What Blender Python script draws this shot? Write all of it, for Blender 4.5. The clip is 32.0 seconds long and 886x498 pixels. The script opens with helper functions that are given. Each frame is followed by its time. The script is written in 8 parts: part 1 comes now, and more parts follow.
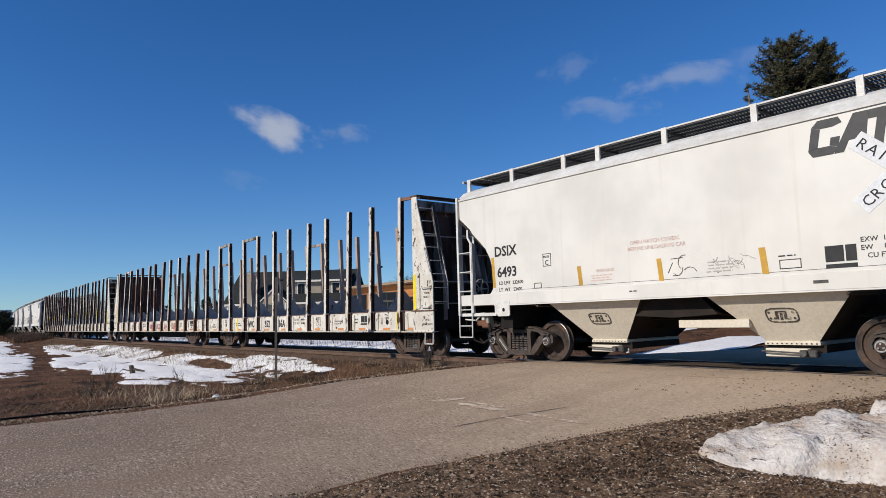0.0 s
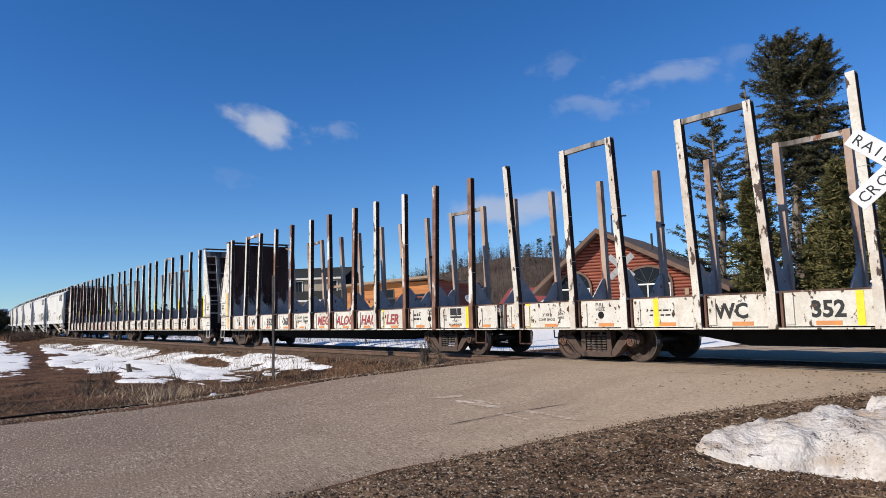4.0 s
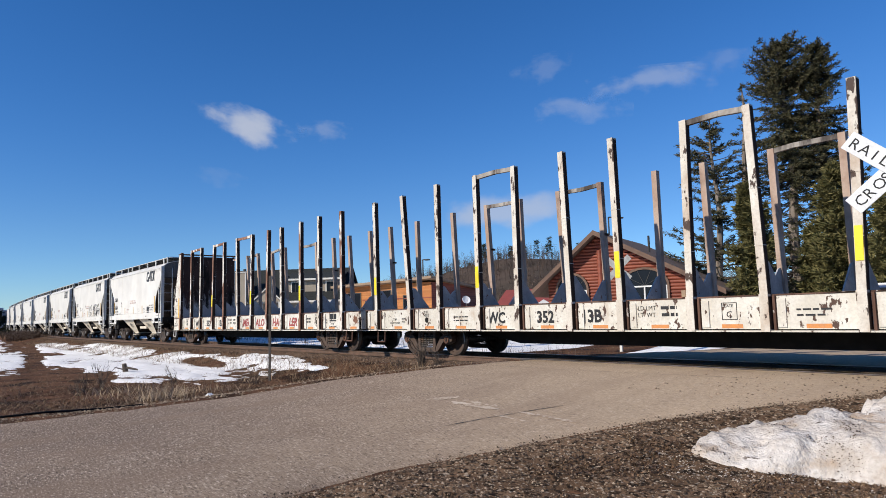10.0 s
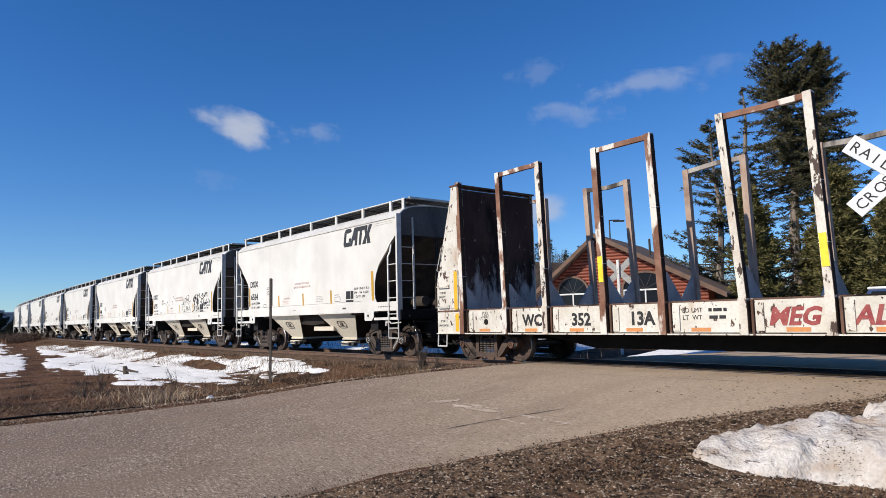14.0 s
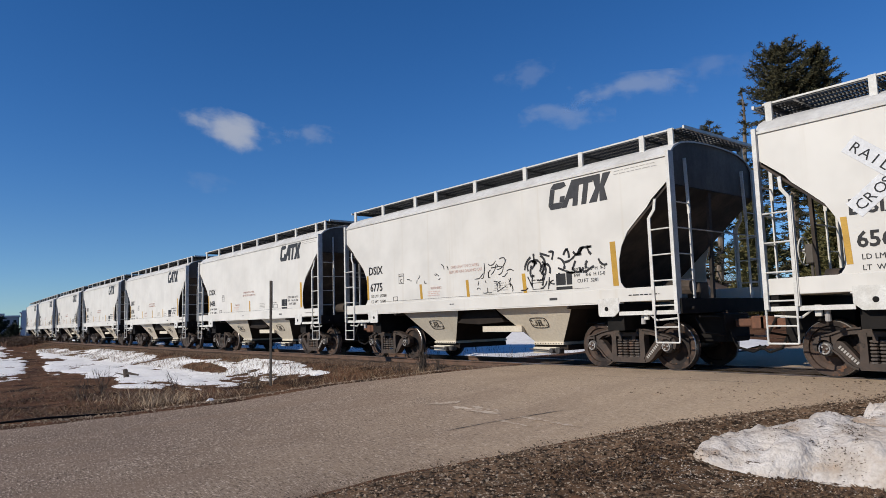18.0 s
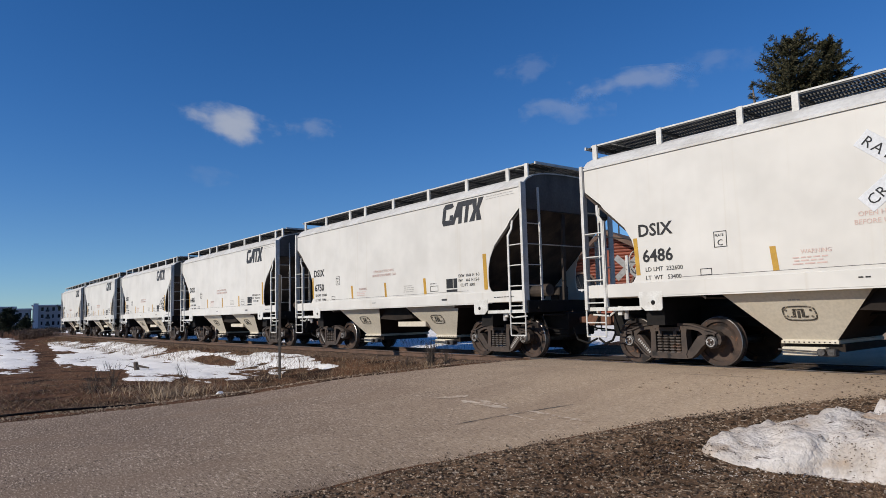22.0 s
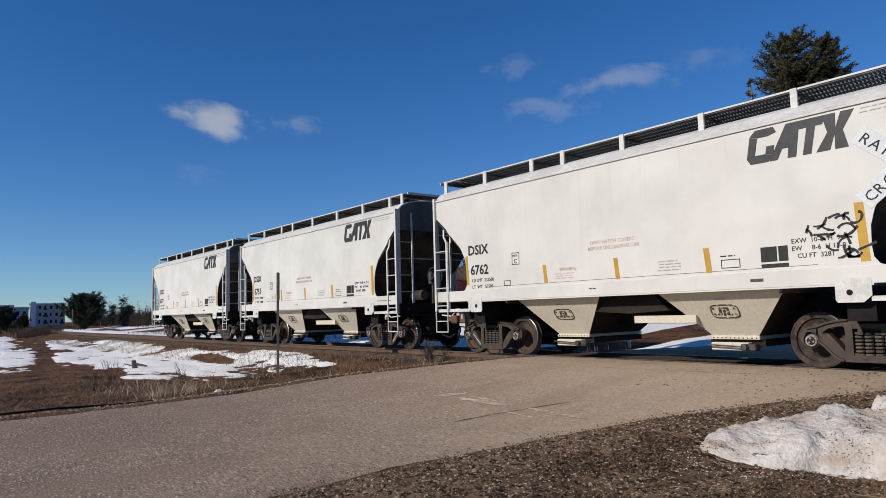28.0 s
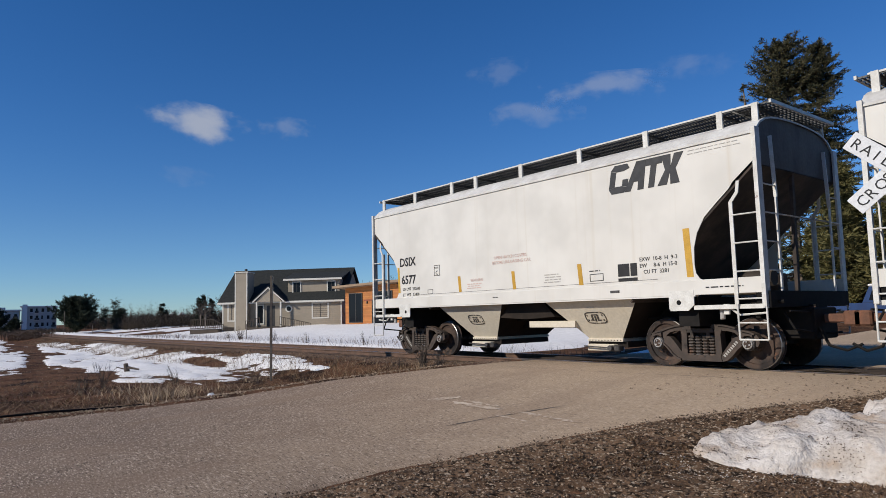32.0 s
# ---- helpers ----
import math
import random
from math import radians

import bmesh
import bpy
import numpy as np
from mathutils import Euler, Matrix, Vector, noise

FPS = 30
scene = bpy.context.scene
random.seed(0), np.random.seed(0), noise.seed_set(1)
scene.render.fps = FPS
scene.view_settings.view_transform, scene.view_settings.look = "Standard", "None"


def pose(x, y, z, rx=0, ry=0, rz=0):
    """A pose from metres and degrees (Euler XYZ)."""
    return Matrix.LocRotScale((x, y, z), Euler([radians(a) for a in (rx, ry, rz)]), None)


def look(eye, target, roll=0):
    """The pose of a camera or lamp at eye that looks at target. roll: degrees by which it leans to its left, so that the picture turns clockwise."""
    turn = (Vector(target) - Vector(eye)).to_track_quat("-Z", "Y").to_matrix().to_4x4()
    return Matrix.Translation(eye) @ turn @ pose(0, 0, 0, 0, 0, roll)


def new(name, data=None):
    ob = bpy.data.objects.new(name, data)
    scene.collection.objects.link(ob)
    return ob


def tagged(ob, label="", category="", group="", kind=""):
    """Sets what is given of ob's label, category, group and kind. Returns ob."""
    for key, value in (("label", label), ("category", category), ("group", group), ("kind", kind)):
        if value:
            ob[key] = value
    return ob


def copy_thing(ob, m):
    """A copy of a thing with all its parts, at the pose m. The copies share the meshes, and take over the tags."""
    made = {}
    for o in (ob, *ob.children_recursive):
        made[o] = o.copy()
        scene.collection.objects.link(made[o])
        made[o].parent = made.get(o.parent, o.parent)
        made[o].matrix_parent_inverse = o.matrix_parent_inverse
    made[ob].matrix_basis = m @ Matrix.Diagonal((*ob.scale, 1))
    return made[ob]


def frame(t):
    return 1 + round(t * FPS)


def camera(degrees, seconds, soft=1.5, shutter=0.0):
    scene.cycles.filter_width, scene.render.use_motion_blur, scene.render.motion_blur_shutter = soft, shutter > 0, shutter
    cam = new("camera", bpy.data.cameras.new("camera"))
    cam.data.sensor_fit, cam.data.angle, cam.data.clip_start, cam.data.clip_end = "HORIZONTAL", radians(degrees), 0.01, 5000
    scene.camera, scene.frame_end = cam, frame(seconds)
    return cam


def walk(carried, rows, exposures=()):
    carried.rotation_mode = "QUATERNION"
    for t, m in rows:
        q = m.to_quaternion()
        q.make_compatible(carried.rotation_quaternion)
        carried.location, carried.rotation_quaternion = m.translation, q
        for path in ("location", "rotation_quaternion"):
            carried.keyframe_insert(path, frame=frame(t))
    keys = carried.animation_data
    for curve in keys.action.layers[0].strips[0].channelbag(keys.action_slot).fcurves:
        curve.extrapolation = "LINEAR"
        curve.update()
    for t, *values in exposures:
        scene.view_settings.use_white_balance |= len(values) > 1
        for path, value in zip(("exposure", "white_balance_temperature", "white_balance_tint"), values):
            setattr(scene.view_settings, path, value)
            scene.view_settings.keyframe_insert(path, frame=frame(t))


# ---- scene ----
# ---------------------------------------------------------------- camera
EYE = (0.0, 0.0, 1.09)
# seconds, degrees to the left of +y, degrees up, degrees of lean: a hand-held camera that only trembles
AIM = [
    (0, 51.33, 5.73, -1.58), (0.5, 51.34, 5.64, -1.51), (1, 51.30, 5.62, -1.48), (1.5, 51.05, 5.57, -1.63), (2, 50.88, 5.53, -1.76),
    (2.5, 50.87, 5.55, -1.77), (3, 50.92, 5.51, -1.73), (3.5, 51.06, 5.52, -1.69), (4, 51.09, 5.52, -1.77), (4.5, 51.14, 5.48, -1.76),
    (6.5, 50.98, 5.49, -1.58), (7, 50.95, 5.52, -1.63), (7.5, 50.93, 5.56, -1.67), (8, 50.94, 5.55, -1.63), (8.5, 50.93, 5.58, -1.60),
    (9, 50.90, 5.57, -1.62), (9.5, 50.85, 5.61, -1.55), (10, 50.85, 5.61, -1.49), (10.5, 50.85, 5.60, -1.55), (11, 50.78, 5.65, -1.56),
    (11.5, 50.86, 5.68, -1.56), (12, 50.86, 5.69, -1.64), (12.5, 50.90, 5.71, -1.70), (13, 50.91, 5.78, -1.60), (13.5, 50.96, 5.81, -1.24),
    (15.5, 50.67, 6.09, -2.30), (16, 50.68, 6.17, -1.89), (16.5, 50.73, 6.12, -1.62), (17, 50.89, 6.08, -1.50), (17.5, 50.90, 5.98, -1.49),
    (18, 50.91, 6.00, -1.62), (18.5, 51.08, 5.95, -1.60), (19, 51.16, 5.94, -1.42), (19.5, 51.23, 5.91, -1.33), (20, 51.37, 5.80, -1.28),
    (20.5, 51.48, 5.73, -1.24), (21, 51.56, 5.66, -1.21), (21.5, 51.63, 5.59, -1.25), (22, 51.64, 5.53, -1.45), (22.5, 51.64, 5.52, -1.54),
    (23, 51.70, 5.49, -1.49), (23.5, 51.65, 5.44, -1.49), (24, 51.62, 5.37, -1.55), (24.5, 51.62, 5.38, -1.52), (25, 51.66, 5.36, -1.42),
    (25.5, 51.60, 5.29, -1.54), (27.5, 51.47, 5.30, -1.67), (28, 51.48, 5.32, -1.57), (28.5, 51.50, 5.38, -1.60), (29, 51.46, 5.44, -1.63),
    (29.5, 51.39, 5.60, -1.69), (30, 51.39, 5.63, -1.75), (30.5, 51.20, 5.64, -1.64), (31, 51.22, 5.63, -1.45), (31.5, 50.97, 5.60, -1.39),
    (32, 50.96, 5.62, -1.44),
]


def aim(yaw, pitch, lean):
    a, b = radians(yaw), radians(pitch)
    ahead = Vector((-math.sin(a) * math.cos(b), math.cos(a) * math.cos(b), math.sin(b)))
    return look(EYE, Vector(EYE) + 10 * ahead, lean)


cam = camera(66.7, 32.0, soft=0.65)
walk(cam, [(t, aim(y, p, r)) for t, y, p, r in AIM], [(0, -0.15), (1, -0.2), (2, -0.05), (3, 0.08), (15, 0.08), (16.2, 0.05), (17.2, -0.28), (23, -0.28), (32, -0.28)])

# ---------------------------------------------------------------- daylight
SUN_DIR = Vector((-0.18, -0.98, 0.0)).normalized()
SUN_UP = radians(29)
to_sun = Vector((SUN_DIR.x * math.cos(SUN_UP), SUN_DIR.y * math.cos(SUN_UP), math.sin(SUN_UP)))
world = bpy.data.worlds.new("world")
scene.world = world
world.use_nodes = True
sky = world.node_tree.nodes.new("ShaderNodeTexSky")
sky.sky_type = "NISHITA"
sky.sun_disc = False
sky.sun_elevation = SUN_UP
sky.sun_rotation = math.atan2(to_sun.x, to_sun.y)
sky.altitude = 400
sky.air_density = 0.85
sky.dust_density = 0.0
sky.ozone_density = 0.4
back = world.node_tree.nodes["Background"]
back.inputs["Strength"].default_value = 0.067
deep = world.node_tree.nodes.new("ShaderNodeHueSaturation")
deep.inputs["Saturation"].default_value = 1.09
tint = world.node_tree.nodes.new("ShaderNodeMix")
tint.data_type, tint.blend_type = "RGBA", "MULTIPLY"
tint.inputs[0].default_value = 1.0
split = world.node_tree.nodes.new("ShaderNodeSeparateColor")
world.node_tree.links.new(sky.outputs["Color"], split.inputs[0])
haze = world.node_tree.nodes.new("ShaderNodeMapRange")
haze.interpolation_type = "SMOOTHSTEP"
haze.inputs["From Min"].default_value, haze.inputs["From Max"].default_value = 0.55, 3.3
world.node_tree.links.new(split.outputs[0], haze.inputs[0])
cast = world.node_tree.nodes.new("ShaderNodeMix")
cast.data_type = "RGBA"
cast.inputs[6].default_value, cast.inputs[7].default_value = (0.80, 1.29, 2.0, 1), (0.88, 1.25, 1.80, 1)
world.node_tree.links.new(haze.outputs[0], cast.inputs[0])
world.node_tree.links.new(cast.outputs[2], tint.inputs[7])
world.node_tree.links.new(sky.outputs["Color"], tint.inputs[6])
world.node_tree.links.new(tint.outputs[2], deep.inputs["Color"])
world.node_tree.links.new(deep.outputs["Color"], back.inputs["Color"])
sun_data = bpy.data.lights.new("sun", "SUN")
sun_data.energy = 5.0
sun_data.angle = radians(0.6)
sun_data.color = (1.0, 0.92, 0.80)
sun = new("sun", sun_data)
sun.matrix_world = look(to_sun * 60, (0, 0, 0))

# ---------------------------------------------------------------- materials


def ramp_node(nt, lo, hi):
    r = nt.nodes.new("ShaderNodeMapRange")
    r.interpolation_type = "SMOOTHSTEP"
    r.inputs["From Min"].default_value, r.inputs["From Max"].default_value = lo, hi
    return r


def surface(name, col, col2=None, scale=3.0, rough=0.7, metal=0.0, bump=0.15, fine=40.0, stain=None, stretch=(1, 1, 1),
            amount=(0.35, 0.65), gloss=0.4, chips=None, vary=0.0, depth=0.02):
    """Two scales of noise between two colours, an optional stain (colour, scale, from, to, stretch) and chips (same), fine relief."""
    m = bpy.data.materials.new(name)
    m.use_nodes = True
    nt = m.node_tree
    bsdf = nt.nodes["Principled BSDF"]
    bsdf.inputs["Roughness"].default_value = rough
    bsdf.inputs["Metallic"].default_value = metal
    bsdf.inputs["Specular IOR Level"].default_value = gloss
    tc = nt.nodes.new("ShaderNodeTexCoord")
    info = nt.nodes.new("ShaderNodeObjectInfo")
    shift = nt.nodes.new("ShaderNodeVectorMath")
    shift.operation = "MULTIPLY_ADD"
    nt.links.new(info.outputs["Random"], shift.inputs[0])
    shift.inputs[1].default_value = (37, 53, 19)
    nt.links.new(tc.outputs["Object"], shift.inputs[2])

    def noise_of(sc, st, det=5.0, seed=0.0):
        mp = nt.nodes.new("ShaderNodeMapping")
        mp.inputs["Scale"].default_value = (sc * st[0], sc * st[1], sc * st[2])
        mp.inputs["Location"].default_value = (seed, seed * 1.7, seed * 0.3)
        nt.links.new(shift.outputs[0], mp.inputs["Vector"])
        n = nt.nodes.new("ShaderNodeTexNoise")
        n.inputs["Scale"].default_value = 1.0
        n.inputs["Detail"].default_value = det
        n.inputs["Roughness"].default_value = 0.6
        nt.links.new(mp.outputs[0], n.inputs["Vector"])
        return n.outputs["Fac"]

    def mixed(fac, a, b):
        x = nt.nodes.new("ShaderNodeMix")
        x.data_type = "RGBA"
        if isinstance(fac, float):
            x.inputs[0].default_value = fac
        else:
            nt.links.new(fac, x.inputs[0])
        for sock, v in ((x.inputs[6], a), (x.inputs[7], b)):
            if isinstance(v, tuple):
                sock.default_value = (*v, 1)
            else:
                nt.links.new(v, sock)
        return x.outputs[2]

    col2 = col2 or tuple(c * 0.8 for c in col)
    r1 = ramp_node(nt, *amount)
    nt.links.new(noise_of(scale, stretch), r1.inputs[0])
    out = mixed(r1.outputs[0], col, col2)
    n2 = noise_of(fine, (1, 1, 1), 3.0, 3.0)
    r2 = ramp_node(nt, 0.3, 0.75)
    nt.links.new(n2, r2.inputs[0])
    f = nt.nodes.new("ShaderNodeMath")
    f.operation = "MULTIPLY"
    f.inputs[1].default_value = 0.35
    nt.links.new(r2.outputs[0], f.inputs[0])
    out = mixed(f.outputs[0], out, tuple(c * 0.62 for c in col2))
    for k, extra in enumerate((stain, chips)):
        if extra:
            c, sc, lo, hi, st = extra
            r3 = ramp_node(nt, lo, hi)
            nt.links.new(noise_of(sc, st, 7.0, 11.0 + 5 * k), r3.inputs[0])
            out = mixed(r3.outputs[0], out, c)
    if vary:
        hsv = nt.nodes.new("ShaderNodeHueSaturation")
        vr = nt.nodes.new("ShaderNodeMapRange")
        vr.inputs["To Min"].default_value, vr.inputs["To Max"].default_value = 1 - vary, 1 + vary
        nt.links.new(info.outputs["Random"], vr.inputs[0])
        nt.links.new(vr.outputs[0], hsv.inputs["Value"])
        nt.links.new(out, hsv.inputs["Color"])
        out = hsv.outputs[0]
    nt.links.new(out, bsdf.inputs["Base Color"])
    if bump:
        b = nt.nodes.new("ShaderNodeBump")
        b.inputs["Strength"].default_value = bump
        b.inputs["Distance"].default_value = depth
        nt.links.new(n2, b.inputs["Height"])
        nt.links.new(b.outputs[0], bsdf.inputs["Normal"])
    return m


RUST = (0.16, 0.06, 0.028)
M = {
    "hopper_white": surface("hopper_paint", (0.665, 0.645, 0.600), (0.635, 0.612, 0.565), 0.35, 0.5, stretch=(1.2, 1, 0.5), bump=0.25, fine=0.9, depth=0.06,
                            stain=((0.53, 0.48, 0.40), 1.3, 0.54, 0.90, (4.2, 1, 0.10)), chips=((0.50, 0.44, 0.36), 2.2, 0.66, 0.90, (5.0, 1, 0.06))),
    "hopper_roof": surface("roof_paint", (0.634, 0.625, 0.598), (0.528, 0.510, 0.475), 1.5, 0.6, bump=0.05, fine=12),
    "hopper_cream": surface("bay_paint", (0.616, 0.559, 0.458), (0.581, 0.519, 0.414), 1.6, 0.7, bump=0.05, fine=18,
                            stain=((0.45, 0.34, 0.22), 1.2, 0.62, 0.95, (1, 1, 0.6))),
    "steel_white": surface("rail_paint", (0.686, 0.678, 0.642), (0.563, 0.546, 0.502), 5, 0.55, bump=0.05,
                           chips=(RUST, 9, 0.68, 0.74, (1, 1, 1))),
    "grate": surface("grating_steel", (0.11, 0.11, 0.11), (0.06, 0.06, 0.06), 4, 0.6, metal=0.5, bump=0.05),
    "log_white": surface("worn_white_paint", (0.66, 0.63, 0.565), (0.55, 0.51, 0.435), 2.2, 0.65, bump=0.08, fine=22,
                         stain=((0.36, 0.23, 0.14), 1.6, 0.56, 0.84, (1.6, 1, 0.5)), chips=((0.07, 0.036, 0.024), 9.0, 0.595, 0.625, (1, 1, 0.6))),
    "stake_white": surface("chipped_stake_paint", (0.66, 0.625, 0.555), (0.53, 0.475, 0.40), 2.6, 0.7, bump=0.12, fine=26, stretch=(1, 1, 0.5),
                           stain=((0.36, 0.25, 0.17), 1.3, 0.50, 0.80, (1, 1, 0.6)), chips=((0.055, 0.032, 0.024), 6.5, 0.565, 0.61, (1, 1, 0.45))),
    "stake_rust": surface("rusted_stake", (0.15, 0.065, 0.038), (0.26, 0.14, 0.095), 2.4, 0.85, bump=0.15, fine=30,
                          chips=((0.62, 0.58, 0.52), 2.3, 0.52, 0.58, (1, 1, 0.4))),
    "bulk_grey": surface("grimy_plate", (0.085, 0.046, 0.033), (0.165, 0.095, 0.070), 1.1, 0.85, bump=0.12, fine=20, stretch=(1, 1, 0.4),
                         stain=((0.014, 0.010, 0.008), 1.3, 0.50, 0.66, (1, 1, 0.35)), chips=((0.36, 0.32, 0.29), 7, 0.64, 0.69, (1, 1, 0.7)), gloss=0.15),
    "gusset": surface("dull_grey_paint", (0.46, 0.445, 0.43), (0.34, 0.325, 0.31), 2.5, 0.75, bump=0.1, fine=18, chips=(RUST, 6, 0.62, 0.67, (1, 1, 1))),
    "under_black": surface("underframe", (0.009, 0.0085, 0.008), (0.016, 0.014, 0.013), 4, 0.85, bump=0.1, gloss=0.2),
    "truck": surface("truck_iron", (0.044, 0.034, 0.028), (0.068, 0.049, 0.039), 5, 0.75, bump=0.2, fine=35,
                     stain=((0.115, 0.072, 0.052), 3, 0.52, 0.8, (1, 1, 1)), chips=((0.012, 0.010, 0.009), 4, 0.58, 0.68, (1, 1, 1))),
    "truck_brown": surface("truck_iron_dusty", (0.064, 0.042, 0.032), (0.087, 0.058, 0.044), 5, 0.85, bump=0.2, fine=35,
                           chips=((0.015, 0.011, 0.009), 4, 0.56, 0.64, (1, 1, 1))),
    "wheel": surface("wheel_steel", (0.046, 0.030, 0.023), (0.082, 0.052, 0.038), 4, 0.75, metal=0.1, bump=0.1, fine=30,
                     stain=((0.014, 0.010, 0.009), 2.2, 0.46, 0.62, (1, 1, 1)), chips=((0.14, 0.065, 0.035), 9, 0.60, 0.68, (1, 1, 1))),
    "tread": surface("wheel_tread", (0.32, 0.30, 0.29), (0.24, 0.22, 0.21), 6, 0.35, metal=0.8, bump=0.02),
    "bearing": surface("bearing_cap", (0.10, 0.095, 0.095), (0.05, 0.045, 0.042), 14, 0.5, metal=0.3, bump=0.05),
    "coupler": surface("coupler_rust", (0.19, 0.085, 0.05), (0.12, 0.06, 0.04), 7, 0.85, bump=0.2),
    "yellow": surface("reflector_yellow", (0.52, 0.30, 0.035), (0.44, 0.25, 0.03), 6, 0.5, bump=0.02, vary=0.1),
    "bright_yellow": surface("reflector_bright", (0.82, 0.68, 0.02), (0.72, 0.56, 0.02), 6, 0.5, bump=0.02),
    "orange_patch": surface("orange_patch_paint", (0.62, 0.24, 0.06), (0.50, 0.22, 0.09), 12, 0.7, bump=0.02),
    "black_paint": surface("black_paint", (0.012, 0.012, 0.013), (0.022, 0.022, 0.024), 8, 0.65, bump=0.02),
    "grey_logo": surface("charcoal_paint", (0.024, 0.024, 0.026), (0.04, 0.04, 0.042), 8, 0.55, bump=0.02),
    "red_paint": surface("faded_red_paint", (0.24, 0.028, 0.035), (0.32, 0.08, 0.07), 9, 0.65, bump=0.02),
    "red_small": surface("red_stencil", (0.60, 0.41, 0.36), (0.62, 0.46, 0.41), 9, 0.65, bump=0.0),
    "ground": surface("dead_turf", (0.090, 0.043, 0.025), (0.156, 0.080, 0.044), 0.6, 0.95, bump=0.9, fine=9, depth=0.06,
                      stain=((0.030, 0.018, 0.012), 0.9, 0.47, 0.66, (1, 1, 1)), chips=((0.30, 0.215, 0.135), 9, 0.60, 0.66, (1, 1, 1)), gloss=0.06),
    "gravel": surface("muddy_gravel", (0.225, 0.142, 0.086), (0.118, 0.071, 0.042), 1.1, 0.95, bump=1.0, fine=22, depth=0.03,
                      stain=((0.030, 0.020, 0.013), 11, 0.50, 0.58, (1, 1, 1)), chips=((0.40, 0.32, 0.235), 17, 0.575, 0.635, (1, 1, 1)), gloss=0.06),
    "ballast": surface("rusty_ballast", (0.117, 0.072, 0.047), (0.156, 0.103, 0.069), 2.0, 0.95, bump=0.9, fine=20, depth=0.04,
                       chips=((0.203, 0.172, 0.148), 22, 0.62, 0.7, (1, 1, 1)), gloss=0.06),
    "snow": surface("old_snow", (0.92, 0.90, 0.87), (0.86, 0.835, 0.80), 1.5, 0.65, bump=0.35, fine=7, depth=0.04, gloss=0.06),
    "dirty_snow": surface("dirty_snow", (0.66, 0.61, 0.565), (0.50, 0.435, 0.375), 2.6, 0.75, bump=0.8, fine=26, depth=0.04,
                          stain=((0.40, 0.305, 0.225), 2.6, 0.50, 0.72, (1, 1, 1.6)), chips=((0.075, 0.05, 0.036), 7.0, 0.635, 0.70, (0.6, 1.3, 2.2)), gloss=0.06),
    "rail": surface("rail_steel", (0.17, 0.10, 0.07), (0.11, 0.07, 0.05), 5, 0.7, metal=0.3, bump=0.1),
    "rail_head": surface("rail_head", (0.45, 0.42, 0.40), (0.38, 0.35, 0.33), 5, 0.3, metal=0.9, bump=0.02),
    "tie": surface("old_tie", (0.12, 0.09, 0.07), (0.07, 0.055, 0.045), 3, 0.9, bump=0.4, vary=0.25, stretch=(3, 0.5, 1), gloss=0.06),
    "post_steel": surface("weathered_post", (0.10, 0.085, 0.07), (0.06, 0.05, 0.045), 6, 0.8, bump=0.1),
    "sign_back": surface("galvanised", (0.30, 0.30, 0.30), (0.22, 0.22, 0.22), 6, 0.5, metal=0.4, bump=0.02),
    "sign_white": surface("sign_white", (0.76, 0.765, 0.77), (0.70, 0.705, 0.71), 5, 0.5, bump=0.02, gloss=0.2),
    "weathered_wood": surface("weathered_wood", (0.085, 0.066, 0.050), (0.06, 0.047, 0.037), 3, 0.85, bump=0.3, stretch=(1, 1, 0.2)),
    "bark": surface("bark", (0.11, 0.085, 0.066), (0.07, 0.055, 0.045), 4, 0.95, bump=0.6, stretch=(1, 1, 0.3)),
    "bark_pale": surface("pale_bark", (0.24, 0.20, 0.165), (0.16, 0.13, 0.105), 4, 0.95, bump=0.4, stretch=(1, 1, 0.3)),
    "dry_grass": surface("dry_grass", (0.30, 0.22, 0.115), (0.20, 0.14, 0.075), 6, 0.9, bump=0.0, vary=0.2),
    "house_wall": surface("taupe_siding", (0.33, 0.28, 0.215), (0.30, 0.255, 0.195), 1.5, 0.8, bump=0.05),
    "house_trim": surface("cream_trim", (0.651, 0.625, 0.563), (0.598, 0.572, 0.510), 2, 0.7, bump=0.03),
    "shingle": surface("dark_shingle", (0.014, 0.017, 0.016), (0.026, 0.028, 0.026), 5, 0.95, bump=0.4, fine=18),
    "brown_roof": surface("brown_shingle", (0.15, 0.10, 0.075), (0.19, 0.135, 0.10), 3, 0.9, bump=0.4, fine=14),
    "cedar": surface("cedar_boards", (0.50, 0.20, 0.055), (0.42, 0.15, 0.04), 1.2, 0.7, bump=0.15, stretch=(0.3, 0.3, 3), vary=0.15),
    "log_red": surface("stained_logs", (0.25, 0.062, 0.030), (0.18, 0.042, 0.022), 1.2, 0.6, bump=0.2, stretch=(0.3, 0.3, 3), vary=0.15),
    "fascia": surface("tan_fascia", (0.32, 0.22, 0.14), (0.26, 0.18, 0.115), 2, 0.75, bump=0.1),
    "dark_door": surface("dark_frame", (0.05, 0.045, 0.04), (0.03, 0.03, 0.03), 4, 0.5, bump=0.02),
    "window_white": surface("window_frame_white", (0.616, 0.607, 0.581), (0.563, 0.554, 0.528), 4, 0.5, bump=0.02),
    "red_roof": surface("red_metal_roof", (0.26, 0.06, 0.05), (0.22, 0.055, 0.045), 2, 0.6, bump=0.05),
    "pale_wall": surface("pale_stucco", (0.47, 0.47, 0.475), (0.40, 0.405, 0.415), 0.4, 0.8, bump=0.02),
    "blue_paint": surface("blue_car_paint", (0.02, 0.055, 0.16), (0.02, 0.045, 0.13), 2, 0.3, bump=0.0, gloss=0.6),
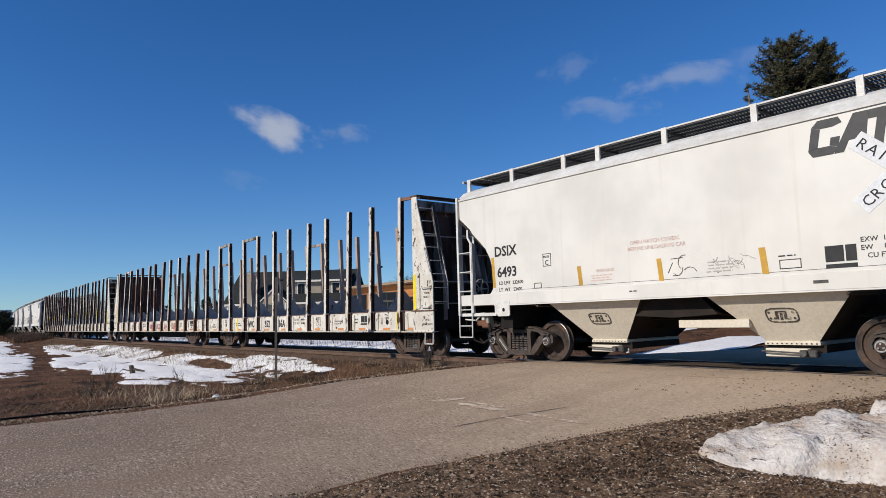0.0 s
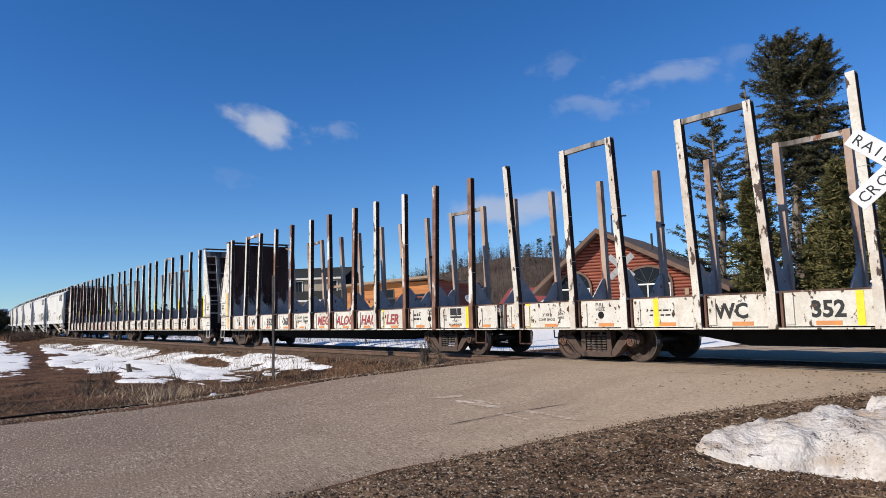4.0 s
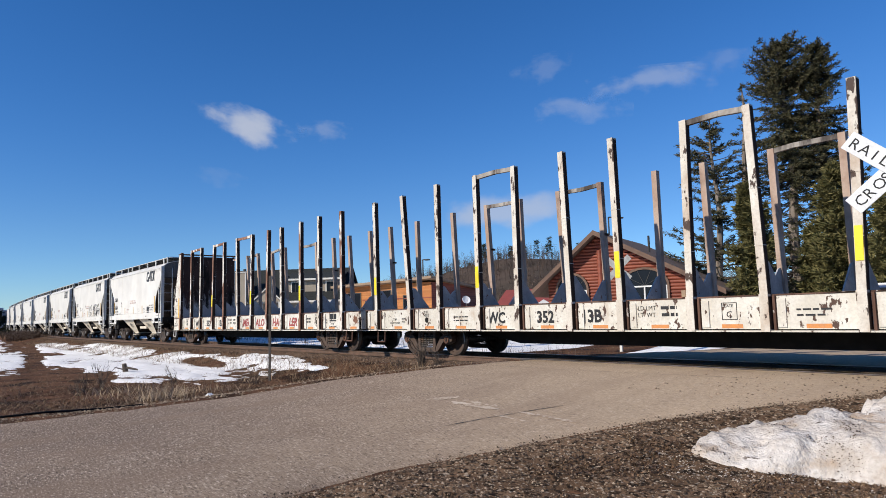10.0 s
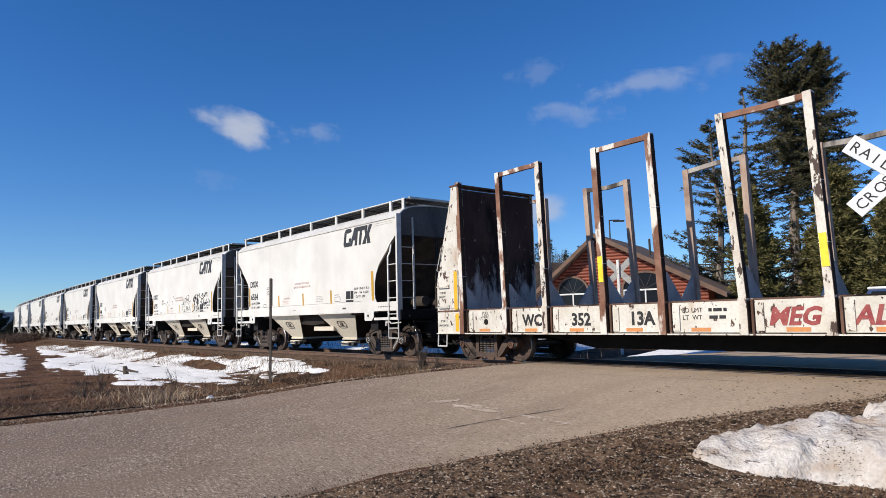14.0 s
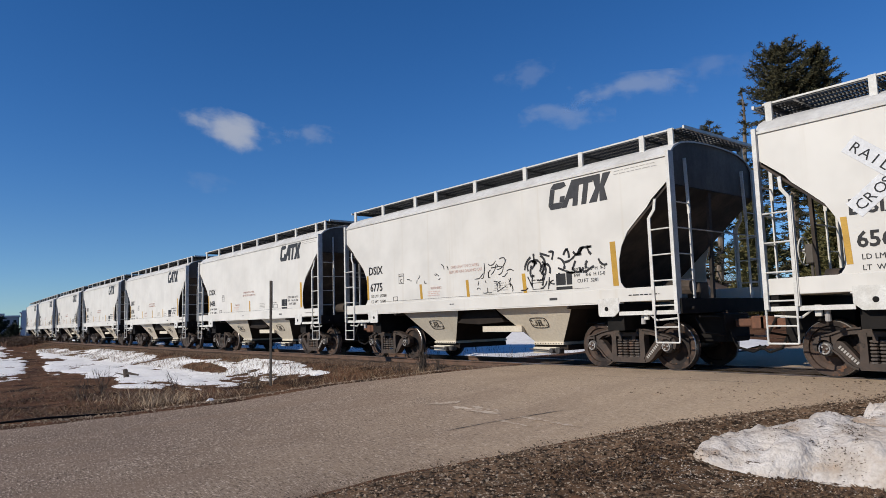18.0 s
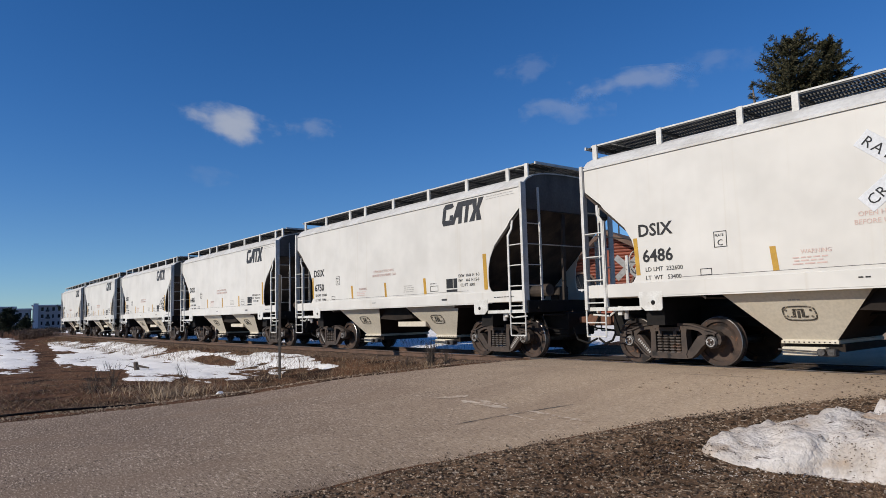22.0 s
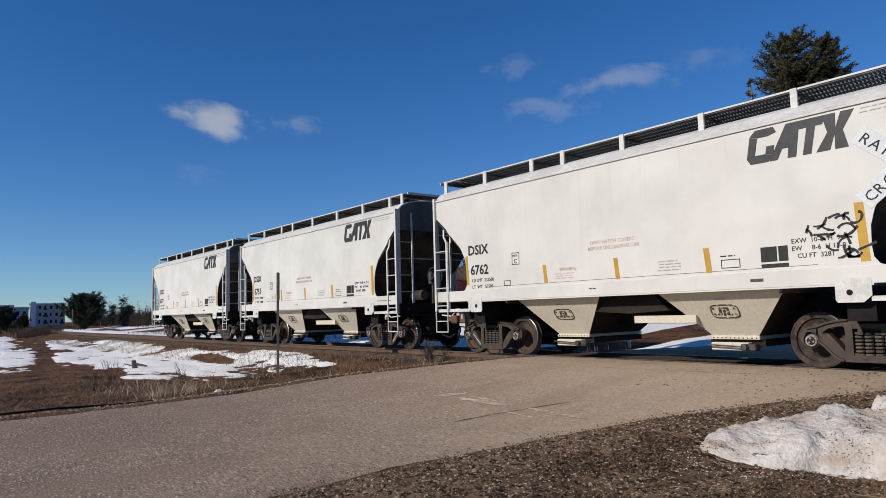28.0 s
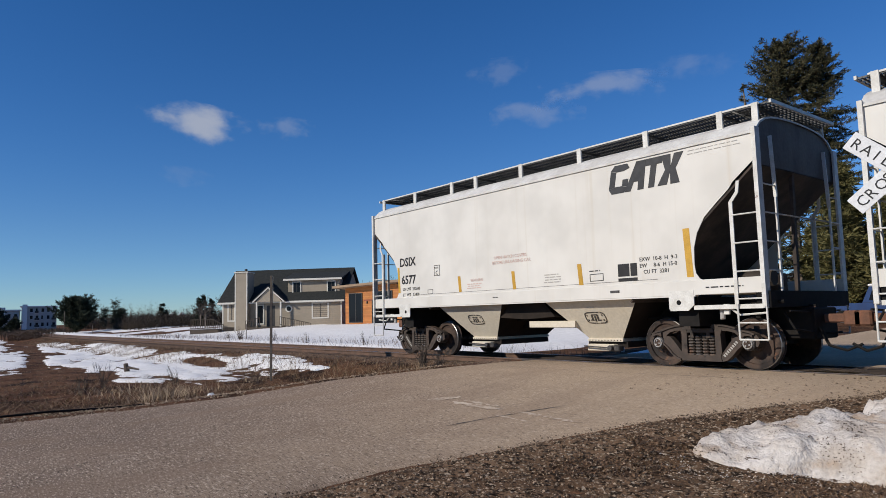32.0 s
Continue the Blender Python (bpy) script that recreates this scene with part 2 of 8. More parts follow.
    "woods": surface("winter_woods", (0.115, 0.085, 0.068), (0.075, 0.060, 0.048), 0.05, 0.95, bump=0.0, gloss=0.06),
}


def leaves(name, a, b):
    """Foliage that varies clump by clump."""
    m = bpy.data.materials.new(name)
    m.use_nodes = True
    nt = m.node_tree
    bsdf = nt.nodes["Principled BSDF"]
    geo = nt.nodes.new("ShaderNodeNewGeometry")
    mix = nt.nodes.new("ShaderNodeMix")
    mix.data_type = "RGBA"
    mix.inputs[6].default_value, mix.inputs[7].default_value = (*a, 1), (*b, 1)
    nt.links.new(geo.outputs["Random Per Island"], mix.inputs[0])
    nt.links.new(mix.outputs[2], bsdf.inputs["Base Color"])
    bsdf.inputs["Roughness"].default_value = 0.75
    bsdf.inputs["Specular IOR Level"].default_value = 0.25
    return m


# white end paint toned dark: the ends' shade is put into the colour
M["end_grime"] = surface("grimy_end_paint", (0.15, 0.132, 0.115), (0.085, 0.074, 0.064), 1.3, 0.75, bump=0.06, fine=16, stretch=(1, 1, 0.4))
# brown slope sheets and end gear, darkened in colour for the recess's shade
M["slope_dark"] = surface("shaded_slope_paint", (0.085, 0.062, 0.048), (0.035, 0.027, 0.022), 1.4, 0.8, bump=0.06, fine=16,
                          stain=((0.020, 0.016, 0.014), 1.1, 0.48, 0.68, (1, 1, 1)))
# near black for bay ends, gates and inner slope: shade painted as colour
M["soot"] = surface("shaded_bay_paint", (0.020, 0.016, 0.014), (0.034, 0.026, 0.021), 1.4, 0.85, bump=0.06, fine=16, gloss=0.15)
M["brace_white"] = surface("streaked_brace_paint", (0.40, 0.37, 0.33), (0.22, 0.19, 0.165), 1.6, 0.75, bump=0.08, fine=18, stretch=(1, 1, 0.4),
                           stain=((0.045, 0.034, 0.028), 1.5, 0.46, 0.62, (1.4, 1.4, 0.35)), chips=(RUST, 6, 0.62, 0.67, (1, 1, 0.6)))
M["stake_inner"] = surface("bare_brown_stake", (0.35, 0.235, 0.170), (0.44, 0.335, 0.265), 2.4, 0.85, bump=0.15, fine=26, stretch=(1, 1, 0.5),
                            stain=((0.10, 0.05, 0.035), 1.4, 0.5, 0.75, (1, 1, 0.6)))
M["spruce"] = leaves("spruce_needles", (0.030, 0.036, 0.018), (0.125, 0.108, 0.055))
M["cedar_leaf"] = leaves("cedar_foliage", (0.055, 0.058, 0.020), (0.170, 0.145, 0.055))
M["twig"] = leaves("bare_twigs", (0.075, 0.050, 0.036), (0.18, 0.125, 0.092))
M["straw"] = leaves("straw", (0.075, 0.045, 0.027), (0.31, 0.22, 0.135))
M["brush"] = leaves("dark_brush", (0.030, 0.024, 0.017), (0.105, 0.078, 0.056))
M["rake"] = surface("dark_rake_board", (0.15, 0.088, 0.058), (0.11, 0.065, 0.045), 2, 0.75, bump=0.1)
M["worn_black"] = surface("worn_black_paint", (0.030, 0.027, 0.024), (0.09, 0.08, 0.068), 12, 0.7, bump=0.02, chips=((0.42, 0.36, 0.27), 16, 0.56, 0.62, (1, 1, 1)))
M["faint_print"] = surface("faint_print", (0.36, 0.345, 0.32), (0.42, 0.40, 0.37), 9, 0.65, bump=0.0)
M["pale_straw"] = leaves("pale_straw", (0.30, 0.21, 0.13), (0.58, 0.45, 0.31))
M["dead_leaf"] = leaves("dead_leaves", (0.035, 0.020, 0.012), (0.20, 0.12, 0.07))
M["pine_far"] = leaves("far_pine", (0.020, 0.030, 0.018), (0.050, 0.058, 0.034))


def road_material():
    """Chip-seal: dark binder and pale stone chips, dusted tan towards the crossing and the verge, bald in the wheel tracks."""
    m = bpy.data.materials.new("chip_seal")
    m.use_nodes = True
    nt = m.node_tree
    b = nt.nodes["Principled BSDF"]
    b.inputs["Roughness"].default_value = 0.95
    b.inputs["Specular IOR Level"].default_value = 0.05
    tc = nt.nodes.new("ShaderNodeTexCoord")

    def tex(scale, detail, harsh, lo, hi, stretch=(1, 1, 1), seed=0.0, turn=0.0):
        mp = nt.nodes.new("ShaderNodeMapping")
        mp.inputs["Scale"].default_value = tuple(scale * v for v in stretch)
        mp.inputs["Location"].default_value = (seed, seed * 0.7, 0)
        mp.inputs["Rotation"].default_value = (0, 0, turn)
        nt.links.new(tc.outputs["Object"], mp.inputs["Vector"])
        n = nt.nodes.new("ShaderNodeTexNoise")
        n.inputs["Scale"].default_value = 1.0
        n.inputs["Detail"].default_value = detail
        n.inputs["Roughness"].default_value = harsh
        nt.links.new(mp.outputs[0], n.inputs["Vector"])
        r = ramp_node(nt, lo, hi)
        nt.links.new(n.outputs["Fac"], r.inputs[0])
        return n.outputs["Fac"], r.outputs[0]

    def blend(fac, a, c):
        x = nt.nodes.new("ShaderNodeMix")
        x.data_type = "RGBA"
        nt.links.new(fac, x.inputs[0])
        for sock, v in ((x.inputs[6], a), (x.inputs[7], c)):
            if isinstance(v, tuple):
                sock.default_value = (*v, 1)
            else:
                nt.links.new(v, sock)
        return x.outputs[2]

    def calc(op, a, c):
        x = nt.nodes.new("ShaderNodeMath")
        x.operation = op
        x.use_clamp = True
        for sock, v in ((x.inputs[0], a), (x.inputs[1], c)):
            if isinstance(v, float):
                sock.default_value = v
            else:
                nt.links.new(v, sock)
        return x.outputs[0]

    swept = ((0.28, 1, 1), 0.0, radians(38))   # chips lie along the line of traffic
    raw, grain = tex(60, 6, 0.8, 0.40, 0.60, *swept)
    chips = tex(46, 5, 0.8, 0.53, 0.62, swept[0], 5.0, swept[2])[1]
    pits = tex(50, 5, 0.8, 0.52, 0.61, swept[0], 9.0, swept[2])[1]
    patch = tex(0.55, 5, 0.65, 0.38, 0.66, (1, 1.6, 1), 3)[1]
    bald = tex(0.5, 4, 0.6, 0.46, 0.62, (2.2, 0.5, 1), 7)[1]
    # dust lies on the crossing and along the east side
    dot = nt.nodes.new("ShaderNodeVectorMath")
    dot.operation = "DOT_PRODUCT"
    dot.inputs[1].default_value = (0.16, 0.15, 0)
    nt.links.new(tc.outputs["Object"], dot.inputs[0])
    lean = nt.nodes.new("ShaderNodeMath")
    lean.operation = "ADD"
    nt.links.new(dot.outputs["Value"], lean.inputs[0])
    nt.links.new(tex(0.9, 5, 0.6, 0, 1, seed=13)[0], lean.inputs[1])
    dust = ramp_node(nt, -0.95, 1.25)
    nt.links.new(lean.outputs[0], dust.inputs[0])
    stone = blend(patch, (0.250, 0.186, 0.140), (0.310, 0.234, 0.176))
    stone = blend(calc("MULTIPLY", grain, 0.45), stone, (0.185, 0.128, 0.090))
    tan = blend(calc("MULTIPLY", grain, 0.30), (0.495, 0.374, 0.256), (0.365, 0.272, 0.185))
    out = blend(dust.outputs[0], stone, tan)
    rub = calc("MULTIPLY", bald, 0.45)
    keep = calc("SUBTRACT", 1.0, calc("MULTIPLY", dust.outputs[0], 0.55))
    out = blend(calc("MULTIPLY", calc("MULTIPLY", chips, keep), 0.95), out, (0.74, 0.60, 0.47))
    out = blend(calc("MULTIPLY", calc("MULTIPLY", pits, keep), 0.88), out, (0.055, 0.040, 0.032))
    out = blend(calc("MULTIPLY", rub, keep), out, (0.27, 0.192, 0.136))
    nt.links.new(out, b.inputs["Base Color"])
    bp = nt.nodes.new("ShaderNodeBump")
    bp.inputs["Strength"].default_value = 0.8
    bp.inputs["Distance"].default_value = 0.012
    nt.links.new(raw, bp.inputs["Height"])
    nt.links.new(bp.outputs[0], b.inputs["Normal"])
    return m


M["asphalt"] = road_material()


def glass_like(name, col, rough=0.06):
    m = bpy.data.materials.new(name)
    m.use_nodes = True
    b = m.node_tree.nodes["Principled BSDF"]
    b.inputs["Base Color"].default_value = (*col, 1)
    b.inputs["Roughness"].default_value = rough
    b.inputs["Specular IOR Level"].default_value = 0.12
    return m


M["pane"] = glass_like("dark_glass", (0.012, 0.014, 0.018))

# ---------------------------------------------------------------- mesh helpers


def mesh_of(bm, name, material):
    me = bpy.data.meshes.new(name)
    bm.normal_update()
    bm.to_mesh(me)
    bm.free()
    me.materials.append(material)
    return me


def part(name, bm, material, parent, label=""):
    """Links a bmesh, or a mesh that is there already, as one mesh object under a thing or a part."""
    me = bm if isinstance(bm, bpy.types.Mesh) else mesh_of(bm, name, material)
    ob = new(name, me)
    ob.parent = parent
    if label:
        tagged(ob, label)
    return ob


def thing(name, label, category, group="", kind="", at=None):
    ob = new(name)
    ob.empty_display_size = 0.2
    if at is not None:
        ob.matrix_world = at
    return tagged(ob, label, category, group, kind)


def solid(name, bm, material, label, category="", group="", kind="", at=None):
    ob = new(name, mesh_of(bm, name, material))
    if at is not None:
        ob.matrix_world = at
    return tagged(ob, label, category, group, kind)


def box(bm, x0, x1, y0, y1, z0, z1, bevel=0.0):
    vs = [bm.verts.new((x, y, z)) for z in (z0, z1) for y in (y0, y1) for x in (x0, x1)]
    fs = [bm.faces.new([vs[i] for i in f]) for f in ((0, 2, 3, 1), (4, 5, 7, 6), (0, 1, 5, 4), (2, 6, 7, 3), (0, 4, 6, 2), (1, 3, 7, 5))]
    if bevel:
        es = list({e for f in fs for e in f.edges})
        bmesh.ops.bevel(bm, geom=es, offset=bevel, segments=1, affect="EDGES")
    return bm


def bx(x0, x1, y0, y1, z0, z1, bevel=0.0):
    return box(bmesh.new(), x0, x1, y0, y1, z0, z1, bevel)


def beam(bm, p, q, w, h, up=(0, 0, 1)):
    """A bar of section w by h from p to q."""
    p, q, up = Vector(p), Vector(q), Vector(up)
    d = (q - p).normalized()
    s = d.cross(up)
    s = (s if s.length > 1e-4 else d.cross(Vector((0, 1, 0)))).normalized()
    u = s.cross(d)
    vs = [bm.verts.new(e + s * a * w / 2 + u * b * h / 2) for e in (p, q) for a, b in ((-1, -1), (1, -1), (1, 1), (-1, 1))]
    for f in ((3, 2, 1, 0), (4, 5, 6, 7), (0, 1, 5, 4), (1, 2, 6, 5), (2, 3, 7, 6), (3, 0, 4, 7)):
        bm.faces.new([vs[i] for i in f])
    return bm


def rod(bm, p, q, r, r2=None, n=6, caps=True):
    """A round bar or cone from p to q."""
    p, q = Vector(p), Vector(q)
    r2 = r if r2 is None else r2
    d = (q - p).normalized()
    s = d.cross(Vector((0, 0, 1)))
    s = (s if s.length > 1e-3 else d.cross(Vector((0, 1, 0)))).normalized()
    u = s.cross(d)
    rings = [[bm.verts.new(e + (s * math.cos(2 * math.pi * i / n) + u * math.sin(2 * math.pi * i / n)) * rr) for i in range(n)]
             for e, rr in ((p, r), (q, r2))]
    for i in range(n):
        bm.faces.new((rings[0][i], rings[0][(i + 1) % n], rings[1][(i + 1) % n], rings[1][i]))
    if caps:
        bm.faces.new(rings[0][::-1])
        bm.faces.new(rings[1])
    return bm


def bent(bm, pts, r, n=6):
    for a, b in zip(pts, pts[1:]):
        rod(bm, a, b, r, n=n)
    return bm


def plate(bm, outline, y0, y1):
    """A flat plate: an outline of (x, z), from y0 to y1."""
    a = [bm.verts.new((x, y0, z)) for x, z in outline]
    b = [bm.verts.new((x, y1, z)) for x, z in outline]
    bm.faces.new(a)
    bm.faces.new(b[::-1])
    n = len(a)
    for i in range(n):
        bm.faces.new((a[i], b[i], b[(i + 1) % n], a[(i + 1) % n]))
    bmesh.ops.recalc_face_normals(bm, faces=bm.faces)
    return bm


def cross_plate(bm, outline, x0, x1):
    """A flat plate: an outline of (y, z), from x0 to x1."""
    a = [bm.verts.new((x0, y, z)) for y, z in outline]
    b = [bm.verts.new((x1, y, z)) for y, z in outline]
    bm.faces.new(a)
    bm.faces.new(b[::-1])
    n = len(a)
    for i in range(n):
        bm.faces.new((a[i], b[i], b[(i + 1) % n], a[(i + 1) % n]))
    bmesh.ops.recalc_face_normals(bm, faces=bm.faces)
    return bm


def turned(bm, profile, p, axis, n=24):
    """A body turned about the y axis through p: profile of (radius, y)."""
    rings = [[bm.verts.new((p[0] + r * math.cos(2 * math.pi * i / n), p[1] + y, p[2] + r * math.sin(2 * math.pi * i / n))) for i in range(n)]
             for r, y in profile]
    for a, b in zip(rings, rings[1:]):
        for i in range(n):
            bm.faces.new((a[i], a[(i + 1) % n], b[(i + 1) % n], b[i]))
    bm.faces.new(rings[0])
    bm.faces.new(rings[-1])
    bmesh.ops.recalc_face_normals(bm, faces=bm.faces)
    return bm


FONTS = {}


def font_mesh(text, size, material, name, wide, slant, bold):
    """Words as one flat mesh."""
    key = (text, size, material.name, wide, slant, bold)
    if key not in FONTS:
        c = bpy.data.curves.new(name, "FONT")
        c.body, c.size, c.extrude, c.shear, c.resolution_u, c.offset = text, size, 0.0015, slant, 2, bold
        ob = bpy.data.objects.new(name, c)
        scene.collection.objects.link(ob)
        me = bpy.data.meshes.new_from_object(ob.evaluated_get(bpy.context.evaluated_depsgraph_get()))
        bpy.data.objects.remove(ob)
        me.transform(Matrix.Diagonal((wide, 1, 1, 1)))
        me.materials.clear()
        me.materials.append(material)
        FONTS[key] = me
    return FONTS[key]


def letters(text, size, material, parent, m, name="lettering", wide=1.0, slant=0.0, bold=0.0):
    """Words in flat paint: they read along m's x axis, upright along its y axis. Tall ones are painted letter by letter."""
    if size < 0.15 or len(text) == 1:
        ob = new(name if len(text) > 1 else "letter", font_mesh(text, size, material, name, wide, slant, bold))
        ob.parent = parent
        ob.matrix_basis = m
        return ob if len(text) == 1 else tagged(ob, kind="stuff")

    def reach(word):
        return max(v.co.x for v in font_mesh(word, size, material, name, wide, slant, bold).vertices)
    for i, ch in enumerate(text):
        ob = new("letter" if ch.isalpha() else "digit", font_mesh(ch, size, material, "letter", wide, slant, bold))
        ob.parent = parent
        ob.matrix_basis = m @ Matrix.Translation((reach(text[:i + 1]) - reach(ch), 0, 0))


# ---------------------------------------------------------------- the lie of the land
# The track runs along x and bends gently away to the west; z is measured from the rail's head.


def track_y(x):
    return 12.61 + 3.54e-4 * min(0.0, max(x, -330) + 30) ** 2


def smooth(a, b, v):
    u = min(1.0, max(0.0, (v - a) / (b - a)))
    return u * u * (3 - 2 * u)


ROAD_WEST = [(-40, -14.5), (0, -13.4), (4.2, -13.6), (7.2, -13.2), (10.6, -11.7), (14.6, -10.9), (20, -10.6), (40, -9.6), (90, -6)]
ROAD_EAST = [(-40, -6.4), (2.7, -5.75), (4.0, -5.85), (5.05, -5.66), (6.1, -5.34), (7.3, -4.9), (8.1, -4.44), (8.9, -3.95), (9.9, -3.33), (11.8, -2.7), (14.6, -2.4), (20, -2.2),
             (40, -2.0), (90, 1.5)]


def edge(table, y):
    for (a, p), (b, q) in zip(table, table[1:]):
        if y <= b:
            u = max(0.0, (y - a) / (b - a))
            return p + (q - p) * u
    return table[-1][1]


def rough(x, y, s, seed=0.0):
    return noise.noise(Vector((x / s, y / s, seed)))


def land(x, y):
    """The height of the ground sheet."""
    d = y - track_y(x)
    if d < 0:
        z = -0.20 - 0.42 * smooth(1.7, 4.2, -d)
        z += 0.05 * rough(x, y, 2.3) * smooth(2, 5, -d)
    else:
        z = -0.20 - 0.18 * smooth(1.7, 3.2, d) + 0.72 * smooth(7, 20, d)
    w, e = edge(ROAD_WEST, y), edge(ROAD_EAST, y)
    on = smooth(w - 2.2, w - 0.2, x) * (1 - smooth(e + 0.3, e + 2.6, x))
    ramp = -0.045 - 0.47 * smooth(1.2, 9.5, abs(d)) if d < 0 else -0.045 - 0.12 * smooth(1.2, 8, d) + 0.45 * smooth(8, 24, d)
    z = z * (1 - on) + ramp * on
    if d < -2.5 and x > e:
        z = max(z, -0.56 + 0.02 * rough(x, y, 0.8, 4))
    # a low cut at the verge of the road
    z -= 0.10 * math.exp(-((x - (w - 1.1)) / 0.28) ** 2) * smooth(-4, 0, y) * (1 - smooth(4.2, 5.6, y)) * (1 if x < w else 0)
    far = math.hypot(x, y)
    return z * (1 - smooth(250, 600, far)) + 0.1 * smooth(250, 600, far)


def axis_steps(lo, hi, fine_lo, fine_hi, fine, grow):
    out = list(np.arange(fine_lo, fine_hi, fine))
    v, st = fine_hi, fine
    while v < hi:
        out.append(v)
        st *= grow
        v += st
    out.append(hi)
    v, st = fine_lo - fine, fine
    while v > lo:
        out.insert(0, v)
        st *= grow
        v -= st
    out.insert(0, lo)
    return out


def sheet(xs, ys, height, keep=None):
    """A grid mesh over the ground."""
    verts = [(x, y, height(x, y)) for y in ys for x in xs]
    n = len(xs)
    faces = []
    for j in range(len(ys) - 1):
        for i in range(n - 1):
            if keep is None or keep((xs[i] + xs[i + 1]) / 2, (ys[j] + ys[j + 1]) / 2):
                k = j * n + i
                faces.append((k, k + 1, k + n + 1, k + n))
    me = bpy.data.meshes.new("sheet")
    me.from_pydata(verts, [], faces)
    me.polygons.foreach_set("use_smooth", [True] * len(faces))
    return me


gx = axis_steps(-3200, 3200, -32, 4, 0.30, 1.09)
gy = axis_steps(-3200, 3200, -1, 16, 0.30, 1.10)
me = sheet(gx, gy, land)
me.materials.append(M["ground"])
tagged(new("ground", me), "brown winter turf and mud on both sides of the railway", "ground", kind="structure")

# gravel shoulder on which the camera stands
sx = list(np.arange(-7.2, 3.0, 0.12))
sy = list(np.arange(-3.0, 11.0, 0.12))


def shoulder(x, y):
    e = edge(ROAD_EAST, y)
    out = smooth(e - 0.05, e + 0.5, x)
    cover = 0.055 * smooth(e - 0.12 + 0.10 * rough(x, y, 0.5, 2), e + 0.10, x) * (1 - smooth(10.0, 11.0, y)) - 0.03
    rim = min(3.0 - x, y + 3.0) + 0.9 * rough(x, y, 1.3, 3)
    return land(x, y) + cover - 0.12 * (1 - smooth(0.2, 1.4, rim)) + out * (0.035 * rough(x, y, 0.42, 7) + 0.022 * rough(x, y, 0.16, 9))


me = sheet(sx, sy, shoulder)
me.materials.append(M["gravel"])
tagged(new("shoulder", me), "rough muddy gravel verge beside the road", "verge", kind="structure")

# the road
ry = axis_steps(-38, 88, -2, 15, 0.35, 1.12)
verts, faces = [], []
NR = 26
for y in ry:
    w, e = edge(ROAD_WEST, y), edge(ROAD_EAST, y)
    w += 0.16 * rough(0, y, 0.8, 3) + 0.08 * rough(0, y, 0.25, 5)
    e += 0.07 * rough(0, y, 1.2, 6) + 0.05 * rough(0, y, 0.3, 8)
    for k in range(NR + 1):
        x = w + (e - w) * k / NR
        crown = 0.045 * (1 - (2 * k / NR - 1) ** 2)
        z = land(x, y) + 0.03 + crown * min(1, abs(y - 12.6) / 3) + 0.01 * rough(x, y, 1.4, 2)
        if abs(y - 12.61) < 1.6:
            z = min(z, -0.012)
        verts.append((x, y, z if 0 < k < NR else z - 0.045))
for j in range(len(ry) - 1):
    for k in range(NR):
        a = j * (NR + 1) + k
        faces.append((a, a + 1, a + NR + 2, a + NR + 1))
me = bpy.data.meshes.new("road")
me.from_pydata(verts, [], faces)
me.polygons.foreach_set("use_smooth", [True] * len(faces))
me.materials.append(M["asphalt"])
road = tagged(new("road", me), "old grey-tan asphalt road crossing the railway", "road", kind="structure")


def road_z(x, y):
    w, e = edge(ROAD_WEST, y), edge(ROAD_EAST, y)
    k = (x - w) / (e - w)
    return land(x, y) + 0.03 + 0.045 * (1 - (2 * k - 1) ** 2) * min(1, abs(y - 12.6) / 3) + 0.01 * rough(x, y, 1.4, 2)


# worn white marks and tar lines on it
M["worn_line"] = surface("worn_road_paint", (0.64, 0.53, 0.41), (0.50, 0.40, 0.30), 5, 0.9, bump=0.2, chips=((0.36, 0.26, 0.18), 12, 0.47, 0.56, (1, 1, 1)))
M["tar"] = surface("tar_seam", (0.045, 0.042, 0.04), (0.08, 0.07, 0.065), 4, 0.8, bump=0.1)


def road_strip(name, pts, w, mat, seed=0):
    bm = bmesh.new()
    rnd = random.Random(seed)
    rows = []
    for (x, y), (x2, y2) in zip(pts, pts[1:]):
        n = max(2, int(math.hypot(x2 - x, y2 - y) / 0.07))
        d = Vector((x2 - x, y2 - y)).normalized()
        s = Vector((-d.y, d.x))
        for k in range(n):
            u = k / n
            c = Vector((x + (x2 - x) * u, y + (y2 - y) * u)) + s * rnd.uniform(-0.08, 0.08) * w
            ww = w * (0.75 + 0.9 * rough(c.x * 5, c.y * 5, 1.0, seed)) * min(1.0, 0.25 + 4 * min(k, n - k) / n)
            rows.append([bm.verts.new((p.x, p.y, road_z(p.x, p.y) + 0.006)) for p in (c - s * ww / 2, c + s * ww / 2)])
    for a, b in zip(rows, rows[1:]):
        bm.faces.new((a[0], b[0], b[1], a[1]))
    ob = part(name, bm, mat, road)
    return ob


for k, (line, w) in enumerate((([(-8.75, 6.7), (-8.3, 7.1)], 0.20), ([(-8.2, 6.75), (-7.05, 6.7)], 0.20), ([(-6.9, 6.43), (-6.1, 6.37)], 0.07), ([(-6.7, 6.73), (-5.5, 6.66)], 0.09),
                              ([(-8.1, 6.9), (-7.2, 6.85)], 0.08))):
    road_strip("worn_mark", line, w, M["worn_line"], 1 + k)
road_strip("tar_seam", [(-7.0, 5.6), (-6.85, 6.2), (-6.7, 6.6), (-6.4, 7.4)], 0.028, M["tar"], 5)
road_strip("tar_seam", [(-12.0, 10.2), (-9.0, 10.0), (-5.0, 10.3)], 0.02, M["tar"], 6)

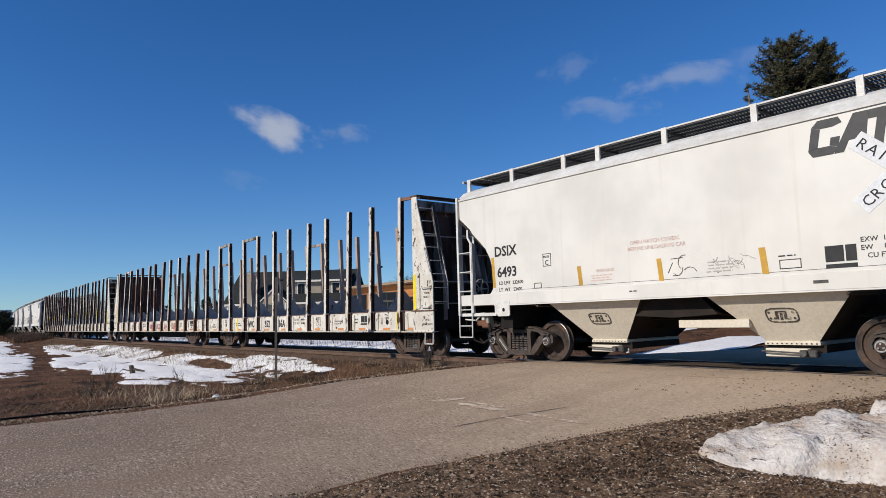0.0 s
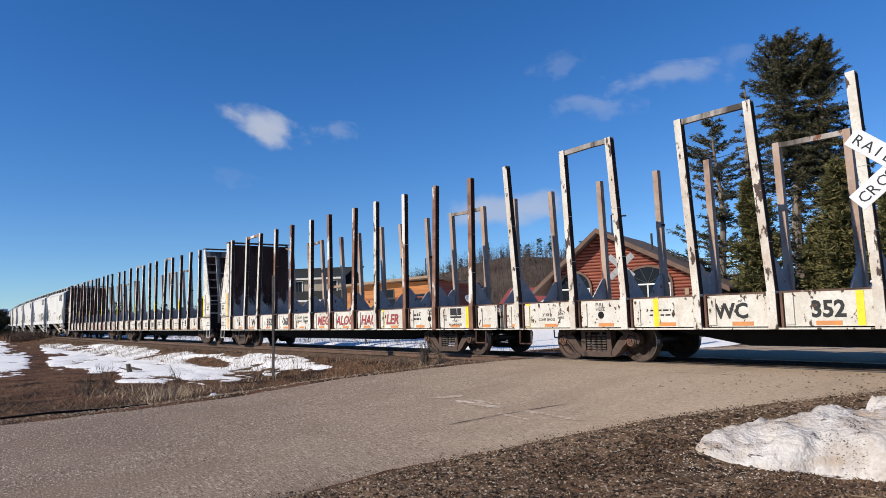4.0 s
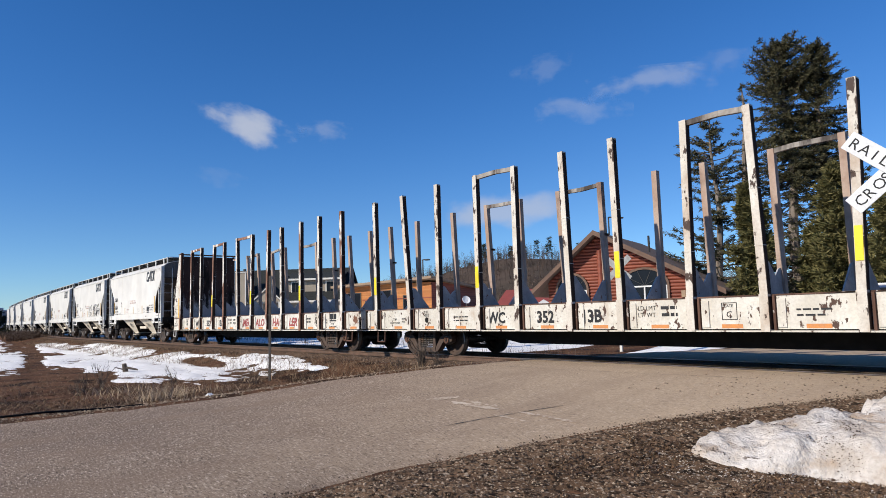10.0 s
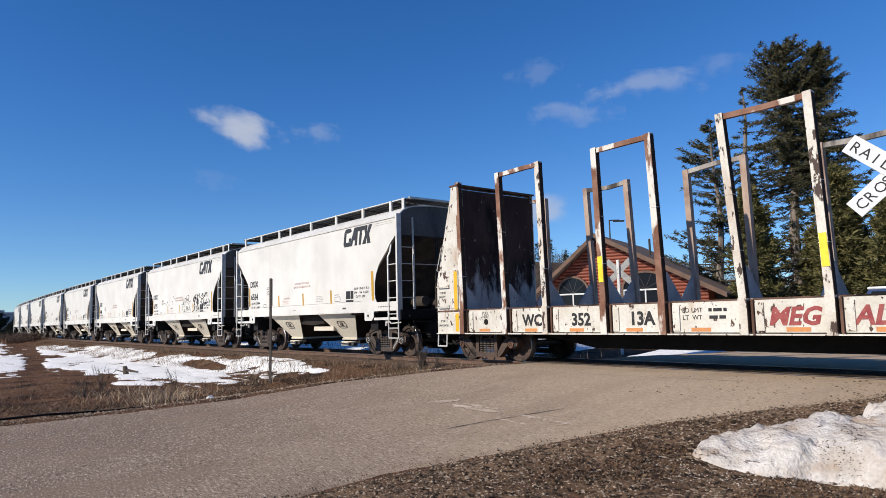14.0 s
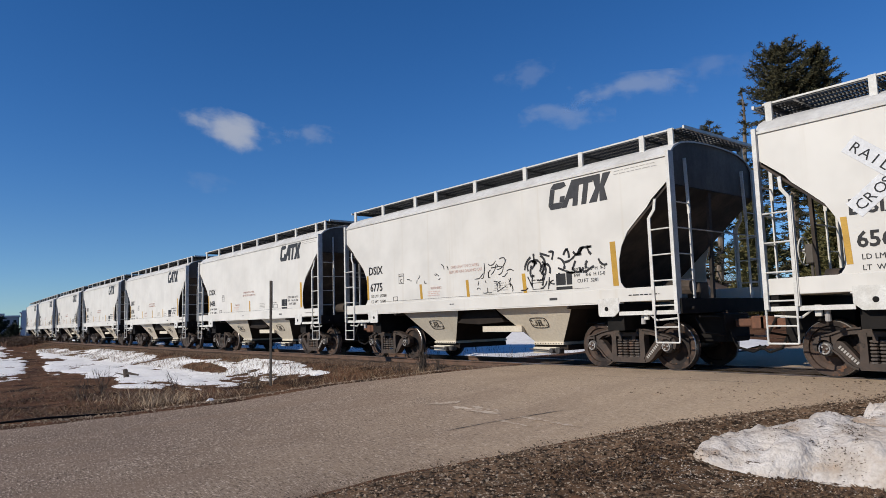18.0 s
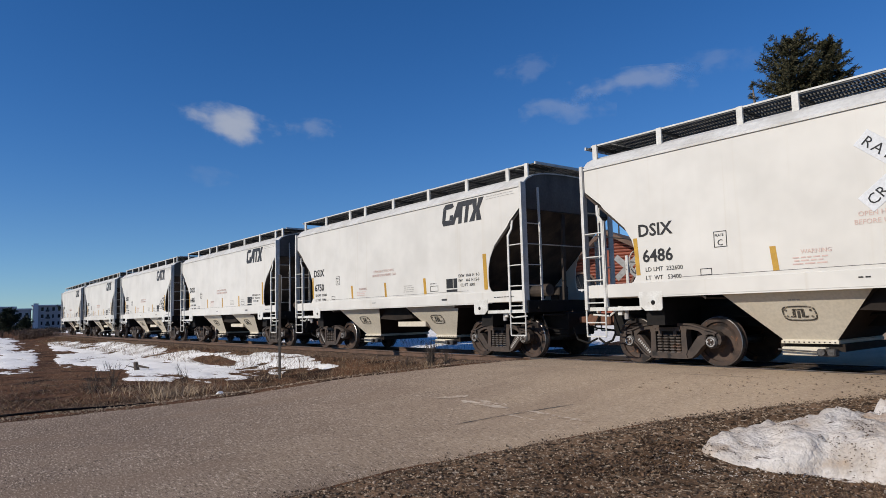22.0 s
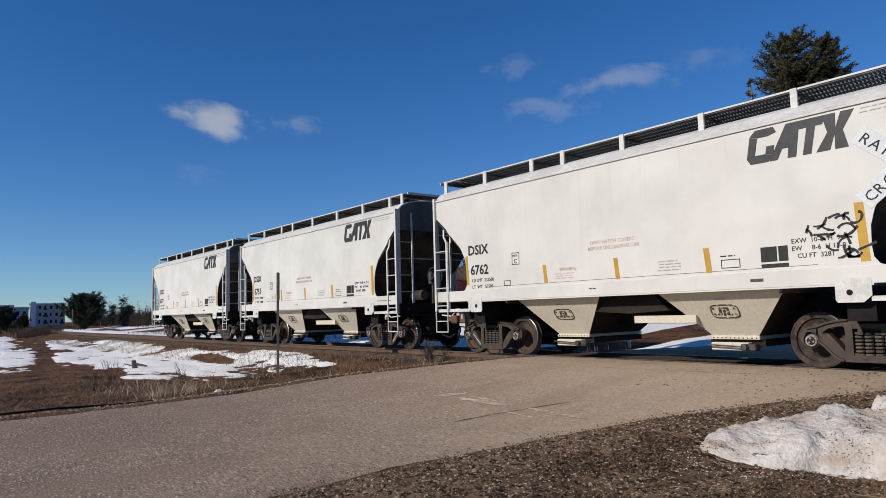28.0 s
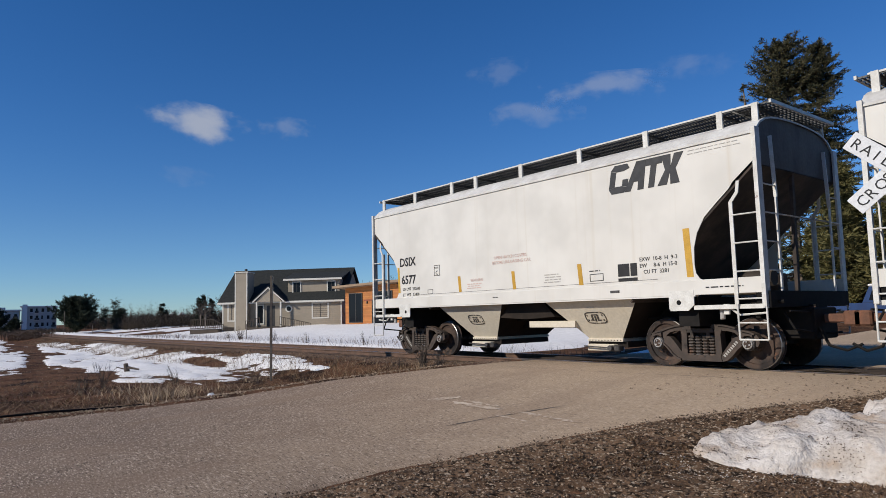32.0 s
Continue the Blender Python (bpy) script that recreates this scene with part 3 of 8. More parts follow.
# loose stones
def stones(name, label, n, where, lo, hi, mat, seed):
    r = random.Random(seed)
    verts, faces = [], []
    base = [(1, 0, 0), (-1, 0, 0), (0, 1, 0), (0, -1, 0), (0, 0, 1), (0, 0, -1)]
    tri = [(0, 2, 4), (2, 1, 4), (1, 3, 4), (3, 0, 4), (2, 0, 5), (1, 2, 5), (3, 1, 5), (0, 3, 5)]
    for _ in range(n):
        x, y, z = where(r)
        s = lo + (hi - lo) * r.random() ** 3
        a = r.uniform(0, 6.28)
        k = len(verts)
        for bx_, by, bz in base:
            j = r.uniform(0.7, 1.25)
            px, py = (bx_ * math.cos(a) - by * math.sin(a)) * s * j, (bx_ * math.sin(a) + by * math.cos(a)) * s * j * 0.8
            verts.append((x + px, y + py, z + bz * s * 0.6 * j + s * 0.2))
        faces += [(k + p, k + q, k + w) for p, q, w in tri]
    me = bpy.data.meshes.new(name)
    me.from_pydata(verts, [], faces)
    me.materials.append(mat)
    return tagged(new(name, me), label, "stones", kind="stuff")


M["stone"] = leaves("stone_mix", (0.11, 0.074, 0.047), (0.41, 0.31, 0.22))
M["dark_clod"] = leaves("clods", (0.022, 0.014, 0.009), (0.13, 0.088, 0.056))


def near_verge(r):
    y = r.uniform(1.5, 10.8)
    x = edge(ROAD_EAST, y) + r.uniform(-0.6, 5.0) * r.random() ** 0.6
    return x, y, shoulder(x, y)


def west_verge(r):
    y = r.uniform(0.3, 10)
    x = edge(ROAD_WEST, y) - 0.9 + r.gauss(0, 0.55)
    return x, y, land(x, y) + 0.01


def on_road(r):
    y = r.uniform(8.6, 11.4)
    x = edge(ROAD_EAST, y) - abs(r.gauss(0, 1.6)) + 0.3
    return x, y, road_z(x, y)


def road_lip(r):
    y = r.uniform(1.5, 10.5)
    x = edge(ROAD_EAST, y) + r.gauss(0.0, 0.09)
    return x, y, max(shoulder(x, y), road_z(x, y)) - 0.004


stones("lip_clods", "dark clods along the road's broken edge", 1100, road_lip, 0.004, 0.018, M["dark_clod"], 12)
stones("lip_stones", "tan crumbs along the road's broken edge", 1500, road_lip, 0.003, 0.015, M["stone"], 13)
stones("gravel_stones", "loose stones on the gravel verge", 16000, near_verge, 0.005, 0.022, M["stone"], 1)
stones("mud_clods", "dark clods of mud on the verge", 12000, near_verge, 0.006, 0.028, M["dark_clod"], 2)
stones("verge_stones", "loose stones along the road's edge", 5000, west_verge, 0.008, 0.04, M["stone"], 3)
stones("road_grit", "grit and small stones on the road", 700, on_road, 0.006, 0.025, M["stone"], 4)

# ---------------------------------------------------------------- snow
def blob(x, y, cx, cy, rx, ry, turn=0.0):
    a = radians(turn)
    dx, dy = x - cx, y - cy
    u, v = dx * math.cos(a) + dy * math.sin(a), -dx * math.sin(a) + dy * math.cos(a)
    return 1 - (u / rx) ** 2 - (v / ry) ** 2


def track_through(x):
    """The line of a narrow dirt track worn through the snow."""
    return 3.3 - 0.13 * (x + 22.4)


def snow_near(x, y):
    m = max(blob(x, y, -27.0, 8.1, 8.8, 2.75, -6), blob(x, y, -36.0, 6.9, 10.0, 1.9, -7), blob(x, y, -41, 9.1, 15, 1.9, -3), blob(x, y, -22.2, 10.3, 4.6, 0.9, -8),
            blob(x, y, -58, 8.9, 14, 1.5, -4), blob(x, y, -41.0, 4.5, 14.0, 1.35, -6), blob(x, y, -60, 5.4, 16, 1.4, -5), blob(x, y, -21.4, 5.6, 1.6, 0.5, 20),
            blob(x, y, -19.3, 8.9, 1.0, 0.32, 10), blob(x, y, -90, 7.5, 25, 2.4, -4))
    m -= 1.4 * max(0.0, blob(x, y, -26.4, 9.3, 2.9, 0.50, -5)) + 1.25 * math.exp(-((y - track_through(x) - 0.15 * rough(x, y, 2.0, 15)) / 0.26) ** 2)
    m = min(m, 0.75) + 0.75 * rough(x * 0.4, y, 1.0, 11) + 0.45 * rough(x * 0.5, y, 0.42, 12) + 0.35 * rough(x * 0.35, y, 0.2, 14) + 0.25 * rough(x, y, 0.2, 13)
    return land(x, y) + min(0.05, 0.13 * m - 0.048)


nx = axis_steps(-130, -17, -36, -17.5, 0.14, 1.05)
ny = axis_steps(0.5, 12.5, 3, 11.5, 0.12, 1.1)
me = sheet(nx, ny, snow_near, lambda x, y: y < track_y(x) - 1.9)
me.materials.append(M["snow"])
tagged(new("snow_field", me), "thin melting snow patches on the trackside turf", "snow", kind="stuff")


def snow_far(x, y):
    d = y - track_y(x)
    w = edge(ROAD_WEST, y)
    m = smooth(3.0, 4.6, d) * 1.3 - 0.5 + 0.25 * rough(x, y, 2.5, 20) + 0.12 * rough(x, y, 0.7, 21)
    m -= 1.6 * smooth(w - 8.6, w - 6.2, x) + 0.8 * smooth(w - 3.2, w - 1.6, x) - 2.2 * max(0.0, blob(x, y, -12.6, 22.6, 2.3, 5.4, -6))
    m -= 1.2 * smooth(62, 75, -x) * (0.6 + 0.6 * rough(x, y, 9, 24)) * smooth(5, 9, d)
    m -= 0.9 * smooth(18, 21, d) * smooth(-0.1, 0.3, rough(x, y, 6, 25))
    return land(x, y) + min(0.22, 0.25 * m) + 0.03 * rough(x, y, 1.6, 26)


fx = axis_steps(-150, -11.5, -60, -12, 0.42, 1.07)
fy = axis_steps(14.2, 60, 15, 24, 0.35, 1.12)
me = sheet(fx, fy, snow_far)
me.materials.append(M["snow"])
tagged(new("snow_bank", me), "bright snow on the lawn beyond the railway", "snow", kind="stuff")


def snow_east(x, y):
    e = edge(ROAD_EAST, y)
    m = smooth(e + 1.6, e + 3.2, x) * 1.2 - 0.5 + 0.3 * rough(x, y, 2.2, 33) - smooth(36, 44, y)
    return land(x, y) + min(0.2, 0.25 * m)


me = sheet(list(np.arange(-2.5, 16, 0.45)), list(np.arange(17.5, 46, 0.45)), snow_east)
me.materials.append(M["snow"])
tagged(new("snow_verge", me), "snow on the verge beyond the crossing", "snow", kind="stuff")


def pile(x, y):
    """The height of the heap: a tongue that rises from its tip beside the road."""
    dx, dy = x + 4.02, y - 6.58
    along, across = 0.76 * dx + 0.65 * dy, 0.65 * dx - 0.76 * dy
    across += 0.10 * rough(x, y, 0.8, 40)
    half = 0.16 + 0.34 * smooth(0.0, 0.8, along) + 0.55 * smooth(1.0, 1.9, along) + 0.3 * smooth(1.9, 3.2, along)
    if across < 0:
        half = 0.18 + 0.46 * smooth(0.0, 0.6, along) + 0.25 * smooth(0.8, 2.0, along)
    m = 1 - (across / half) ** 2 - smooth(0.12, -0.10, along) * 1.5 - smooth(3.2, 4.4, along) * 1.5
    m += 0.34 * rough(x, y, 0.40, 47) + 0.30 * rough(x, y, 0.14, 48)
    if m <= 0:
        return shoulder(x, y) + 0.25 * m - 0.01
    crest = 0.04 + 0.12 * smooth(-0.1, 0.55, along) + 0.17 * smooth(0.55, 0.95, along) + 0.07 * smooth(0.9, 1.6, along) + 0.13 * smooth(1.5, 2.5, along)
    on = min(1, m * 2.5)
    h = crest * min(0.8, m) ** 0.6
    h += on * (0.085 * rough(x, y, 0.55, 42) + 0.07 * (0.30 - abs(rough(x * 0.8, y, 0.34, 46))) + 0.050 * (0.3 - abs(rough(x, y, 0.15, 50))) + 0.028 * rough(x, y, 0.09, 43))
    return shoulder(x, y) + max(h + 0.012 * rough(x, y, 0.05, 44), 0.0)


me = sheet(list(np.arange(-4.6, 0.4, 0.04)), list(np.arange(5.8, 10.6, 0.04)), pile)
me.materials.append(M["dirty_snow"])
tagged(new("snow_mound", me), "ploughed heap of grubby melting snow beside the road", "snow mound")



def on_mound(r):
    while True:
        x, y = r.uniform(-4.2, -1.2), r.uniform(6.3, 8.4)
        if pile(x, y) > shoulder(x, y) + 0.01 and r.random() < 0.2 + 0.8 * smooth(-3.4, -2.2, x) * smooth(7.9, 7.0, y) and rough(x, y, 0.3, 49) > 0.05:
            return x, y, pile(x, y)


def foot_spot(r):
    x = r.uniform(-4.3, -1.6)
    y = 6.35 + 0.45 * smooth(-3.8, -3.0, x) - abs(r.gauss(0, 0.3))
    return x, y, shoulder(x, y)


stones("mound_grit", "dark grit and leaf litter on the snow heap", 2600, on_mound, 0.003, 0.012, M["dark_clod"], 8)
M["ice"] = leaves("grubby_ice", (0.20, 0.15, 0.11), (0.60, 0.54, 0.48))
stones("ice_crumbs", "crumbs of old ice round the snow heap", 900, foot_spot, 0.004, 0.016, M["ice"], 9)

# ---------------------------------------------------------------- track
def swept(profile, offset, x0, x1, step=2.0):
    """A section of (across, up) swept along the track at an offset across it."""
    bm = bmesh.new()
    rows = []
    x = x0
    while x <= x1 + 0.01:
        s = (track_y(x + 0.5) - track_y(x - 0.5))
        nrm = Vector((-s, 1, 0)).normalized()
        c = Vector((x, track_y(x), 0)) + nrm * offset
        rows.append([bm.verts.new(c + nrm * a + Vector((0, 0, b))) for a, b in profile])
        x += step
    n = len(profile)
    for a, b in zip(rows, rows[1:]):
        for i in range(n):
            bm.faces.new((a[i], b[i], b[(i + 1) % n], a[(i + 1) % n]))
    bm.faces.new(rows[0])
    bm.faces.new(rows[-1][::-1])
    bmesh.ops.recalc_face_normals(bm, faces=bm.faces)
    return bm


track = thing("railway_track", "single railway track with rusty rails on old wooden ties", "railway", kind="structure")
part("ballast", swept([(-2.1, -0.30), (-1.35, -0.135), (1.35, -0.135), (2.1, -0.30), (2.1, -0.6), (-2.1, -0.6)], 0, -240, 40, 4), M["ballast"], track)
RAIL = [(-0.07, -0.185), (0.07, -0.185), (0.07, -0.17), (0.012, -0.15), (0.012, -0.045), (0.036, -0.035), (0.036, -0.003), (-0.036, -0.003), (-0.036, -0.035), (-0.012, -0.045), (-0.012, -0.15), (-0.07, -0.17)]
for s in (-1, 1):
    r = part("rail", swept(RAIL, s * 0.755, -240, 40, 4), M["rail"], track)
    part("running_face", swept([(-0.026, -0.003), (0.026, -0.003), (0.026, 0.0), (-0.026, 0.0)], s * 0.755, -240, 40, 4), M["rail_head"], r)
tie_me = mesh_of(bx(-0.11, 0.11, -1.3, 1.3, -0.36, -0.125, 0.01), "tie", M["tie"])
for k in range(230):
    x = 22 - 0.53 * k
    if edge(ROAD_WEST, 12.6) - 0.2 < x < edge(ROAD_EAST, 12.6) + 0.2:
        continue
    t = part("tie", tie_me, None, track)
    t.matrix_basis = pose(x, track_y(x), random.uniform(-0.015, 0.006), 0, 0, random.uniform(-1.5, 1.5))
bm = bmesh.new()
w, e = -11.6, -3.4
for a, b in ((-0.66, 0.66),):
    for k in range(8):
        y0 = 12.61 - 0.66 + k * 0.165
        box(bm, w + 0.2 * (k % 3), e + 0.15 * (k % 2), y0 + 0.006, y0 + 0.158, -0.14, -0.012)
part("crossing_deck", bm, M["tie"], track, "worn timber crossing planks")
for s in (-1, 1):
    g = bmesh.new()
    box(g, w, e, 12.61 + s * 0.755 - 0.10, 12.61 + s * 0.755 - 0.042, -0.05, -0.008)
    box(g, w, e, 12.61 + s * 0.755 + 0.042, 12.61 + s * 0.755 + 0.10, -0.05, -0.008)
    part("flange_groove", g, M["tar"], track)

def on_bank(r):
    x = -11.3 - 34 * r.random() ** 1.5
    side = -1 if r.random() < 0.8 else 1
    d = abs(r.gauss(0, 1)) * 0.55 + r.uniform(0.9, 1.5)
    z = -0.135 if d < 1.35 else -0.135 - 0.22 * (d - 1.35)
    return x, track_y(x) + side * d, max(z, land(x, track_y(x) + side * d)) - 0.004


M["ballast_stone"] = leaves("ballast_stones", (0.050, 0.032, 0.023), (0.20, 0.138, 0.098))
stones("ballast_stones", "rusty crushed stone along the track", 9000, on_bank, 0.012, 0.042, M["ballast_stone"], 14)

# ---------------------------------------------------------------- dry grass and weeds
def blades(name, label, n, where, lo, hi, mat, seed, width=0.006, lean=0.5):
    r = random.Random(seed)
    verts, faces = [], []
    for _ in range(n):
        x, y, z = where(r)
        h = r.uniform(lo, hi)
        a = r.uniform(0, 6.28)
        l = r.gauss(0, lean) * h
        l2 = r.gauss(0, lean) * h
        wx, wy = math.cos(a) * width, math.sin(a) * width
        k = len(verts)
        verts += [(x - wx, y - wy, z - 0.02), (x + wx, y + wy, z - 0.02), (x + l * 0.4 + wx * 0.7, y + l2 * 0.4 + wy * 0.7, z + h * 0.6),
                  (x + l * 0.4 - wx * 0.7, y + l2 * 0.4 - wy * 0.7, z + h * 0.6), (x + l, y + l2, z + h)]
        faces += [(k, k + 1, k + 2, k + 3), (k + 3, k + 2, k + 4)]
    me = bpy.data.meshes.new(name)
    me.from_pydata(verts, [], faces)
    me.materials.append(mat)
    return tagged(new(name, me), label, "grass", kind="stuff")


def west_grass(r):
    while True:
        y = r.uniform(0.2, 10.3)
        x = edge(ROAD_WEST, y) - 1.2 - abs(r.gauss(0, 1)) * (2.2 + 0.5 * y) - 0.4
        if rough(x, y, 1.1, 60) > -0.15 and snow_near(x, y) < land(x, y) + 0.01:
            return x, y, land(x, y)


def bank_grass(r):
    while True:
        x = r.uniform(-75, -12)
        y = track_y(x) - r.uniform(2.0, 4.0)
        if rough(x, y, 1.5, 61) > -0.2:
            return x, y, max(land(x, y), snow_near(x, y))


def field_grass(r):
    x = -15 - 50 * r.random() ** 1.6
    y = r.uniform(0.5, 10.8)
    if snow_near(x, y) > land(x, y) + 0.02 and r.random() < 0.985:
        return field_grass(r)
    return x, y, land(x, y)


def far_grass(r):
    x = r.uniform(-75, -14)
    y = track_y(x) + r.uniform(2.2, 5.5) + abs(r.gauss(0, 1.0))
    return x, y, max(land(x, y), snow_far(x, y))


blades("verge_grass", "matted dry grass along the road's edge", 4500, west_grass, 0.02, 0.09, M["straw"], 1, 0.006, 1.9)
blades("verge_leaves", "dark trampled leaves along the road's edge", 5000, west_grass, 0.01, 0.05, M["dead_leaf"], 11, 0.012, 2.2)
blades("bank_grass", "dry grass on the railway bank", 9000, bank_grass, 0.05, 0.20, M["straw"], 2, 0.006, 0.8)
blades("field_grass", "flattened brown grass between the snow patches", 9000, field_grass, 0.02, 0.08, M["straw"], 3, 0.007, 1.9)
blades("far_bank_weeds", "dry weeds along the far side of the track", 2600, far_grass, 0.10, 0.40, M["twig"], 4, 0.006, 0.4)


def shoulder_grass(r):
    while True:
        y = r.uniform(3.0, 7.6)
        x = r.uniform(-4.8, -0.2)
        if rough(x, y, 0.8, 66) > 0.0 and y < 6.6 + 0.3 * (x + 4.5):
            return x, y, shoulder(x, y)


blades("shoulder_straw", "trampled dead leaves on the verge", 14000, shoulder_grass, 0.008, 0.03, M["dead_leaf"], 6, 0.012, 2.2)
blades("shoulder_straw", "scattered pale straw on the verge", 2500, shoulder_grass, 0.006, 0.02, M["pale_straw"], 7, 0.004, 3.0)


def tuft(name, label, cx, cy, n, s, lo, hi, lean, seed, base=None):
    z = land(cx, cy) if base is None else base
    ob = blades(name, label, n, lambda r: (r.gauss(0, s), r.gauss(0, s), 0.0), lo, hi, M["pale_straw"], seed, 0.006, lean)
    ob.location = (cx, cy, z)
    return ob


for k, (cx, cy, n, s, lo, hi) in enumerate(((-16.2, 5.0, 260, 0.28, 0.15, 0.5), (-16.9, 5.6, 220, 0.3, 0.15, 0.45), (-16.3, 4.3, 160, 0.22, 0.1, 0.4),
                                             (-17.6, 3.9, 160, 0.3, 0.15, 0.55), (-18.0, 4.6, 150, 0.25, 0.2, 0.6), (-16.6, 6.4, 160, 0.3, 0.12, 0.42),
                                             (-18.4, 8.0, 120, 0.2, 0.1, 0.4), (-15.9, 8.6, 140, 0.3, 0.1, 0.35))):
    tuft("grass_tuft", "clump of long dry grass at the verge", cx, cy, n // 3, s * 1.2, lo * 0.6, hi * 0.62, 0.9, 100 + k)


def bush(name, label, cx, cy, cz, h, n, seed, mat, spread=0.5):
    """A bare shrub: thin forking stems."""
    r = random.Random(seed)
    bm = bmesh.new()
    for _ in range(n):
        a, l = r.uniform(0, 6.28), h * r.uniform(0.55, 1.0)
        p = Vector((r.gauss(0, 0.05), r.gauss(0, 0.05), -0.03))
        d = Vector((math.cos(a) * spread * r.random(), math.sin(a) * spread * r.random(), 1)).normalized()
        w = 0.012 * h
        for k in range(4):
            q = p + d * l / 4
            rod(bm, p, q, w * (1 - k / 5), w * (1 - (k + 1) / 5), n=3, caps=False)
            if k:
                for _ in range(2):
                    e = (d + Vector((r.gauss(0, 0.6), r.gauss(0, 0.6), r.gauss(0, 0.2)))).normalized()
                    rod(bm, p, p + e * l * r.uniform(0.12, 0.3), w * 0.5, w * 0.2, n=3, caps=False)
            p = q
            d = (d + Vector((r.gauss(0, 0.15), r.gauss(0, 0.15), 0))).normalized()
    ob = solid(name, bm, mat, label, "shrub", at=Matrix.Translation((cx, cy, cz)))
    return ob


for k, (cx, cy, h, n) in enumerate(((-14.0, 10.6, 0.75, 34), (-13.5, 10.75, 0.5, 24), (-14.6, 10.3, 0.45, 18), (-18.5, 3.6, 0.8, 9), (-20.0, 4.4, 0.9, 8), (-19.2, 6.0, 0.7, 8),
                                    (-17.5, 7.6, 0.5, 10), (-38.0, 17.6, 0.9, 12), (-44.0, 18.0, 1.2, 16), (-46.5, 18.2, 0.9, 12), (-33.0, 17.2, 0.9, 8), (-27, 17.0, 1.0, 7), (-57.0, 18.0, 0.8, 14))):
    bush("bare_bush", "leafless brown bush beside the track", cx, cy, land(cx, cy), h, n, 40 + k, M["bark"])

bm = bmesh.new()
rod(bm, (0, 0, -0.05), (0.05, -0.08, 0.32), 0.10, 0.07, n=8)
rod(bm, (0.04, -0.05, 0.2), (0.45, 0.25, 0.12), 0.05, 0.03, n=6)
rod(bm, (0.02, 0.0, 0.1), (-0.3, -0.3, 0.2), 0.03, 0.015, n=5)
solid("stump", bm, M["bark"], "broken dark stump in the snow", "stump", at=Matrix.Translation((-25.3, 6.3, land(-25.3, 6.3))))
bm = bmesh.new()
rod(bm, (0, 0, 0), (0.55, 0.12, 0.01), 0.008, 0.005, n=5)
solid("stick", bm, M["straw"], "pale dry stick on the verge", "stick", at=Matrix.Translation((-2.4, 6.2, shoulder(-2.4, 6.2) + 0.02)))
bm = bmesh.new()
for k in range(5):
    box(bm, -0.06 + 0.05 * k, -0.01 + 0.05 * k, -0.05, 0.05 - 0.02 * (k % 2), 0, 0.05 + 0.02 * (k % 3), 0.01)
solid("litter", bm, M["sign_white"], "crumpled white litter at the verge", "litter", at=Matrix.Translation((-14.6, 5.3, land(-14.6, 5.3))))

hose = bmesh.new()
run_of = [(-14.75, 0.2), (-14.3, 1.4), (-14.3, 2.2), (-14.5, 3.2), (-14.72, 4.0)]
bent(hose, [(x, y, land(x, y) + 0.085 + 0.02 * rough(x, y, 0.7, 90)) for x, y in run_of], 0.021, n=8)
solid("drain_hose", hose, M["under_black"], "black drain hose lying along the turf's edge", "hose")
for k, (cx, cy, n) in enumerate(((-15.6, 4.4, 90), (-16.1, 4.9, 90))):
    tuft("grass_tuft", "clump of long dry grass at the verge", cx, cy, n, 0.25, 0.12, 0.42, 1.0, 140 + k)

# ---------------------------------------------------------------- marker post and crossbucks
mp = thing("marker_post", "slim weathered steel post with a flat sign seen edge-on", "post", at=pose(-18.1, 8.3, land(-18.1, 8.3), 0, 0.4, 0))
top = 2.34 - land(-18.1, 8.3)
bm = bmesh.new()
box(bm, -0.030, 0.030, -0.028, -0.020, -0.3, top)
box(bm, -0.030, -0.022, -0.020, 0.025, -0.3, top)
box(bm, 0.022, 0.030, -0.020, 0.025, -0.3, top)
part("post", bm, M["post_steel"], mp).matrix_basis = pose(0, 0, 0, 0, 0, 50)
pn = part("sign_panel", bx(-0.006, 0.006, -0.16, 0.16, top - 0.78, top - 0.02, 0.002), M["sign_back"], mp, "grey sheet-metal sign")
pn.matrix_basis = pose(0.045, 0.03, 0, 0, 0, 50 + 14)


def crossbuck(at, label, front):
    cb = thing("crossbuck", label, "sign", "railway crossing signs", at=at)
    part("post", bx(-0.05, 0.05, 0.0, 0.07, -0.35, 3.40, 0.006), M["sign_back"] if front else M["steel_white"], cb, "square steel post")
    for k, (ang, y) in enumerate(((-41, -0.024), (41, -0.012))):
        b = part("blade", bx(-0.61, 0.61, -0.005, 0.005, -0.114, 0.114, 0.003), M["sign_white"] if front else M["sign_back"], cb, "white sign blade")
        b.matrix_basis = pose(0, y, 2.98) @ pose(0, 0, 0, 0, -ang, 0)
        if front:
            for word, x0 in ((("RAIL", -0.565), ("ROAD", 0.08)) if k == 0 else (("CROS", -0.565), ("SING", 0.10))):
                for i, ch in enumerate(word):
                    letters(ch, 0.175, M["black_paint"], b, pose(x0 + 0.125 * i + (0.03 if ch == "I" else 0), -0.0065, -0.062, 90))
    for z in (2.90, 3.06):
        h = bmesh.new()
        rod(h, (0, -0.04, z), (0, 0.09, z), 0.012, n=6)
        part("bolt", h, M["bearing"], cb)
    return cb


crossbuck(pose(-2.56, 8.75, -0.36, 0, 0, 14), "white railway crossbuck with black words on a steel post", True)
crossbuck(pose(-14.85, 20.2, land(-14.85, 20.2), 0, 0, 190), "railway crossbuck seen from behind beyond the track", False)

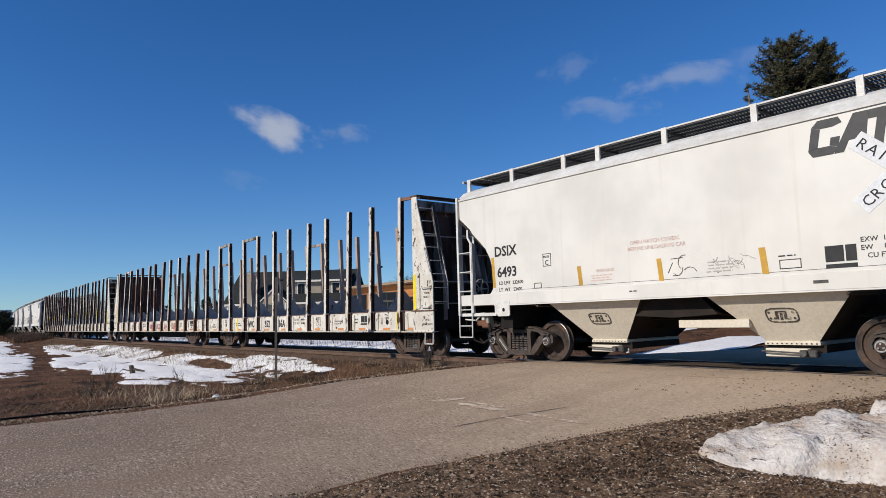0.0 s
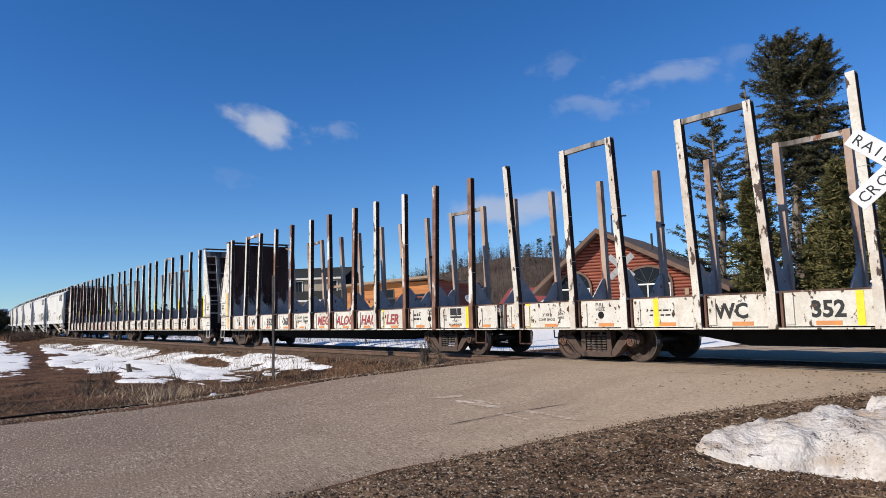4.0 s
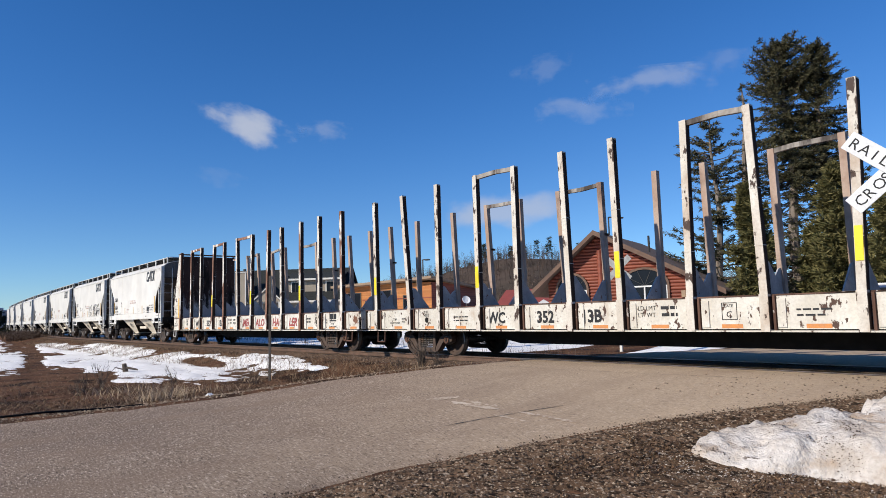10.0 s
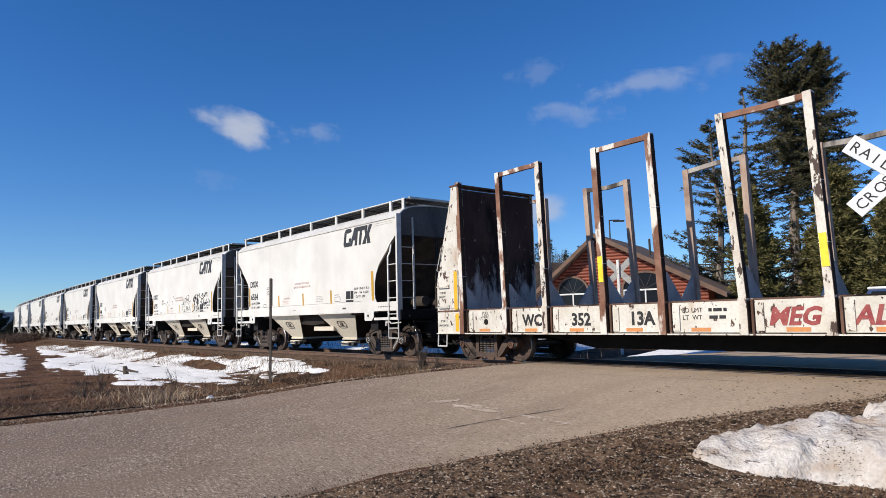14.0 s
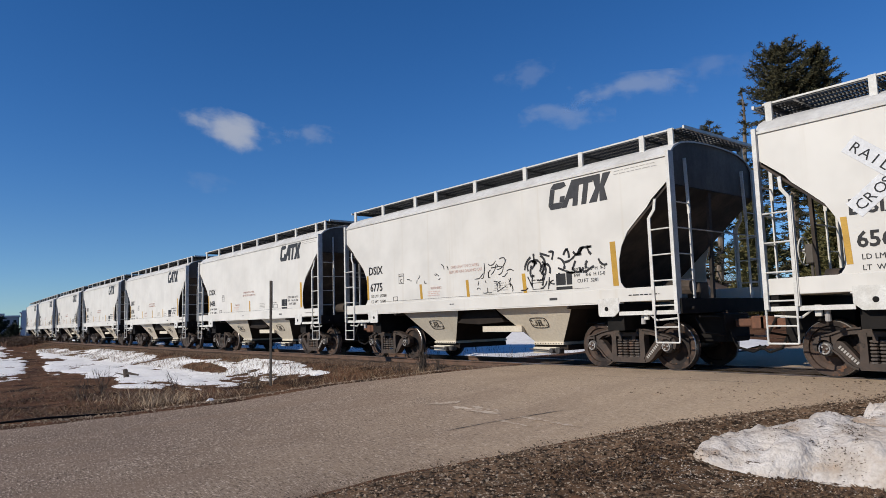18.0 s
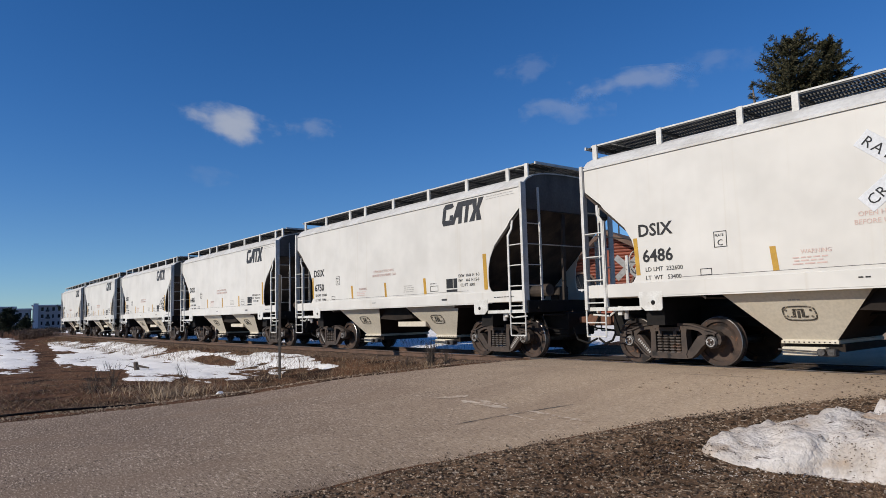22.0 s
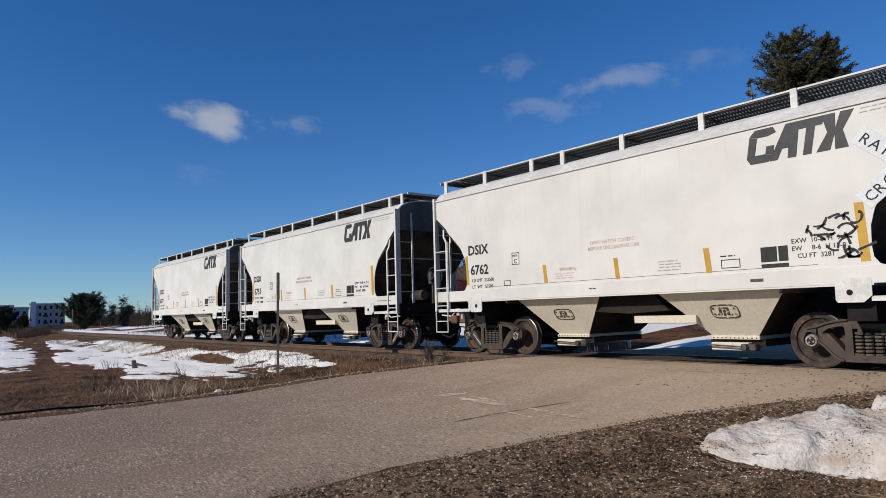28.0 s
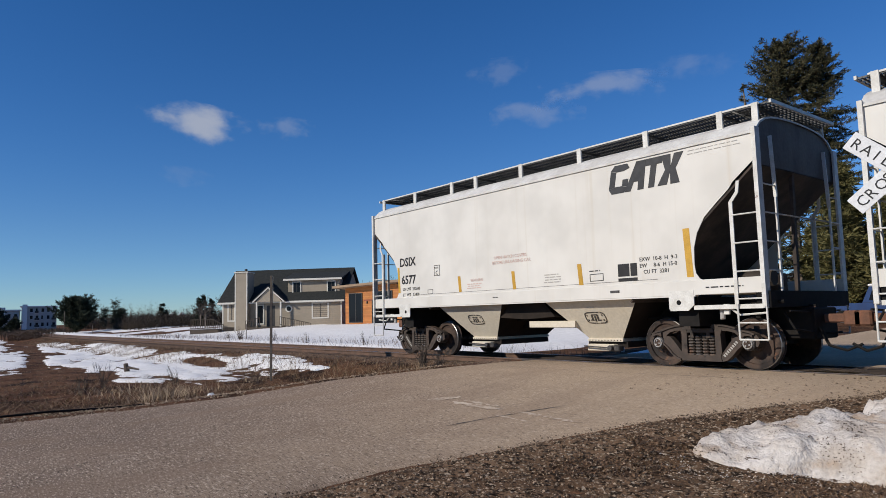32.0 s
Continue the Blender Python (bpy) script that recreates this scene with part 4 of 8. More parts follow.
# ---------------------------------------------------------------- houses
def window(parent, x0, x1, z0, z1, y=0.0, trim=0.12, mull=1, frame_mat="house_trim", name="window"):
    """A framed window on a wall that faces -y, its face at y."""
    bm = bmesh.new()
    for a, b, c, d in ((x0 - trim, x1 + trim, z1, z1 + trim), (x0 - trim, x1 + trim, z0 - trim, z0), (x0 - trim, x0, z0, z1), (x1, x1 + trim, z0, z1)):
        box(bm, a, b, y - 0.05, y + 0.02, c, d)
    w = part(name, bm, M[frame_mat], parent)
    part("pane", bx(x0, x1, y - 0.004, y + 0.016, z0, z1), M["pane"], w)
    if mull:
        mb = bmesh.new()
        for k in range(1, mull + 1):
            u = x0 + (x1 - x0) * k / (mull + 1)
            box(mb, u - 0.025, u + 0.025, y - 0.03, y - 0.005, z0, z1)
        part("mullion", mb, M["dark_door"], w)
    return w


def gable_roof(x0, x1, y0, y1, ze, zr, over=0.35, t=0.14):
    """Two slabs that meet in a ridge along x."""
    bm = bmesh.new()
    ym = (y0 + y1) / 2
    k = (zr - ze) / (ym - y0)
    for s in (-1, 1):
        ya = y0 - over if s < 0 else y1 + over
        za = ze - over * k
        v = [bm.verts.new(p) for p in ((x0 - over, ya, za), (x1 + over, ya, za), (x1 + over, ym, zr), (x0 - over, ym, zr))]
        w = [bm.verts.new(Vector(p.co) + Vector((0, 0, t))) for p in v]
        bm.faces.new(v)
        bm.faces.new(w)
        for i in range(4):
            bm.faces.new((v[i], w[i], w[(i + 1) % 4], v[(i + 1) % 4]))
    bmesh.ops.recalc_face_normals(bm, faces=bm.faces)
    return bm


# grey-brown house: x along its front, -y towards the railway
H = thing("house", "taupe two-storey house with dark roof, dormer and cream trim", "house", at=pose(-65.4, 24.9, 0.35, 0, 0, 45))
bm = bx(0, 12.0, 0, 8.0, -0.6, 2.65)
wall = part("wall", bm, M["house_wall"], H)
for e in (0, 12.0):
    g = bmesh.new()
    cross_plate(g, [(0, 2.65), (8.0, 2.65), (4.0, 5.72)], e - 0.06, e + 0.06)
    part("gable", g, M["house_wall"], wall)
for k in range(13):
    part("siding_course", bx(0.02, 11.98, -0.018, -0.002, 0.1 + 0.2 * k, 0.28 + 0.2 * k), M["house_wall"], wall)
part("roof", gable_roof(0, 12.0, 0, 8.0, 2.68, 5.75), M["shingle"], H, "dark asphalt shingle roof")
part("fascia", bx(-0.35, 12.35, -0.40, -0.352, 2.32, 2.50), M["house_trim"], H)
part("skirt", bx(0.0, 12.0, -0.03, -0.021, -0.6, 0.08), M["weathered_wood"], H)
ch = part("chimney", bx(1.58, 2.84, -0.75, 0.9, -0.6, 5.35, 0.03), M["house_wall"], H, "taupe chimney chase")
for x in (1.59, 2.75):
    part("corner_board", bx(x - 0.01, x + 0.09, -0.775, -0.751, -0.6, 5.3), M["house_trim"], ch)
part("cap", bx(1.50, 2.92, -0.82, 0.97, 5.35, 5.45), M["house_trim"], ch)
part("flue", rod(bmesh.new(), (2.4, 0, 5.45), (2.4, 0, 5.75), 0.14, n=10), M["dark_door"], ch)
for x in (0.05, 11.95):
    part("corner_board", bx(x - 0.06, x + 0.06, -0.03, -0.019, -0.2, 2.4), M["house_trim"], H)
window(H, 0.65, 1.2, 0.75, 2.3)
window(H, 9.15, 10.6, 0.85, 2.2, mull=1)
# dormer
dm = part("dormer", bx(6.4, 11.6, 0.75, 4.0, 3.0, 4.55), M["house_wall"], H)
db = bmesh.new()
v = [(6.05, 0.35, 4.52), (11.95, 0.35, 4.52), (11.95, 4.3, 5.55), (6.05, 4.3, 5.55)]
a = [db.verts.new(p) for p in v]
b = [db.verts.new((x, y, z + 0.14)) for x, y, z in v]
db.faces.new(a)
db.faces.new(b)
for i in range(4):
    db.faces.new((a[i], b[i], b[(i + 1) % 4], a[(i + 1) % 4]))
bmesh.ops.recalc_face_normals(db, faces=db.faces)
part("dormer_roof", db, M["shingle"], dm)
part("dormer_fascia", bx(6.05, 11.95, 0.30, 0.348, 4.50, 4.68), M["house_trim"], dm)
window(H, 6.95, 7.65, 3.30, 4.32, 0.73, 0.11)
window(H, 10.45, 11.15, 3.30, 4.32, 0.73, 0.11)
# entry gablet
gb = bmesh.new()
for s in (-1, 1):
    beam(gb, (4.95 + s * 1.6, -0.75, 2.45), (4.95, -0.75, 3.85), 0.14, 0.16, (0, 1, 0))
gab = part("entry_gable", gb, M["house_trim"], H)
gp = bmesh.new()
plate(gp, [(3.6, 2.45), (6.3, 2.45), (4.95, 3.75)], -0.70, -0.66)
part("infill", gp, M["house_wall"], gab)
gr = bmesh.new()
for s in (-1, 1):
    v = [(4.95 + s * 1.7, -0.85, 2.42), (4.95, -0.85, 3.92), (4.95, 2.2, 3.92), (4.95 + s * 1.7, 0.4, 2.42)]
    a = [gr.verts.new(p) for p in v]
    b = [gr.verts.new((x, y, z + 0.10)) for x, y, z in v]
    gr.faces.new(a)
    gr.faces.new(b)
    for i in range(4):
        gr.faces.new((a[i], b[i], b[(i + 1) % 4], a[(i + 1) % 4]))
bmesh.ops.recalc_face_normals(gr, faces=gr.faces)
part("gable_roof", gr, M["shingle"], gab)
for x in (3.75, 6.15):
    part("porch_post", bx(x - 0.07, x + 0.07, -0.72, -0.58, -0.3, 2.45), M["house_trim"], gab)
part("door", bx(4.55, 5.35, -0.035, -0.019, 0.1, 2.1), M["dark_door"], H, "dark front door")
window(H, 3.55, 4.15, 0.4, 2.1, -0.02)
rw = bmesh.new()
turned(rw, [(0.22, -0.06), (0.34, -0.06), (0.34, 0.0), (0.22, 0.0)], (6.75, -0.02, 1.75), None, 20)
ow = part("round_window", rw, M["house_trim"], H)
gl = bmesh.new()
rod(gl, (6.75, -0.09, 1.75), (6.75, 0.0, 1.75), 0.22, n=20)
part("pane", gl, M["pane"], ow)


def railing(parent, x0, x1, y, z0, z1, h=0.85):
    bm = bmesh.new()
    beam(bm, (x0, y, z0 + h), (x1, y, z1 + h), 0.07, 0.06)
    beam(bm, (x0, y, z0 + 0.1), (x1, y, z1 + 0.1), 0.05, 0.05)
    rl = part("railing", bm, M["weathered_wood"], parent)
    n = max(2, int(abs(x1 - x0) / 0.17))
    me = shared_mesh("baluster_%.2f" % h, lambda: bx(-0.02, 0.02, -0.02, 0.02, 0.1, h), M["weathered_wood"])
    for k in range(n + 1):
        b = part("baluster", me, None, rl)
        u = k / n
        b.location = (x0 + (x1 - x0) * u, y, z0 + (z1 - z0) * u)
    return rl


MESHES = {}


def shared_mesh(key, make, material):
    if key not in MESHES:
        MESHES[key] = mesh_of(make(), key.split("_")[0], material)
    return MESHES[key]


railing(H, 6.4, 9.4, -1.6, 0.15, -0.55)
railing(H, 3.0, 4.4, -1.6, -0.2, 0.1)
part("porch_floor", bx(3.2, 6.6, -1.7, -0.04, -0.5, 0.05), M["weathered_wood"], H)
railing(H, -2.9, -0.6, -0.8, -0.05, -0.05, 0.95)
railing(H, -0.5, 0.5, -0.9, -0.05, -0.6, 0.95)
part("side_deck", bx(-2.95, -0.1, -0.75, 3.0, -0.5, -0.06), M["weathered_wood"], H)

# cedar building
C = thing("cedar_building", "orange cedar-clad building with a low shed roof", "building", at=pose(-53.2, 31.6, 0.2, 0, 0, 19.5))
part("wall", bx(0, 9.4, 0.02, 8.0, -0.4, 3.7), M["cedar"], C)
board = shared_mesh("board_", lambda: bx(0, 9.4, -0.012, 0.018, 0, 0.165), M["cedar"])
for k in range(21):
    b = part("board", board, None, C)
    b.location = (0, 0, 0.0 + 0.175 * k)
board2 = shared_mesh("board2_", lambda: bx(9.402, 9.43, 0.0, 8.0, 0, 0.165), M["log_red"])
for k in range(21):
    b = part("board", board2, None, C)
    b.location = (0, 0, 0.0 + 0.175 * k)
rf = bmesh.new()
v = [(-0.9, -0.8, 3.55), (9.9, -0.8, 3.95), (9.9, 8.6, 3.2), (-0.9, 8.6, 3.2)]
a = [rf.verts.new(p) for p in v]
b = [rf.verts.new((x, y, z + 0.20)) for x, y, z in v]
rf.faces.new(a)
rf.faces.new(b)
for i in range(4):
    rf.faces.new((a[i], b[i], b[(i + 1) % 4], a[(i + 1) % 4]))
bmesh.ops.recalc_face_normals(rf, faces=rf.faces)
part("roof", rf, M["fascia"], C, "tan flat-edged shed roof")
for x0, x1, z0, z1 in ((0.5, 1.9, 0.5, 3.0), (3.1, 5.4, 0.3, 2.3), (3.2, 5.2, 2.45, 3.1), (6.6, 8.4, 0.4, 2.6)):
    window(C, x0, x1, z0, z1, -0.015, 0.07, 1, "dark_door")
part("band", bx(2.1, 9.4, -0.03, -0.013, 2.34, 2.44), M["log_red"], C)
part("wall_lamp", bx(2.45, 2.55, -0.10, -0.013, 2.1, 2.3, 0.01), M["dark_door"], C)

# log house with two arched windows: x along its front
L = thing("log_house", "red-brown log house with a wide gable and arched windows", "house", at=pose(-28.9, 32.1, 0.15, 0, 0, 19.0))
PEAK, EAVE, WID = 5.60, 2.85, 9.5


def gable_top(x):
    return EAVE + (PEAK - EAVE) * x / 3.35 if x < 3.35 else PEAK - (PEAK - 2.35) * (x - 3.35) / (WID - 3.35)


bm = bmesh.new()
plate(bm, [(0, -0.5), (WID, -0.5), (WID, gable_top(WID)), (3.35, PEAK), (0, gable_top(0))], 0.0, 0.2)
lw = part("wall", bm, M["log_red"], L)
part("side_wall", bx(0.0, 0.2, 0.2, 9, -0.5, 2.8), M["log_red"], L)
part("side_wall", bx(WID - 0.2, WID, 0.2, 9, -0.5, 2.3), M["log_red"], L)
for k in range(30):
    z = -0.3 + 0.195 * k
    xs = [x / 20 for x in range(0, int(WID * 20) + 1) if gable_top(x / 20) > z + 0.22]
    if not xs:
        continue
    lg = bmesh.new()
    n = 6
    pr = [(math.cos(math.pi * (0.5 + i / n)) * 0.10, math.sin(math.pi * (0.5 + i / n)) * 0.098) for i in range(n + 1)]
    ends = [[lg.verts.new((x, yy * 1.0, z + 0.1 + zz)) for yy, zz in pr] for x in (xs[0], xs[-1])]
    for i in range(n):
        lg.faces.new((ends[0][i], ends[1][i], ends[1][i + 1], ends[0][i + 1]))
    lg.faces.new(ends[0])
    lg.faces.new(ends[1])
    bmesh.ops.recalc_face_normals(lg, faces=lg.faces)
    part("log", lg, M["log_red"], lw)
rf = bmesh.new()
for (xa, za), (xb, zb) in (((-1.15, gable_top(0) - 0.92), (3.35, PEAK + 0.06)), ((3.35, PEAK + 0.06), (WID + 1.1, gable_top(WID) - 0.52))):
    v = [(xa, -0.85, za), (xb, -0.85, zb), (xb, 9.6, zb), (xa, 9.6, za)]
    a = [rf.verts.new(p) for p in v]
    b = [rf.verts.new((x, y, z + 0.10)) for x, y, z in v]
    rf.faces.new(a)
    rf.faces.new(b)
    for i in range(4):
        rf.faces.new((a[i], b[i], b[(i + 1) % 4], a[(i + 1) % 4]))
bmesh.ops.recalc_face_normals(rf, faces=rf.faces)
part("roof", rf, M["brown_roof"], L, "brown shingle roof")
for (xa, za), (xb, zb) in (((-1.15, gable_top(0) - 0.92), (3.35, PEAK + 0.06)), ((3.35, PEAK + 0.06), (WID + 1.1, gable_top(WID) - 0.52))):
    fb_ = bmesh.new()
    plate(fb_, [(xa, za - 0.16), (xb, zb - 0.16), (xb, zb + 0.13), (xa, za + 0.13)], -0.92, -0.86)
    part("rake_board", fb_, M["rake"], L, "dark brown rake board")
wing = part("rear_wing_roof", gable_roof(-1.6, 3.2, 9.7, 14.5, 3.0, 5.35), M["brown_roof"], L)
part("rear_wing", bx(-1.4, 3.0, 9.9, 14.2, -0.4, 2.95), M["log_red"], L)
part("low_wing", bx(WID + 0.02, WID + 2.2, 2.0, 8, -0.4, 2.2), M["dark_door"], L)


def arched(x0, x1, z0, zs, rise):
    """An arched window: white frame, dark panes, a half-round light over two leaves."""
    cx, r = (x0 + x1) / 2, (x1 - x0) / 2
    arc = [(cx + r * math.cos(math.pi * i / 12), zs + rise * math.sin(math.pi * i / 12)) for i in range(13)]
    out = [(cx + (r + 0.13) * math.cos(math.pi * i / 12), zs + (rise + 0.13) * math.sin(math.pi * i / 12)) for i in range(13)]
    fr = bmesh.new()
    for i in range(12):
        plate(fr, [arc[i], out[i], out[i + 1], arc[i + 1]], -0.20, -0.10)
    box(fr, x0 - 0.13, x0, -0.20, -0.10, z0, zs)
    box(fr, x1, x1 + 0.13, -0.20, -0.10, z0, zs)
    w = part("arched_window", fr, M["rake"], L)
    pn = bmesh.new()
    plate(pn, [(x0, z0), (x1, z0)] + arc, -0.14, -0.105)
    part("pane", pn, M["pane"], w)
    br = bmesh.new()
    box(br, x0, x1, -0.18, -0.142, zs - 0.09, zs)
    box(br, cx - 0.04, cx + 0.04, -0.18, -0.142, z0, zs - 0.09)
    box(br, x0, x0 + 0.06, -0.18, -0.142, z0, zs - 0.09)
    box(br, x1 - 0.06, x1, -0.18, -0.142, z0, zs - 0.09)
    part("bars", br, M["window_white"], w)
    for k in range(1, 5):
        a = math.pi * k / 5
        sp = bmesh.new()
        beam(sp, (cx, -0.15, zs), (cx + r * 0.95 * math.cos(a), -0.15, zs + rise * 0.95 * math.sin(a)), 0.02, 0.02, (0, 1, 0))
        part("spoke", sp, M["dark_door"], w)


arched(0.65, 2.55, 0.3, 2.25, 0.95)
arched(4.75, 7.35, 0.3, 2.35, 0.95)
cp = bmesh.new()
rod(cp, (3.45, -0.2, -0.4), (3.45, -0.2, 4.6), 0.16, n=10)
part("log_post", cp, M["log_red"], L)
vt = bmesh.new()
rod(vt, (5.6, 3, 4.2), (5.6, 3, 5.6), 0.07, n=8)
part("vent_pipe", vt, M["dark_door"], L)
part("wall_box", bx(8.1, 8.35, -0.16, -0.10, 1.6, 2.0, 0.02), M["fascia"], L)

# small red-roofed shed behind
R = thing("shed", "small shed with a red metal roof and pale gable", "shed", at=pose(-43.5, 42.0, 0.2, 0, 0, 22))
part("wall", bx(0, 6.5, 0, 4, -0.4, 1.7), M["pale_wall"], R)
part("roof", gable_roof(0, 6.5, 0, 4, 1.75, 2.9, 0.4), M["red_roof"], R)
gb2 = bmesh.new()
plate(gb2, [(3.2, 0.4), (5.6, 0.4), (5.6, 1.3), (4.4, 2.0), (3.2, 1.3)], -1.2, -1.1)
part("porch_gable", gb2, M["pale_wall"], R)
D = thing("satellite_dish", "white satellite dish on a short mast", "dish", at=pose(-38.5, 33.5, 0.2, 0, 0, 40))
part("mast", rod(bmesh.new(), (0, 0, -0.3), (0, 0, 1.9), 0.03, n=8), M["bearing"], D)
dbm = bmesh.new()
turned(dbm, [(0.02, 0.07), (0.16, 0.05), (0.27, 0.013), (0.32, -0.026), (0.31, -0.04), (0.16, 0.03)], (0, 0, 0), None, 20)
dd = part("reflector", dbm, M["sign_white"], D)
dd.matrix_basis = pose(0, -0.1, 2.0, -25, 0, 30)

sl = thing("street_lamp", "dark street lamp with a flat arm head", "street lamp", at=pose(-55.6, 42.5, 0.2))
part("pole", rod(bmesh.new(), (0, 0, -0.3), (0, 0, 6.7), 0.09, 0.06, n=8), M["dark_door"], sl)
part("arm", bx(0, 0.9, -0.05, 0.05, 6.62, 6.72), M["dark_door"], sl)
part("lamp_head", bx(0.55, 1.15, -0.12, 0.12, 6.55, 6.66, 0.02), M["dark_door"], sl)
sl2 = thing("street_lamp", "dark street lamp with a flat arm head", "street lamp", at=pose(-42.0, 56.0, 0.2, 0, 0, 50))
part("pole", rod(bmesh.new(), (0, 0, -0.3), (0, 0, 10.4), 0.1, 0.07, n=8), M["dark_door"], sl2)
part("arm", bx(0, 1.0, -0.06, 0.06, 10.3, 10.42), M["dark_door"], sl2)
part("lamp_head", bx(0.4, 1.5, -0.15, 0.15, 10.2, 10.35, 0.02), M["dark_door"], sl2)

# far flats and town
for k, (x, y) in enumerate(((-229.3, 70.6), (-228.7, 73.4))):
    tk = bmesh.new()
    rod(tk, (0, 0, -0.3), (0, 0, 3.5), 1.15, n=16)
    rod(tk, (0, 0, 3.5), (0, 0, 4.0), 1.15, 0.3, n=16)
    solid("storage_tank", tk, M["sign_white"], "white storage tank far across the field", "tank", "far tanks", at=pose(x, y, 0.1))
def block(x, y, w, d, h, turn, storeys, bays, label):
    b = thing("apartment_building", label, "building", "far buildings", at=pose(x, y, 0.1, 0, 0, turn))
    part("wall", bx(0, w, 0, d, -0.5, h), M["pale_wall"], b)
    part("roof", bx(-0.4, w + 0.4, -0.4, d + 0.4, h, h + 0.4), M["sign_white"], b)
    part("stair_tower", bx(w * 0.02, w * 0.16, -0.5, 2.0, -0.5, h + 0.9), M["sign_white"], b, "white rendered stair tower")
    lift = h / storeys
    for s in range(storeys):
        for k in range(bays):
            wide = 0.46 if (k + s) % 3 else 0.30
            x0 = w * (0.2 + 0.8 * (k + 0.25) / bays)
            wn = part("window", bx(x0, x0 + w * 0.8 * wide / bays, -0.06, 0.02, 0.7 + s * lift, 1.9 + s * lift), M["pane"], b)
            part("sill", bx(x0 - 0.08, x0 + w * 0.8 * wide / bays + 0.08, -0.14, -0.06, 0.58 + s * lift, 0.7 + s * lift), M["sign_white"], wn)
            if k % 3 == 1:
                bal = part("balcony", bx(x0 - 0.3, x0 + w * 0.8 * wide / bays + 0.3, -1.1, 0.0, 0.30 + s * lift, 0.42 + s * lift), M["sign_white"], b)
                part("balustrade", bx(x0 - 0.3, x0 + w * 0.8 * wide / bays + 0.3, -1.1, -1.04, 0.42 + s * lift, 1.15 + s * lift), M["dark_door"], bal)


block(-258.4, 31.6, 10.0, 12, 7.0, 82, 3, 5, "distant grey-blue apartment building, three storeys")
block(-259.0, 26.4, 4.6, 10, 5.9, 82, 2, 2, "distant pale flat-roofed apartment building")
block(-300.0, 19.0, 12.0, 10, 7.5, 86, 2, 4, "distant white flat-roofed building")
block(-176, 70, 4.2, 4, 5.0, 68, 1, 1, "small far pale building with a doorway")
block(-318, 142, 16, 10, 9.5, 64, 2, 6, "distant long white building")
block(-296, 112, 12, 8, 5, 66, 1, 6, "distant low white building")
block(-280, 128, 8, 8, 6.5, 66, 2, 3, "distant white house among trees")

# blue pickup parked beyond the crossing
def pickup(at):
    v = thing("pickup_truck", "dark blue pickup truck with snow on its roof", "vehicle", at=at)
    bm = bmesh.new()
    plate(bm, [(0, 0.55), (5.4, 0.55), (5.4, 1.15), (3.9, 1.2), (3.85, 1.05), (0.0, 1.05)], -0.95, 0.95)
    part("body", bm, M["blue_paint"], v)
    cb = bmesh.new()
    plate(cb, [(1.7, 1.06), (3.9, 1.06), (3.45, 1.75), (2.0, 1.75)], -0.85, 0.85)
    part("cab", cb, M["blue_paint"], v)
    for y in (-0.856, 0.85):
        gl = bmesh.new()
        plate(gl, [(1.95, 1.15), (3.7, 1.15), (3.38, 1.66), (2.12, 1.66)], y, y + 0.006)
        part("side_glass", gl, M["pane"], v)
    part("roof_snow", bx(1.95, 3.5, -0.8, 0.8, 1.752, 1.86, 0.04), M["snow"], v)
    for x in (0.95, 4.4):
        for y in (-0.85, 0.85):
            w = bmesh.new()
            turned(w, [(0.2, -0.11), (0.36, -0.11), (0.38, -0.08), (0.38, 0.08), (0.36, 0.11), (0.2, 0.11)], (x, y, 0.38), None, 18)
            wh = part("wheel", w, M["under_black"], v)
            rm = bmesh.new()
            rod(rm, (x, y - 0.115, 0.38), (x, y + 0.115, 0.38), 0.2, n=12)
            part("rim", rm, M["bearing"], wh)
    return v


pickup(pose(-13.2, 33.0, 0.12, 0, 0, 12))

# ---------------------------------------------------------------- trees
def clump(verts, faces, p, d, size, r, n=5, flat=0.5):
    """A spray of small pointed blades round a direction."""
    d = d.normalized()
    s = d.cross(Vector((0, 0, 1)))
    s = (s if s.length > 1e-3 else Vector((1, 0, 0))).normalized()
    u = s.cross(d)
    for _ in range(n):
        e = (d * r.uniform(0.3, 1.0) + s * r.gauss(0, 0.8) + u * r.gauss(0, 0.8 * flat)).normalized()
        t = e.cross(Vector((r.gauss(0, 1), r.gauss(0, 1), r.gauss(0, 1))))
        if t.length < 1e-3:
            continue
        t = t.normalized() * size * 0.10
        l = size * r.uniform(0.6, 1.25)
        a = p + Vector((r.gauss(0, 0.2), r.gauss(0, 0.2), r.gauss(0, 0.12))) * size
        k = len(verts)
        verts += [tuple(a), tuple(a + e * l * 0.5 + t), tuple(a + e * l), tuple(a + e * l * 0.5 - t)]
        faces.append((k, k + 1, k + 2, k + 3))


